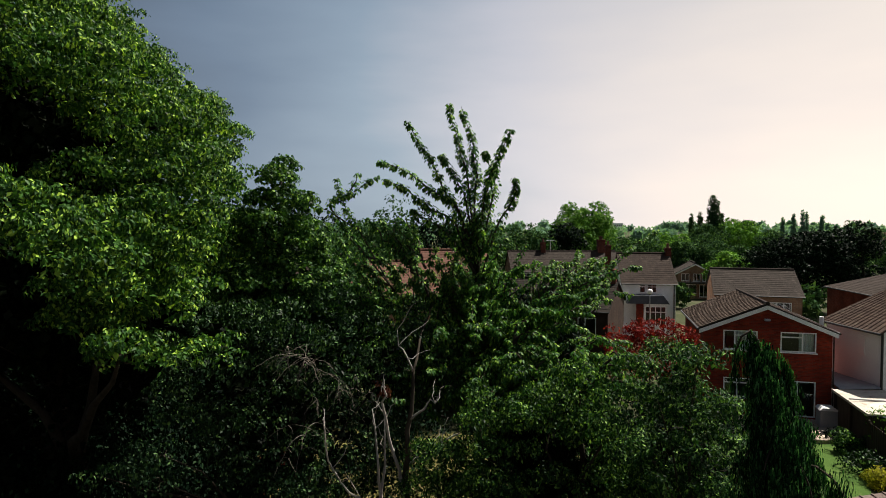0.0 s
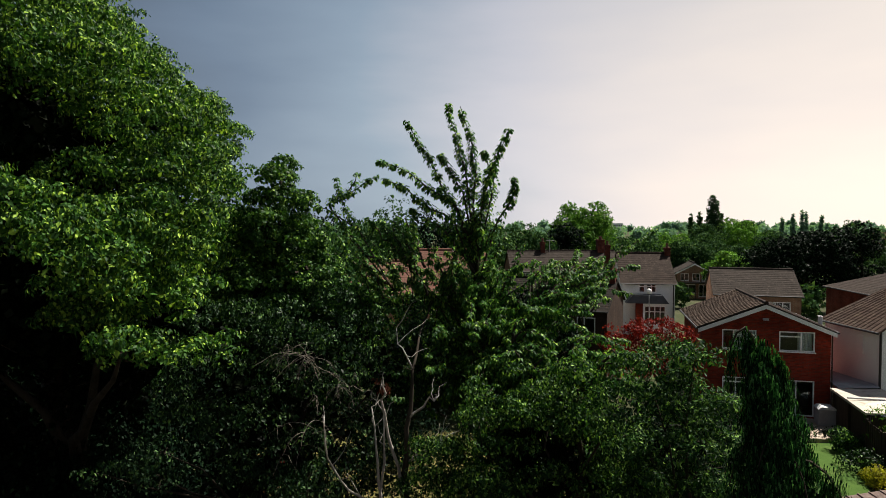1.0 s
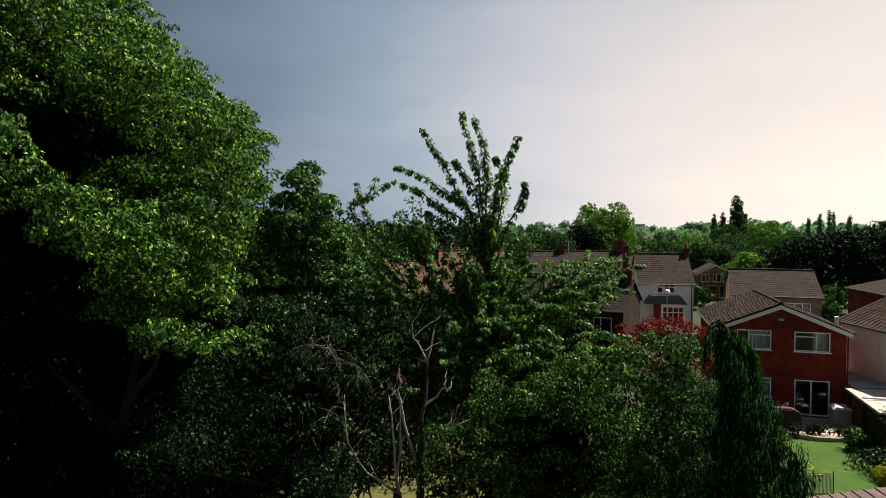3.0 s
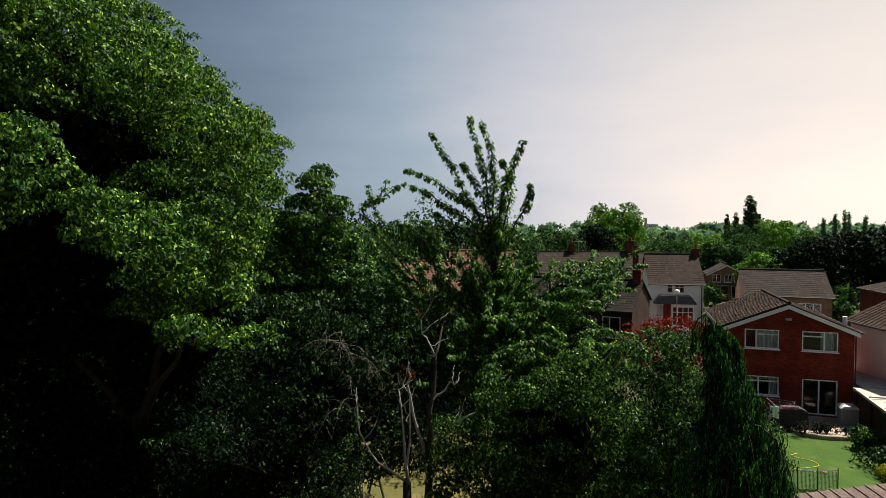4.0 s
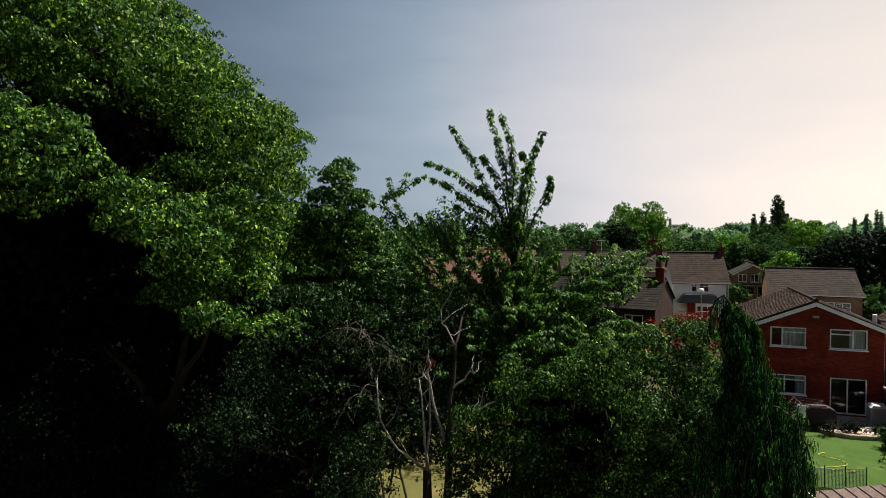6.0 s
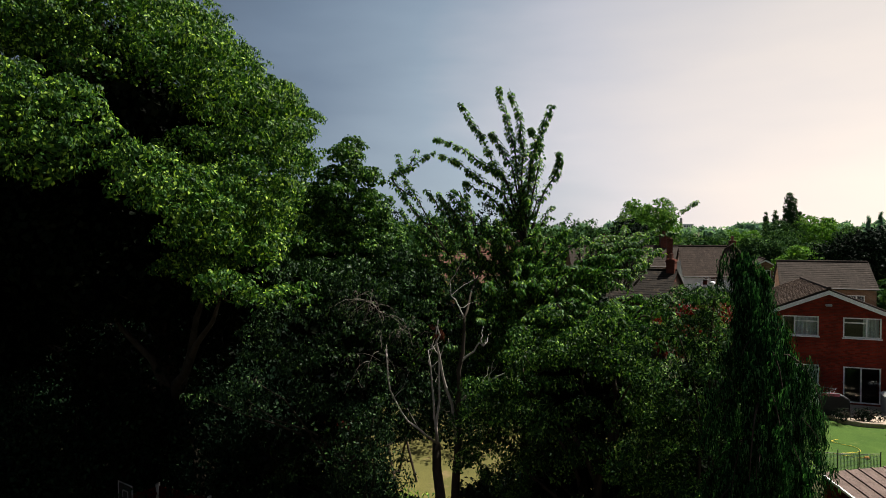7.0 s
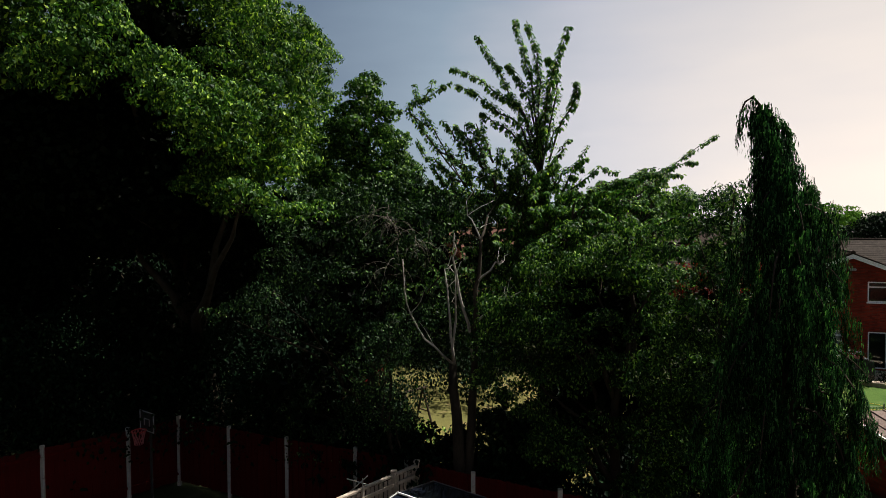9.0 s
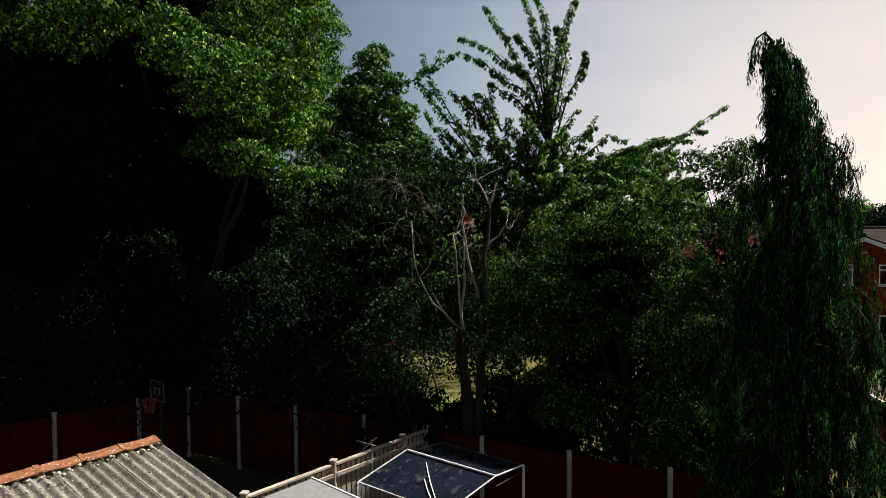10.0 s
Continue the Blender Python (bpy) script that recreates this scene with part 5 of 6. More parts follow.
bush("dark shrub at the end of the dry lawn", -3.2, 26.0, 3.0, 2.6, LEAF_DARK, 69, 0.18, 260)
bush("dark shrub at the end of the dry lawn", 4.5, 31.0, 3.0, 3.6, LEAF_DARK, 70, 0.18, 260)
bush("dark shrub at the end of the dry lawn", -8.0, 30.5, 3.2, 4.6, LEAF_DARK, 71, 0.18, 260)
bush("lilac bush with dusky leaves behind the fence", -5.8, 17.2, 1.8, 3.4, LEAF_GREY, 72, 0.12, 220)
bush("dark shrub behind the fence", -2.6, 14.8, 1.3, 2.6, LEAF_CHERRY, 73, 0.1, 200)

tree("leaning_shrub", "tall lilac shrub with lit leaves leaning over the fence", (-2.9, 13.3, 0), [(-2.9, 11.4, 4.6, 0.7, 0.6, 0.6), (-2.7, 11.8, 3.8, 0.8, 0.7, 0.7), (-3.1, 12.3, 3.2, 0.8, 0.6, 0.8), (-2.6, 11.5, 5.3, 0.5, 0.5, 0.4)], 300, 24, 0.07, OVAL, LEAF_GREY, 74, 0.07, 0.2, 0.4, limbs=4, category="bush")
# undergrowth whose leaf colour carries the shade under the trees
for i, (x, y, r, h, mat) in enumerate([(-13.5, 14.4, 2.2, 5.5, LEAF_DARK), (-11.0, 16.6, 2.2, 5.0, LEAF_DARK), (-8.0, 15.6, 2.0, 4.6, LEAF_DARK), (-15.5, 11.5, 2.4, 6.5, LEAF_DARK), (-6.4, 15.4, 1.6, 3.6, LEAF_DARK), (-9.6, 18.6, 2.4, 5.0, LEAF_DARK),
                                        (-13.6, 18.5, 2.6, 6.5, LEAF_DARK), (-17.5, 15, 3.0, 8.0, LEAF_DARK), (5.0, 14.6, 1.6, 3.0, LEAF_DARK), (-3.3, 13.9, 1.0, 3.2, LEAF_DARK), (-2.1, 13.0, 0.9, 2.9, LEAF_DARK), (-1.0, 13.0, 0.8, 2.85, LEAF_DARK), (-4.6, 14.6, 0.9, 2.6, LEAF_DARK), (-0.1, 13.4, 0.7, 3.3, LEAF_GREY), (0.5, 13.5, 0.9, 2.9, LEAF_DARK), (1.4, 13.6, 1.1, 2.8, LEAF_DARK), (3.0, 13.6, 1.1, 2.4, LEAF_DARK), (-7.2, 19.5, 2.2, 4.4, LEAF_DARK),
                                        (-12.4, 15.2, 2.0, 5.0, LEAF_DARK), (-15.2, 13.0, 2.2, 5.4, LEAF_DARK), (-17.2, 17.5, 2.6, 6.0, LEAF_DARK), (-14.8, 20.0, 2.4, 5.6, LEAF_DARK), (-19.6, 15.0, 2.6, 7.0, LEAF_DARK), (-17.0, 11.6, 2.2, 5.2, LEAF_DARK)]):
    bush("dense undergrowth shrub with shade-dark leaves behind the boundary fence", x, y, r, h, mat, 130 + i, 0.14, 330, 28)

# hedge added to close the gaps and keep them dark behind the crown
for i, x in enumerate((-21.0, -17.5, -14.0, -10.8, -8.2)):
    bush("tall added hedge with shade-dark leaves behind the big tree", x, 20.5 + 0.3 * (i % 2), 2.4, 6.4, LEAF_DARK, 160 + i, 0.24, 340, 26)

# taller trees that close the garden at the back, and the belt behind the roofs
far_spec = [
    (-17, 22.5, 12.5, 4.6, LEAF_DARK), (-12, 24, 10.0, 3.6, LEAF_DARK), (-20.5, 17, 12.5, 4.2, LEAF_DARK), (-13, 36, 11.5, 4.2, LEAF_DARK), (-6, 38, 10.0, 3.4, LEAF_FAR), (-19, 30, 13.0, 5.0, LEAF_DARK), (1.5, 37, 8.2, 2.6, LEAF_FAR), (5.5, 35.5, 7.4, 2.4, LEAF_DARK),
    (-24, 60, 13, 5, LEAF_FAR), (-15, 64, 13.0, 5, LEAF_DARK), (-7, 66, 13.4, 5, LEAF_FAR), (-1, 70, 12.6, 4.5, LEAF_DARK), (5, 86, 11.6, 5, LEAF_FAR), (13, 92, 11.6, 5, LEAF_FAR), (19, 98, 11.4, 4, LEAF_DARK),
    (25.0, 110, 15.0, 5.6, LEAF_BRIGHT), (22.5, 112, 10.4, 3.4, LEAF_FAR), (34, 104, 8.6, 4.4, LEAF_FAR), (43, 112, 9.6, 4.6, LEAF_BRIGHT), (36, 76, 7.4, 2.6, LEAF_BRIGHT), (49, 110, 8.6, 3.6, LEAF_FAR), (40, 98, 8.0, 3.6, LEAF_FAR),
    (40, 72, 9.4, 3.6, LEAF_DARK), (45, 74, 10.2, 4.2, LEAF_DARK), (51, 73, 10.4, 4.4, LEAF_DARK),
    (56, 106, 9.4, 5.0, LEAF_FAR), (63, 104, 9.8, 5.4, LEAF_DARK), (70, 106, 9.6, 5.2, LEAF_FAR), (77, 112, 11.6, 5.0, LEAF_FAR), (57, 128, 11.4, 5.0, LEAF_FAR), (66, 134, 12.4, 5.4, LEAF_BRIGHT),
    (88, 118, 5.6, 4.4, LEAF_FAR), (121, 240, 13.5, 3.6, LEAF_FAR), (98, 122, 5.4, 4.6, LEAF_DARK),
]
for i, (x, y, h, r, mat) in enumerate(far_spec):
    rng = np.random.default_rng(900 + i)
    lobes = []
    for k in range(34 if h == 15.0 else 15):
        v = unit(rng.normal(0, 1, (1, 3)))[0] * rng.uniform(0.5, 0.8)
        q = rng.uniform(0.32, 0.5)
        lobes.append((x + v[0] * r, y + v[1] * r, h * 0.58 + v[2] * h * 0.42, r * q, r * q, h * 0.42 * q))
    tree("tree", "broad garden tree in full summer leaf" if mat is not LEAF_DARK else "dark dense broadleaved tree", (x, y, 0), lobes, 2600 if h == 15.0 else 620, 22, 0.2 + 0.0018 * y, TRI, mat, 300 + i, 0.25, 0.55, 0.3, limbs=6, core=0.3)

for i, (x, y, h) in enumerate([(112, 250, 23), (116.5, 252, 16), (105.5, 248, 16.5), (103, 250, 15.5), (186, 330, 15.5), (193, 332, 18), (197.5, 331, 19.5), (201, 333, 18.5), (208, 331, 17)]):
    rng = np.random.default_rng(700 + i)
    w = h * (0.1 if i > 3 else 0.11 if i else 0.2)
    lobes = [(x + rng.normal(0, 0.12) * w, y, h * f, w * (1.12 - f) ** 0.7, w * (1.12 - f) ** 0.7, h * 0.1) for f in (0.15, 0.27, 0.38, 0.49, 0.6, 0.7, 0.8, 0.88, 0.94)]
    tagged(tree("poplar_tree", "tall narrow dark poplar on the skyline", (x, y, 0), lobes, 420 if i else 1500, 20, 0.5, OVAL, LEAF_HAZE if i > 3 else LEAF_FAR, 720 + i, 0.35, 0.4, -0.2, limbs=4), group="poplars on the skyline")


def woods(name, label, x0, x1, y0, y1, h, count, mat, seed, leaf):
    """A far belt of woodland, built as one mass of leafy crowns."""
    rng = np.random.default_rng(seed)
    P, N, A, S = [], [], [], []
    for k in range(count):
        cx, cy = rng.uniform(x0, x1), rng.uniform(y0, y1)
        hh = h * rng.uniform(0.6, 1.1)
        r = hh * rng.uniform(0.35, 0.6)
        for q in range(4):
            c = np.array([cx + rng.normal(0, 0.4) * r, cy, hh * rng.uniform(0.35, 0.72)])
            u = unit(rng.normal(0, 1, (70, 3)) + np.array([0, -0.5, 0.4]))
            P.append(c + u * np.array([r * 0.6, r * 0.6, hh * 0.3]) * rng.uniform(0.85, 1.1, (70, 1)))
            N.append(u + rng.normal(0, 0.4, (70, 3)) + np.array([0, 0, 0.4]))
            A.append(rng.normal(0, 1, (70, 3)))
            S.append(leaf * rng.uniform(0.6, 1.3, 70))
    ob = new(name, leaf_mesh(name, np.concatenate(P), np.concatenate(N), np.concatenate(A), np.concatenate(S), TRI, mat))
    return tagged(ob, label, "woodland", kind="stuff")


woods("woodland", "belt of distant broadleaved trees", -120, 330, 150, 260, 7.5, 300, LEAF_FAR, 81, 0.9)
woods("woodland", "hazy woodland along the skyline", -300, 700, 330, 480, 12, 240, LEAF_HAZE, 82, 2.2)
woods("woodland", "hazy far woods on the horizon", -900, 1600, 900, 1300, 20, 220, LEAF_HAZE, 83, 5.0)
woods("woodland", "low scrub and garden greenery among the roofs", -30, 110, 62, 140, 5, 150, LEAF_FAR, 84, 0.7)
woods("woodland", "dark greenery between the gardens", -30, 4, 33, 60, 5, 70, LEAF_DARK, 85, 0.6)

# ---- the near gardens ----
def board_fence(name, label, posts, height, post_mat, board_mat, board_w=0.12, gap=-0.014, post_w=0.1, cap=0.0, board_top=-0.08, board_z0=0.15, rails=True, cap_rail=False):
    """A fence between the posts: concrete or wooden posts, rails, and single upright boards."""
    f = empty(name, posts[0][0], posts[0][1], 0)
    ox, oy = posts[0]
    post_me = board_me = None
    for (x, y) in posts:
        if post_me is None:
            bm = boxed(-post_w / 2, post_w / 2, -post_w / 2, post_w / 2, -0.1, height, bevel=0.012)
            if cap:
                box(bm, -post_w * 0.65, post_w * 0.65, -post_w * 0.65, post_w * 0.65, height + 0.002, height + cap, bevel=0.015)
            ob = part("fence_post", bm, post_mat, f)
            post_me = ob.data
        else:
            ob = new("fence_post", post_me)
            ob.parent = f
        ob.matrix_basis = pose(x - ox, y - oy, 0, 0, 0, 0)
    rng = np.random.default_rng(len(posts) + 7)
    for (xa, ya), (xb, yb) in zip(posts, posts[1:]):
        length = math.hypot(xb - xa, yb - ya)
        turn = math.degrees(math.atan2(yb - ya, xb - xa))
        if rails:
            for rz in (0.35, height - 0.3):
                ob = part("fence_rail", boxed(post_w / 2, length - post_w / 2, 0.036, 0.075, rz, rz + 0.07), board_mat, f)
                ob.matrix_basis = pose(xa - ox, ya - oy, 0, 0, 0, turn)
        if cap_rail:
            ob = part("cap_rail", boxed(post_w / 2, length - post_w / 2, -0.045, 0.05, height - 0.09, height - 0.04, bevel=0.006), board_mat, f)
            ob.matrix_basis = pose(xa - ox, ya - oy, 0, 0, 0, turn)
        n = int((length - post_w) / (board_w + gap))
        for i in range(n):
            if board_me is None:
                ob = part("fence_board", boxed(-board_w / 2, board_w / 2, -0.012, 0.008, board_z0, height + board_top, bevel=0.003), board_mat, f)
                board_me = ob.data
            else:
                ob = new("fence_board", board_me)
                ob.parent = f
            d = post_w / 2 + (length - post_w) * (i + 0.5) / n
            u = d / length
            lap = 0.021 * (i % 2) if gap < 0 else 0.0
            ob.matrix_basis = pose(xa + (xb - xa) * u - ox - lap * (yb - ya) / length, ya + (yb - ya) * u - oy + lap * (xb - xa) / length, rng.uniform(-0.015, 0.01), 0, rng.normal(0, 0.15), turn)
    return tagged(f, label, "fence")


back_posts = [(-9.86, 14.86), (-7.9, 14.15), (-5.92, 13.5), (-3.87, 12.96), (-2.45, 12.45), (-0.76, 11.76), (1.15, 11.08), (3.06, 10.4), (4.98, 9.72)]
board_fence("boundary_fence", "red-brown board fence between pale concrete posts", back_posts, 2.1, CONCRETE, FENCE_RED)
board_fence("side_fence", "red-brown board fence with pale concrete posts under the trees", [(-9.86, 14.84), (-10.69, 13.7), (-11.99, 12.13), (-13.3, 10.5), (-14.6, 8.9)], 2.1, CONCRETE, FENCE_RED)
board_fence("garden_fence", "sunlit weathered pale board fence with capped posts", [(-2.14, 12.15), (-2.56, 11.51), (-3.65, 9.87), (-4.75, 8.2), (-5.9, 6.5)], 2.1, FENCE_PALE, FENCE_PALE, 0.1, 0.025, 0.11, 0.05, board_top=-0.12, cap_rail=True)
board_fence("neighbour_fence", "dark shaded board fence beside the lawn", [(19.1, 26.7), (18.6, 24.9), (18.15, 23.1), (17.7, 21.3)], 1.8, FENCE_DARK, FENCE_DARK)


def outbuilding():
    """A shed with corrugated cement sheets and an orange ridge."""
    a, b = Vector((-6.85, 8.78, 2.8)), Vector((-8.22, 6.71, 2.8))
    along = (b - a).normalized()
    down = Vector((2.27, -1.15, -0.5)).normalized()
    s = empty("shed", a.x, a.y, 0)
    L, W = 5.4, 2.9
    for k in range(6):
        bm = bmesh.new()
        w = L / 6 - 0.012
        n = 5
        prev = None
        for i in range(n * 8 + 1):
            u = i / (n * 8)
            lift = 0.035 * math.cos(2 * math.pi * n * u)
            p = along * (k * L / 6 + u * w)
            line = [bm.verts.new(p + down * q + Vector((0, 0, 2.8 + lift - 0.03))) for q in (0.02, W * 0.5, W)]
            if prev:
                for j in range(2):
                    bm.faces.new((prev[j], prev[j + 1], line[j + 1], line[j]))
            prev = line
        g = bmesh.ops.extrude_face_region(bm, geom=bm.faces[:])
        for v in g["geom"]:
            if isinstance(v, bmesh.types.BMVert):
                v.co.z -= 0.012
        bmesh.ops.recalc_face_normals(bm, faces=bm.faces[:])
        part("roof_sheet", bm, CEMENT_SHEET, s)
    # angled ridge caps, each lapping over the next with a raised collar
    rng = np.random.default_rng(17)
    rear = Vector((-down.x, -down.y, down.z)).normalized()
    for k in range(8):
        bm = bmesh.new()
        rings = []
        for u, up in ((0.0, 0.012), (0.06, 0.012), (0.3, 0.0), (0.55, 0.003), (0.8, 0.0), (0.9, 0.0), (0.905, 0.028), (1.02, 0.03)):
            p = along * ((k + u) * L / 8) + Vector((0, 0, 2.845 + up))
            pts = [p + down * 0.2, p + down * 0.1 + Vector((0, 0, 0.01)), p + down * 0.035 + Vector((0, 0, 0.022)), p + Vector((0, 0, 0.03)), p + rear * 0.035 + Vector((0, 0, 0.022)), p + rear * 0.2]
            rings.append([bm.verts.new(q + Vector(rng.normal(0, 0.004, 3))) for q in pts])
        for a0, b0 in zip(rings, rings[1:]):
            for q in range(5):
                bm.faces.new((a0[q], a0[q + 1], b0[q + 1], b0[q]))
        g = bmesh.ops.extrude_face_region(bm, geom=bm.faces[:])
        for v in g["geom"]:
            if isinstance(v, bmesh.types.BMVert):
                v.co.z -= 0.018
        bmesh.ops.recalc_face_normals(bm, faces=bm.faces[:])
        part("ridge_tile", bm, RIDGE_ORANGE, s)
    # crumbs of moss and mortar below the ridge and in the furrows
    crumbs, pale = bmesh.new(), bmesh.new()
    for k in range(420):
        u, q = rng.uniform(0, L), 0.2 + abs(rng.normal(0, 0.5)) if k % 3 else 0.2 + abs(rng.normal(0, 0.06))
        r = rng.uniform(0.006, 0.02) * (1.3 if q < 0.3 else 0.8)
        m = Matrix.Translation(along * u + down * min(q, W - 0.1) + Vector((0, 0, 2.8 - 0.005 + 0.03 * math.cos(2 * math.pi * 5 * (u % (L / 6)) / (L / 6 - 0.012))))) @ Matrix.Diagonal((r * 1.5, r * 1.2, r, 1))
        bmesh.ops.create_icosphere(crumbs if k % 2 else pale, subdivisions=1, radius=1, matrix=m)
    tagged(part("moss", crumbs, plain("dry dark moss", (0.05, 0.045, 0.025), 0.95), s), kind="stuff")
    tagged(part("mortar_crumbs", pale, plain("pale mortar", (0.5, 0.44, 0.36), 0.95), s), kind="stuff")
    back = -Vector((down.x, down.y, 0)).normalized()
    part("back_slope", slab(bmesh.new(), Vector((0, 0, 2.7)), along * L + Vector((0, 0, 2.7)), along * L + back * 2.2 + Vector((0, 0, 1.15)), back * 2.2 + Vector((0, 0, 1.15)), 0.05), CEMENT_SHEET, s)
    f = Vector((down.x, down.y, 0)).normalized()
    zt = 2.8 + down.z * W
    for u in (0.12, L - 0.12):
        p = along * u
        bm = bmesh.new()
        pr = [p + back * 2.0, p + f * 2.4]
        low = Vector((0, 0, -3.543))
        va = [bm.verts.new(v) for v in (pr[0] + low, pr[1] + low, pr[1] + Vector((0, 0, zt + 0.0)), p + Vector((0, 0, 2.7)), pr[0] + Vector((0, 0, 1.2)))]
        vb = [bm.verts.new(v.co + along * 0.08) for v in va]
        bm.faces.new(va)
        bm.faces.new(list(reversed(vb)))
        for i in range(5):
            bm.faces.new((va[i], vb[i], vb[(i + 1) % 5], va[(i + 1) % 5]))
        bmesh.ops.recalc_face_normals(bm, faces=bm.faces[:])
        part("end_wall", bm, FENCE_DARK, s)
    for q, hz in ((f * 2.35, zt), (back * 1.95, 1.2)):
        bm = bmesh.new()
        slab(bm, q + Vector((0, 0, -3.543)), q + along * L + Vector((0, 0, -3.543)), q + along * L + Vector((0, 0, hz)), q + Vector((0, 0, hz)), 0.06)
        part("long_wall", bm, FENCE_DARK, s)
    s.matrix_world = Matrix.Translation((-4.402, 5.1785, 2.3386)) @ Matrix.Scale(0.66, 4)
    return tagged(s, "shed with weathered corrugated cement roof and orange ridge tiles", "shed")


outbuilding()


def tile_outbuilding():
    """A garage roof of long mossy sheets with raised seams, its ridge towards the lawn."""
    a, b = Vector((9.93, 17.58, 2.15)), Vector((12.16, 18.22, 2.15))
    along = (b - a).normalized()
    f = Vector((along.y, -along.x, 0))
    s = empty("garage", a.x, a.y, 0)
    L, W, drop = 6.4, 4.6, 0.95
    n = 14
    for k in range(n):
        w = L / n
        p, q = along * (k * w + 0.006), along * ((k + 1) * w - 0.006)
        bm = bmesh.new()
        slab(bm, p + Vector((0, 0, 2.15)), q + Vector((0, 0, 2.15)), q + f * W + Vector((0, 0, 2.15 - drop)), p + f * W + Vector((0, 0, 2.15 - drop)), 0.04)
        slab(bm, q - along * 0.05 + Vector((0, 0, 2.185)), q + Vector((0, 0, 2.185)), q + f * W + Vector((0, 0, 2.185 - drop)), q - along * 0.05 + f * W + Vector((0, 0, 2.185 - drop)), 0.033)
        part("roof_sheet", bm, MOSSY_TILE, s)
    part("bargeboard", slab(bmesh.new(), -along * 0.05 + Vector((0, 0, 2.16)), Vector((0, 0, 2.16)), f * W + Vector((0, 0, 2.16 - drop)), f * W - along * 0.05 + Vector((0, 0, 2.16 - drop)), 0.07), WHITE_PAINT, s)
    for u in (0.15, L - 0.25):
        p, up = along * u, Vector((0, 0, 1.15))
        part("side_wall", slab(bmesh.new(), p + f * 0.08, p + f * (W - 0.2), p + f * (W - 0.2) + up, p + f * 0.08 + up, 0.1), BRICK, s)
    bm = bmesh.new()
    slab(bm, f * (W - 0.2) + along * 0.15, f * (W - 0.2) + along * (L - 0.2), f * (W - 0.2) + along * (L - 0.2) + Vector((0, 0, 1.15)), f * (W - 0.2) + along * 0.15 + Vector((0, 0, 1.15)), 0.1)
    part("long_wall", bm, BRICK, s)
    bm = bmesh.new()
    slab(bm, f * 0.06 + along * 0.15, f * 0.06 + along * (L - 0.2), f * 0.06 + along * (L - 0.2) + Vector((0, 0, 2.08)), f * 0.06 + along * 0.15 + Vector((0, 0, 2.08)), 0.1)
    part("long_wall", bm, BRICK, s)
    s.location.z = -0.09
    return tagged(s, "garage with long mossy brown roof sheets and raised seams", "garage")


tile_outbuilding()


def gazebo():
    """A garden canopy: pale frame and dark glossy roof panels."""
    # pale patches in the colour stand in for leaf dapples and reflections
    panel = surface("dark panel with painted dapples", (0.005, 0.007, 0.014), (0.014, 0.018, 0.032), 2.5, 18, 0.12, 0.0, stretch=(1, 1, 1), stain=(0.07, 0.075, 0.085))
    panel.node_tree.nodes["Principled BSDF"].inputs["Specular IOR Level"].default_value = 0.22
    s = empty("gazebo", -1.2, 9.4, 0)
    o = Vector((-1.2, 9.4, 0))
    r0, r1 = Vector((-2.0, 9.33, 2.6)) - o, Vector((-0.25, 8.33, 2.6)) - o
    ridge = r1 - r0
    slopes = [Vector((0.45, 1.55, -0.4)), Vector((-0.78, -0.62, -0.4))]
    for v in slopes:
        for k in range(2):
            u0, u1 = k / 2 + 0.004, (k + 1) / 2 - 0.004
            part("roof_panel", slab(bmesh.new(), r0 + ridge * u0, r0 + ridge * u1, r0 + ridge * u1 + v, r0 + ridge * u0 + v, 0.012), panel, s)
    far, near = slopes
    for a, b, r in ((r0, r1, 0.019), (r1, r1 + far, 0.014), (r0, r0 + near, 0.013), (r1, r1 + near, 0.015), (r0 + near, r1 + near, 0.01)):
        part("frame_bar", tube(bmesh.new(), [a + Vector((0, 0, 0.02)), b + Vector((0, 0, 0.02))], [r, r], 6), WHITE_PAINT, s)
    for a, b in ((r0 + far, r1 + far), (r0, r0 + far)):
        part("frame_bar", tube(bmesh.new(), [a + Vector((0, 0, 0.012)), b + Vector((0, 0, 0.012))], [0.014, 0.014], 6), DARK_IRON, s, "dark eaves bar")
    for k in range(2):
        m0 = r0 + ridge * (0.32, 0.494)[k] + near * (0.15, 0.495)[k]
        m1 = r0 + ridge * (0.84, 0.81)[k] + near * (0.87, 0.89)[k]
        part("frame_bar", tube(bmesh.new(), [m0 + Vector((0, 0, 0.015)), m0.lerp(m1, 0.5) + Vector((-0.02, 0, 0.02)), m1 + Vector((0, 0, 0.015))], [0.008, 0.01, 0.008], 5), WHITE_PAINT, s)
    # lattice of the open gable end
    for k in range(5):
        q = r1 + far * (0.12 + 0.17 * k)
        part("brace", tube(bmesh.new(), [q, q + Vector((0.02, 0.1, -0.16))], [0.008, 0.008], 5), DARK_IRON, s)
    part("brace", tube(bmesh.new(), [r1 + Vector((0, 0, -0.16)), r1 + far + Vector((0, 0, -0.1))], [0.01, 0.01], 5), DARK_IRON, s)
    for v in slopes:
        for q in (r0 + v, r1 + v):
            part("leg", tube(bmesh.new(), [Vector((q.x, q.y, 0)), q], [0.03, 0.03], 8), WHITE_PAINT, s)
    return tagged(s, "garden gazebo with dark glossy roof panels and pale frame", "gazebo")


gazebo()

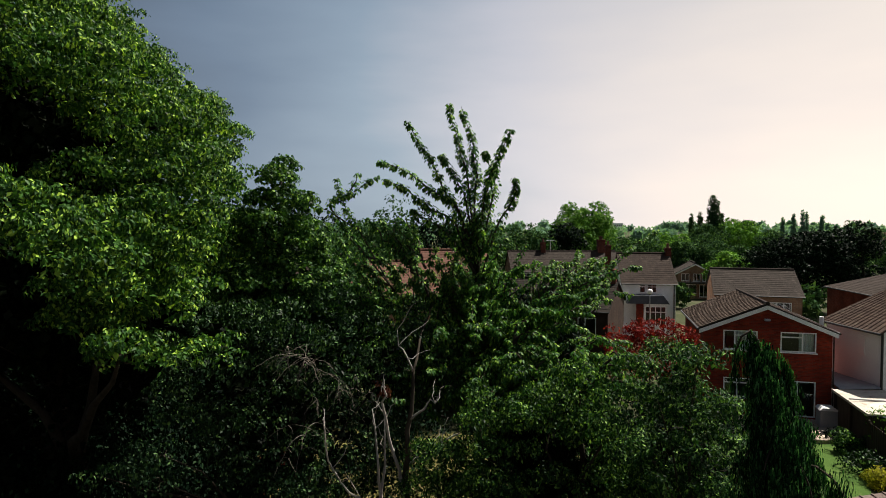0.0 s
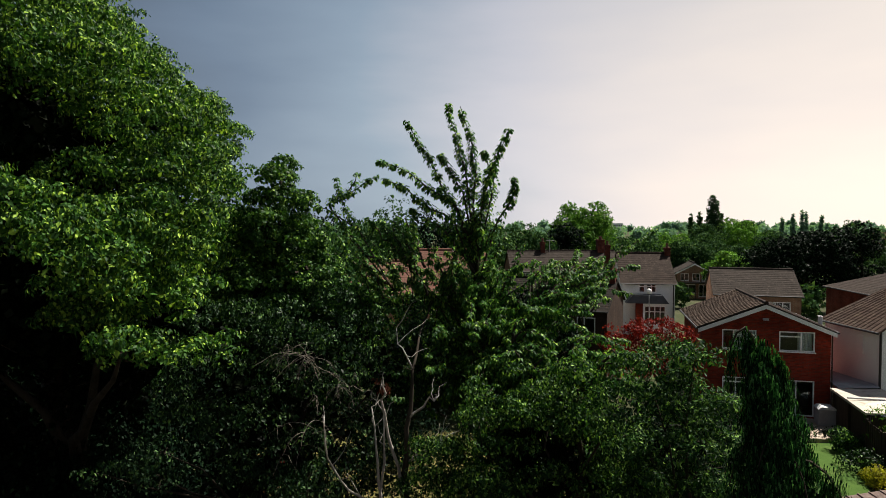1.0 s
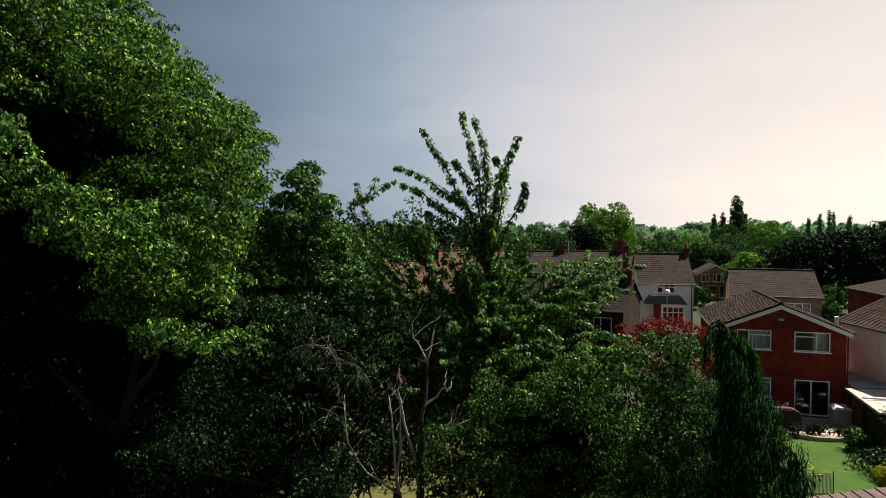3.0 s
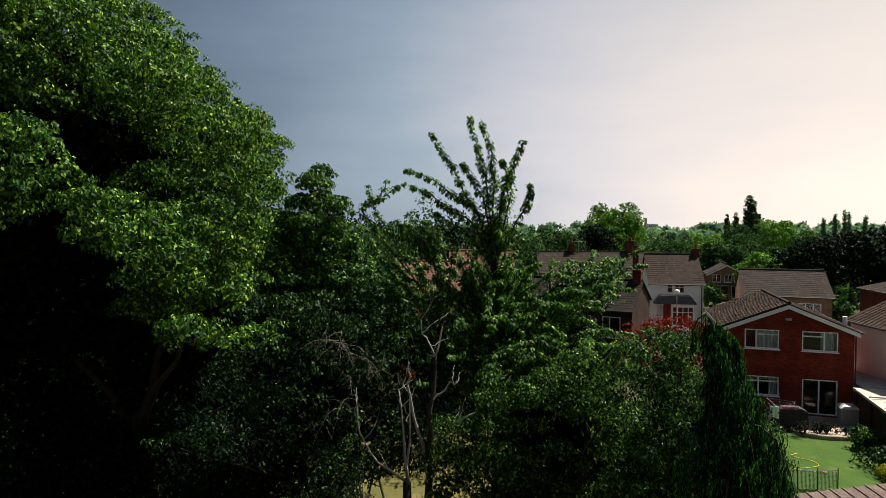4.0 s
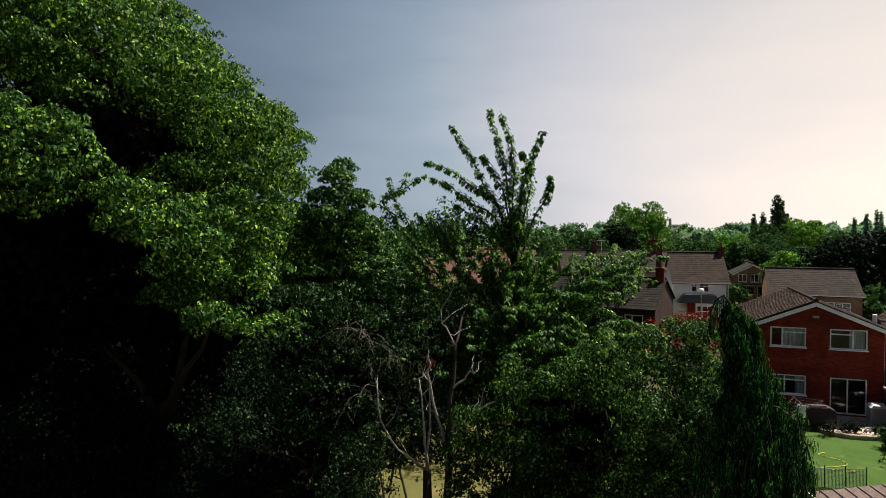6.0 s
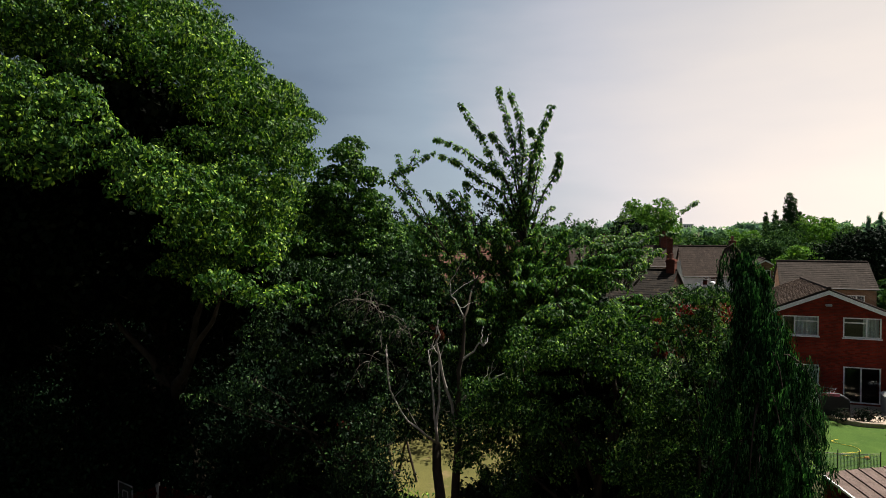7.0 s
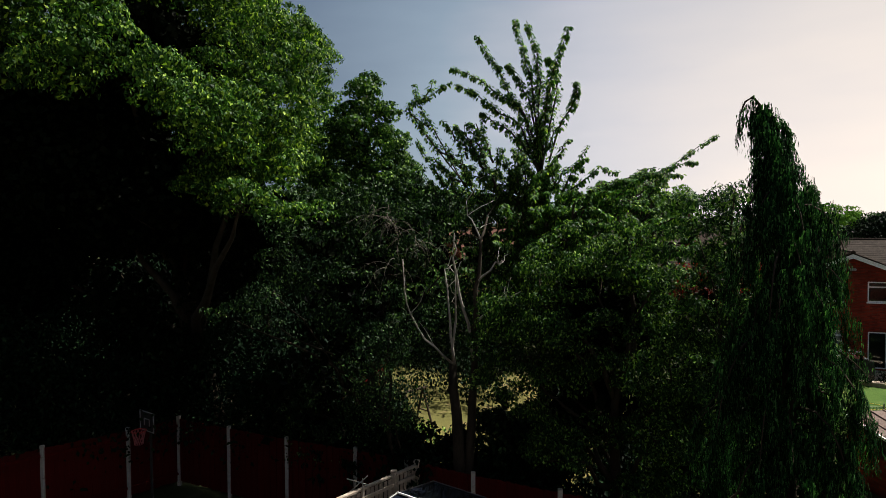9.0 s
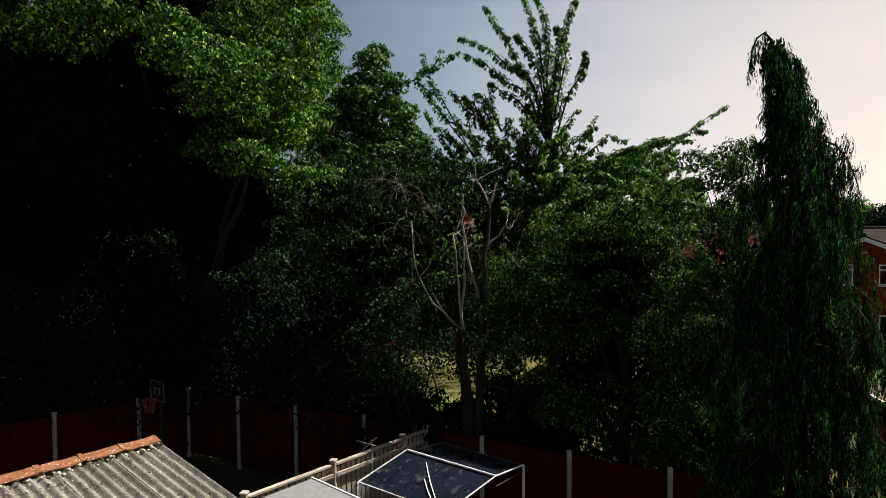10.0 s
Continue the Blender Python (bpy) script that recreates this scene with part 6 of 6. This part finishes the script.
# unseen plain walls added behind the camera to block low skylight; they close the gardens
for i, (x0, x1) in enumerate(((-16.0, -3.5), (-2.5, 9.0), (10.5, 22.0))):
    tagged(finish("skylight_blocker_%d" % (i + 1), boxed(x0, x1, -6.3, -6.0, 0, 9.0), BRICK_OLD), "unseen plain brick wall added to block low skylight", "wall", kind="structure")

# ---- small things ----
def swing_frame(x, y):
    """A timber A-frame swing on the dry lawn."""
    t = empty("swing_frame", x, y, 0.03, 52)
    h = 1.55
    for sx in (-0.45, 0.45):
        for sy in (-0.5, 0.5):
            part("leg", tube(bmesh.new(), [(sx * 1.15, sy, 0), (sx, 0, h)], [0.045, 0.04], 8), FENCE_DARK, t)
        part("cross_brace", tube(bmesh.new(), [(sx * 1.06, -0.28, 0.7), (sx * 1.06, 0.28, 0.7)], [0.025, 0.025], 6), FENCE_DARK, t)
    part("top_beam", tube(bmesh.new(), [(-0.6, 0, h), (0.6, 0, h)], [0.045, 0.045], 8), FENCE_DARK, t)
    seat = part("seat", boxed(-0.2, 0.2, -0.08, 0.08, 0.4, 0.43, bevel=0.008), FENCE_DARK, t)
    for sx in (-0.18, 0.18):
        part("rope", tube(bmesh.new(), [(sx, 0, 0.43), (sx, 0, h)], [0.008, 0.008], 5), DARK_IRON, seat)
    return tagged(t, "dark timber swing frame standing on the dry lawn", "swing")


swing_frame(-3.72, 20.4)


def basketball_hoop(x, y):
    red = plain("red rim", (0.5, 0.03, 0.03), 0.5)
    net = plain("faded net", (0.4, 0.12, 0.13), 0.9)
    t = empty("basketball_hoop", x, y, 0, -28)
    part("pole", tube(bmesh.new(), [(0, 0.12, 0), (0, 0.12, 2.3)], [0.04, 0.035], 8), DARK_IRON, t)
    part("backboard", boxed(-0.36, 0.36, 0.02, 0.05, 2.05, 2.6, bevel=0.01), DARK_IRON, t)
    for a in ((-0.36, 0.36, 2.58, 2.6), (-0.36, 0.36, 2.05, 2.07), (-0.36, -0.34, 2.07, 2.58), (0.34, 0.36, 2.07, 2.58), (-0.14, 0.14, 2.38, 2.4), (-0.14, -0.125, 2.2, 2.38), (0.125, 0.14, 2.2, 2.38)):
        part("white_line", boxed(a[0], a[1], 0.0, 0.018, a[2], a[3]), PLASTIC_GREY, t)
    ring = [(0.19 * math.cos(k * math.pi / 8), -0.22 + 0.19 * math.sin(k * math.pi / 8), 2.12) for k in range(17)]
    part("rim", tube(bmesh.new(), ring, [0.014] * 17, 6), red, t)
    bm = bmesh.new()
    for k in range(12):
        a, b = k * math.pi / 6, (k + 1.5) * math.pi / 6
        for s0, s1 in ((a, b), (b, a)):
            tube(bm, [(0.18 * math.cos(s0), -0.22 + 0.18 * math.sin(s0), 2.11), (0.11 * math.cos(s1), -0.22 + 0.11 * math.sin(s1), 1.75)], [0.008, 0.008], 4)
    part("net", bm, net, t)
    return tagged(t, "basketball hoop with red rim and dark backboard by the fence", "hoop")


basketball_hoop(-10.05, 13.6)


def storage_box(x, y):
    t = empty("storage_box", x, y, 0.06, -14)
    part("body", boxed(-0.42, 0.42, -0.35, 0.35, 0, 0.86, bevel=0.03), PLASTIC_GREY, t)
    bm = bmesh.new()
    prism(bm, [(-0.46, 0.865), (0.46, 0.865), (0.3, 1.0), (-0.3, 1.0)], -0.38, 0.38)
    part("lid", bm, UPVC, t, "pale pitched lid")
    return tagged(t, "grey plastic storage box with pale lid by the patio door", "box")


storage_box(20.1, 31.2)


def clothes_airer(x, y):
    pinkish = plain("pink cloth", (0.5, 0.1, 0.16), 0.9)
    t = empty("clothes_airer", x, y, 0.06, -10)
    part("pole", tube(bmesh.new(), [(0, 0, 0), (0, 0, 1.5)], [0.03, 0.025], 8), DARK_IRON, t)
    for k in range(4):
        a = k * math.pi / 2 + 0.4
        part("arm", tube(bmesh.new(), [(0, 0, 1.1), (0.95 * math.cos(a), 0.95 * math.sin(a), 1.45)], [0.014, 0.01], 6), DARK_IRON, t)
    bm = bmesh.new()
    for r in (0.4, 0.65, 0.9):
        pts = [(r * math.cos(k * math.pi / 2 + 0.4), r * math.sin(k * math.pi / 2 + 0.4), 1.1 + 0.35 * r / 0.95) for k in range(5)]
        tube(bm, pts, [0.004] * 5, 4)
    part("line", bm, PLASTIC_GREY, t)
    for k, (mat, x0, w, d) in enumerate(((UPVC, -0.65, 0.5, 0.6), (pinkish, 0.0, 0.8, 0.14))):
        bm = bmesh.new()
        top = [bm.verts.new((x0 + w * i / 8, -0.5 + 0.12 * k, 1.36)) for i in range(9)]
        lowv = [bm.verts.new((x0 + w * i / 8, -0.5 + 0.12 * k + 0.05 * math.sin(i * 1.7), 1.36 - d)) for i in range(9)]
        for i in range(8):
            bm.faces.new((top[i], top[i + 1], lowv[i + 1], lowv[i]))
        g = bmesh.ops.extrude_face_region(bm, geom=bm.faces[:])
        for v in g["geom"]:
            if isinstance(v, bmesh.types.BMVert):
                v.co.y += 0.015
        part("cloth", bm, mat, t, "white cloth" if k == 0 else "pink cloth")
    return tagged(t, "rotary clothes airer with white and pink washing", "airer")


clothes_airer(15.9, 29.9)


def barbecue(x, y):
    t = empty("barbecue", x, y, 0.06, -12)
    cover = plain("black cover", (0.012, 0.012, 0.014), 0.8)
    bm = bmesh.new()
    prism(bm, [(-0.75, 0.1), (0.75, 0.1), (0.7, 0.95), (0.4, 1.12), (-0.4, 1.12), (-0.7, 0.95)], -0.32, 0.32)
    bmesh.ops.bevel(bm, geom=bm.edges[:], offset=0.04, segments=2, affect="EDGES")
    part("cover", bm, cover, t)
    for sx in (-0.6, 0.6):
        part("leg", boxed(sx - 0.03, sx + 0.03, -0.2, 0.2, 0, 0.12), DARK_IRON, t)
    return tagged(t, "barbecue under a black cover on the patio", "barbecue")


barbecue(16.7, 30.3)


def hose():
    yellow = plain("yellow hose", (0.75, 0.6, 0.06), 0.5)
    t = empty("garden_hose", 15.0, 25.6, 0.055)
    ctrl = [(0.15, 1.1), (-0.25, 0.85), (-0.05, 0.5), (0.35, 0.15), (0.3, -0.35), (-0.3, -0.6), (-0.95, -0.75), (-0.4, -1.0), (0.1, -1.15)]
    pts = []
    for i in range(len(ctrl) - 1):
        for k in range(6):
            u = k / 6
            a, b = Vector((*ctrl[i], 0.012)), Vector((*ctrl[i + 1], 0.012))
            p0, p3 = Vector((*ctrl[max(i - 1, 0)], 0.012)), Vector((*ctrl[min(i + 2, len(ctrl) - 1)], 0.012))
            pts.append(0.5 * ((2 * a) + (b - p0) * u + (2 * p0 - 5 * a + 4 * b - p3) * u * u + (3 * a - p0 - 3 * b + p3) * u ** 3))
    part("tube", tube(bmesh.new(), pts, [0.012] * len(pts), 6), yellow, t)
    part("nozzle", boxed(0.02, 0.2, -1.22, -1.1, -0.01, 0.07, bevel=0.02), plain("orange nozzle", (0.6, 0.2, 0.03), 0.5), t)
    return tagged(t, "yellow garden hose lying in loops on the lawn", "hose")


hose()


def net_fence():
    mesh_green = plain("dark green netting", (0.02, 0.06, 0.025), 0.8)
    t = empty("net_fence", 12.4, 22.9, 0, -4)
    for i in range(4):
        part("post", tube(bmesh.new(), [(i * 0.75, 0, 0), (i * 0.75, 0, 0.95)], [0.025, 0.02], 6), DARK_IRON, t)
    bm = bmesh.new()
    for i in range(46):
        tube(bm, [(i * 0.05, 0.01, 0.05), (i * 0.05, 0.01, 0.8)], [0.008, 0.008], 3)
    for k in range(16):
        tube(bm, [(0, 0.016, 0.05 + k * 0.05), (2.25, 0.016, 0.05 + k * 0.05)], [0.008, 0.008], 3)
    part("net", bm, mesh_green, t)
    part("top_cord", tube(bmesh.new(), [(0, 0, 0.82), (0.75, 0, 0.79), (1.5, 0, 0.81), (2.25, 0, 0.86)], [0.012] * 4, 5), DARK_IRON, t)
    return tagged(t, "low dark green netting fence across the lawn", "fence")


net_fence()


def raised_bed():
    t = empty("flower_bed", 18.0, 29.6, 0.0, -8)
    rng = np.random.default_rng(5)
    n = 22
    me = None
    for i in range(n):
        a = math.pi + math.pi * i / (n - 1)
        x, y = 1.5 * math.cos(a), 0.95 * math.sin(a)
        if me is None:
            ob = part("edging_stone", boxed(-0.13, 0.13, -0.08, 0.08, 0, 0.24, bevel=0.025), PAVING, t)
            me = ob.data
        else:
            ob = new("edging_stone", me)
            ob.parent = t
        ob.matrix_basis = pose(x, y, rng.uniform(-0.02, 0.02), 0, 0, math.degrees(a) + 90 + rng.normal(0, 5))
    bm = bmesh.new()
    ring = [bm.verts.new((1.42 * math.cos(math.pi + math.pi * i / 20), 0.88 * math.sin(math.pi + math.pi * i / 20), 0.16)) for i in range(21)]
    bm.faces.new(ring)
    part("bed_surface", bm, PAVING, t)
    return tagged(t, "half-round raised bed edged with buff stones", "flower bed")


raised_bed()
for i, (x, y) in enumerate([(17.4, 29.3), (18.1, 29.2), (16.6, 29.2), (18.9, 28.9)]):
    bush("small dark plant at the edge of the patio", x, y, 0.32, 0.6, LEAF_DARK, 240 + i, 0.07, 40, 20, name="plant", z0=0.1)


def street_lamp(x, y, h):
    t = empty("street_lamp", x, y, 0)
    part("post", tube(bmesh.new(), [(0, 0, 0), (0, 0, 1.0), (0, 0, 1.05), (0, 0, h)], [0.08, 0.08, 0.05, 0.04], 10), PLASTIC_GREY, t)
    bm = bmesh.new()
    bmesh.ops.create_uvsphere(bm, u_segments=20, v_segments=12, radius=0.26, matrix=Matrix.Translation((0, 0, h + 0.24)))
    part("globe", bm, plain("white globe", (0.85, 0.85, 0.85), 0.15), t, smooth=True)
    part("collar", tube(bmesh.new(), [(0, 0, h - 0.06), (0, 0, h + 0.03)], [0.09, 0.11], 10), DARK_IRON, t)
    return tagged(t, "slim street lamp with a white globe", "lamp post")


street_lamp(18.9, 54.8, 4.35)


def aerial(x, y, z0, z1):
    t = empty("roof_aerial", x, y, z0)
    part("mast", tube(bmesh.new(), [(0, 0, 0), (0, 0, z1 - z0)], [0.045, 0.045], 6), PLASTIC_GREY, t)
    part("boom", tube(bmesh.new(), [(-0.5, 0, z1 - z0 - 0.1), (0.5, 0.1, z1 - z0 - 0.1)], [0.025, 0.025], 5), PLASTIC_GREY, t)
    for k in range(6):
        part("rod", tube(bmesh.new(), [(-0.5 + 0.2 * k, -0.3, z1 - z0 - 0.1), (-0.5 + 0.2 * k, 0.3, z1 - z0 - 0.1)], [0.012, 0.012], 4), PLASTIC_GREY, t)
    return tagged(t, "television aerial on a thin roof mast", "aerial")


aerial(13.7, 76.9, 7.3, 8.9)
aerial(0.9, 53.0, 8.3, 9.4)

stack = finish("factory_chimney", tube(bmesh.new(), [(168, 600, 0), (168, 600, 12), (168, 600, 21)], [1.7, 1.4, 1.2], 16), CONCRETE)
tagged(stack, "tall pale factory chimney far off on the skyline", "chimney")
block = empty("tower_block", 188, 650, 0)
part("body", boxed(-5, 5, -5, 5, 0, 15.5), RENDER_WHITE, block)
for fz in range(4):
    for fx in range(4):
        part("window", boxed(-4.2 + fx * 2.3, -2.8 + fx * 2.3, -5.05, -5.0, 2.2 + fz * 3.4, 3.8 + fz * 3.4), SLATE, block)
tagged(block, "pale distant block of flats above the trees", "building")


def far_house(x, y, turn, tile, wall, w=8, d=8, eave=3.6, ridge=5.6):
    return house("distant small house with a tiled roof among trees", x, y, turn, w, d, eave, ridge, False, wall, tile, [(1.0, 2.2, eave - 1.5, eave - 0.4, {}), (w - 2.2, w - 1.0, eave - 1.5, eave - 0.4, {})], col=0.9, course=0.7)


far_house(68, 168, -20, TILE_RED, BRICK_PALE, 9, 9, 3.8, 6.2)
far_house(46.5, 92, -25, TILE_GREY, BRICK, 4.4, 6, 3.2, 4.8)
far_house(104, 140, -30, TILE_RED, RENDER_PINK, 12, 9, 5.4, 8.0)
far_house(122, 150, -30, TILE_GREY, RENDER_PINK, 12, 9, 5.4, 8.0)
far_house(118, 165, -30, TILE_RED, BRICK_PALE, 14, 9, 6.0, 9.0)


def grey_store():
    """A low grey flat-topped garden store beside the gazebo."""
    t = empty("garden_store", -3.35, 8.0, 0, -33)
    part("top", boxed(-0.85, 0.85, -0.55, 0.55, 2.06, 2.14, bevel=0.015), plain("grey felt", (0.17, 0.17, 0.175), 0.9), t)
    part("body", boxed(-0.8, 0.8, -0.5, 0.5, 0, 2.055), plain("dull grey panel", (0.22, 0.22, 0.23), 0.7), t)
    part("edge_trim", boxed(-0.87, 0.87, 0.552, 0.58, 2.03, 2.16), WHITE_PAINT, t)
    return tagged(t, "grey flat-topped garden store beside the gazebo", "store")


grey_store()
board_fence("far_fence", "sunlit red-brown board fence at the side of the dry lawn", [(-8.6, 20.0), (-7.6, 21.6), (-6.7, 23.2), (-5.9, 24.9)], 1.7, FENCE_RED, FENCE_RED)

# crossed canes leaning by the fence
canes = empty("garden_canes", -3.15, 10.65, 0)
for a, b in (((0.12, 0.05, 0.0), (0.1, 0.0, 2.3)), ((-0.1, 0.0, 0.0), (-0.16, 0.02, 1.9)), ((-0.22, 0.0, 1.95), (0.2, 0.03, 2.34)), ((-0.26, 0.02, 2.26), (0.22, 0.0, 2.16))):
    part("cane", tube(bmesh.new(), [a, b], [0.014, 0.011], 6), BARK_DEAD, canes)
tagged(canes, "crossed pale garden canes beside the red-brown fence", "canes")

# dry red-brown leaves caught in the dead tree
dry = empty("dry_leaf_cluster", -1.25, 12.05, 7.2)
crown("leaves", dry, [(0, 0, 0, 0.12, 0.1, 0.14), (0.08, 0.05, -0.2, 0.08, 0.08, 0.1)], 8, 9, 0.08, OVAL, leaf_material("dry leaves", (0.04, 0.012, 0.01), (0.07, 0.022, 0.017), (0.1, 0.045, 0.03), 0.15), 91, 0.1, 0.8)
part("twig", tube(bmesh.new(), [(-0.1, 0.05, -0.4), (0, 0, -0.1), (0.06, 0, 0.25)], [0.012, 0.01, 0.005], 5), BARK_DEAD, dry)
tagged(dry, "cluster of dry red-brown leaves on a dead limb", "leaves")
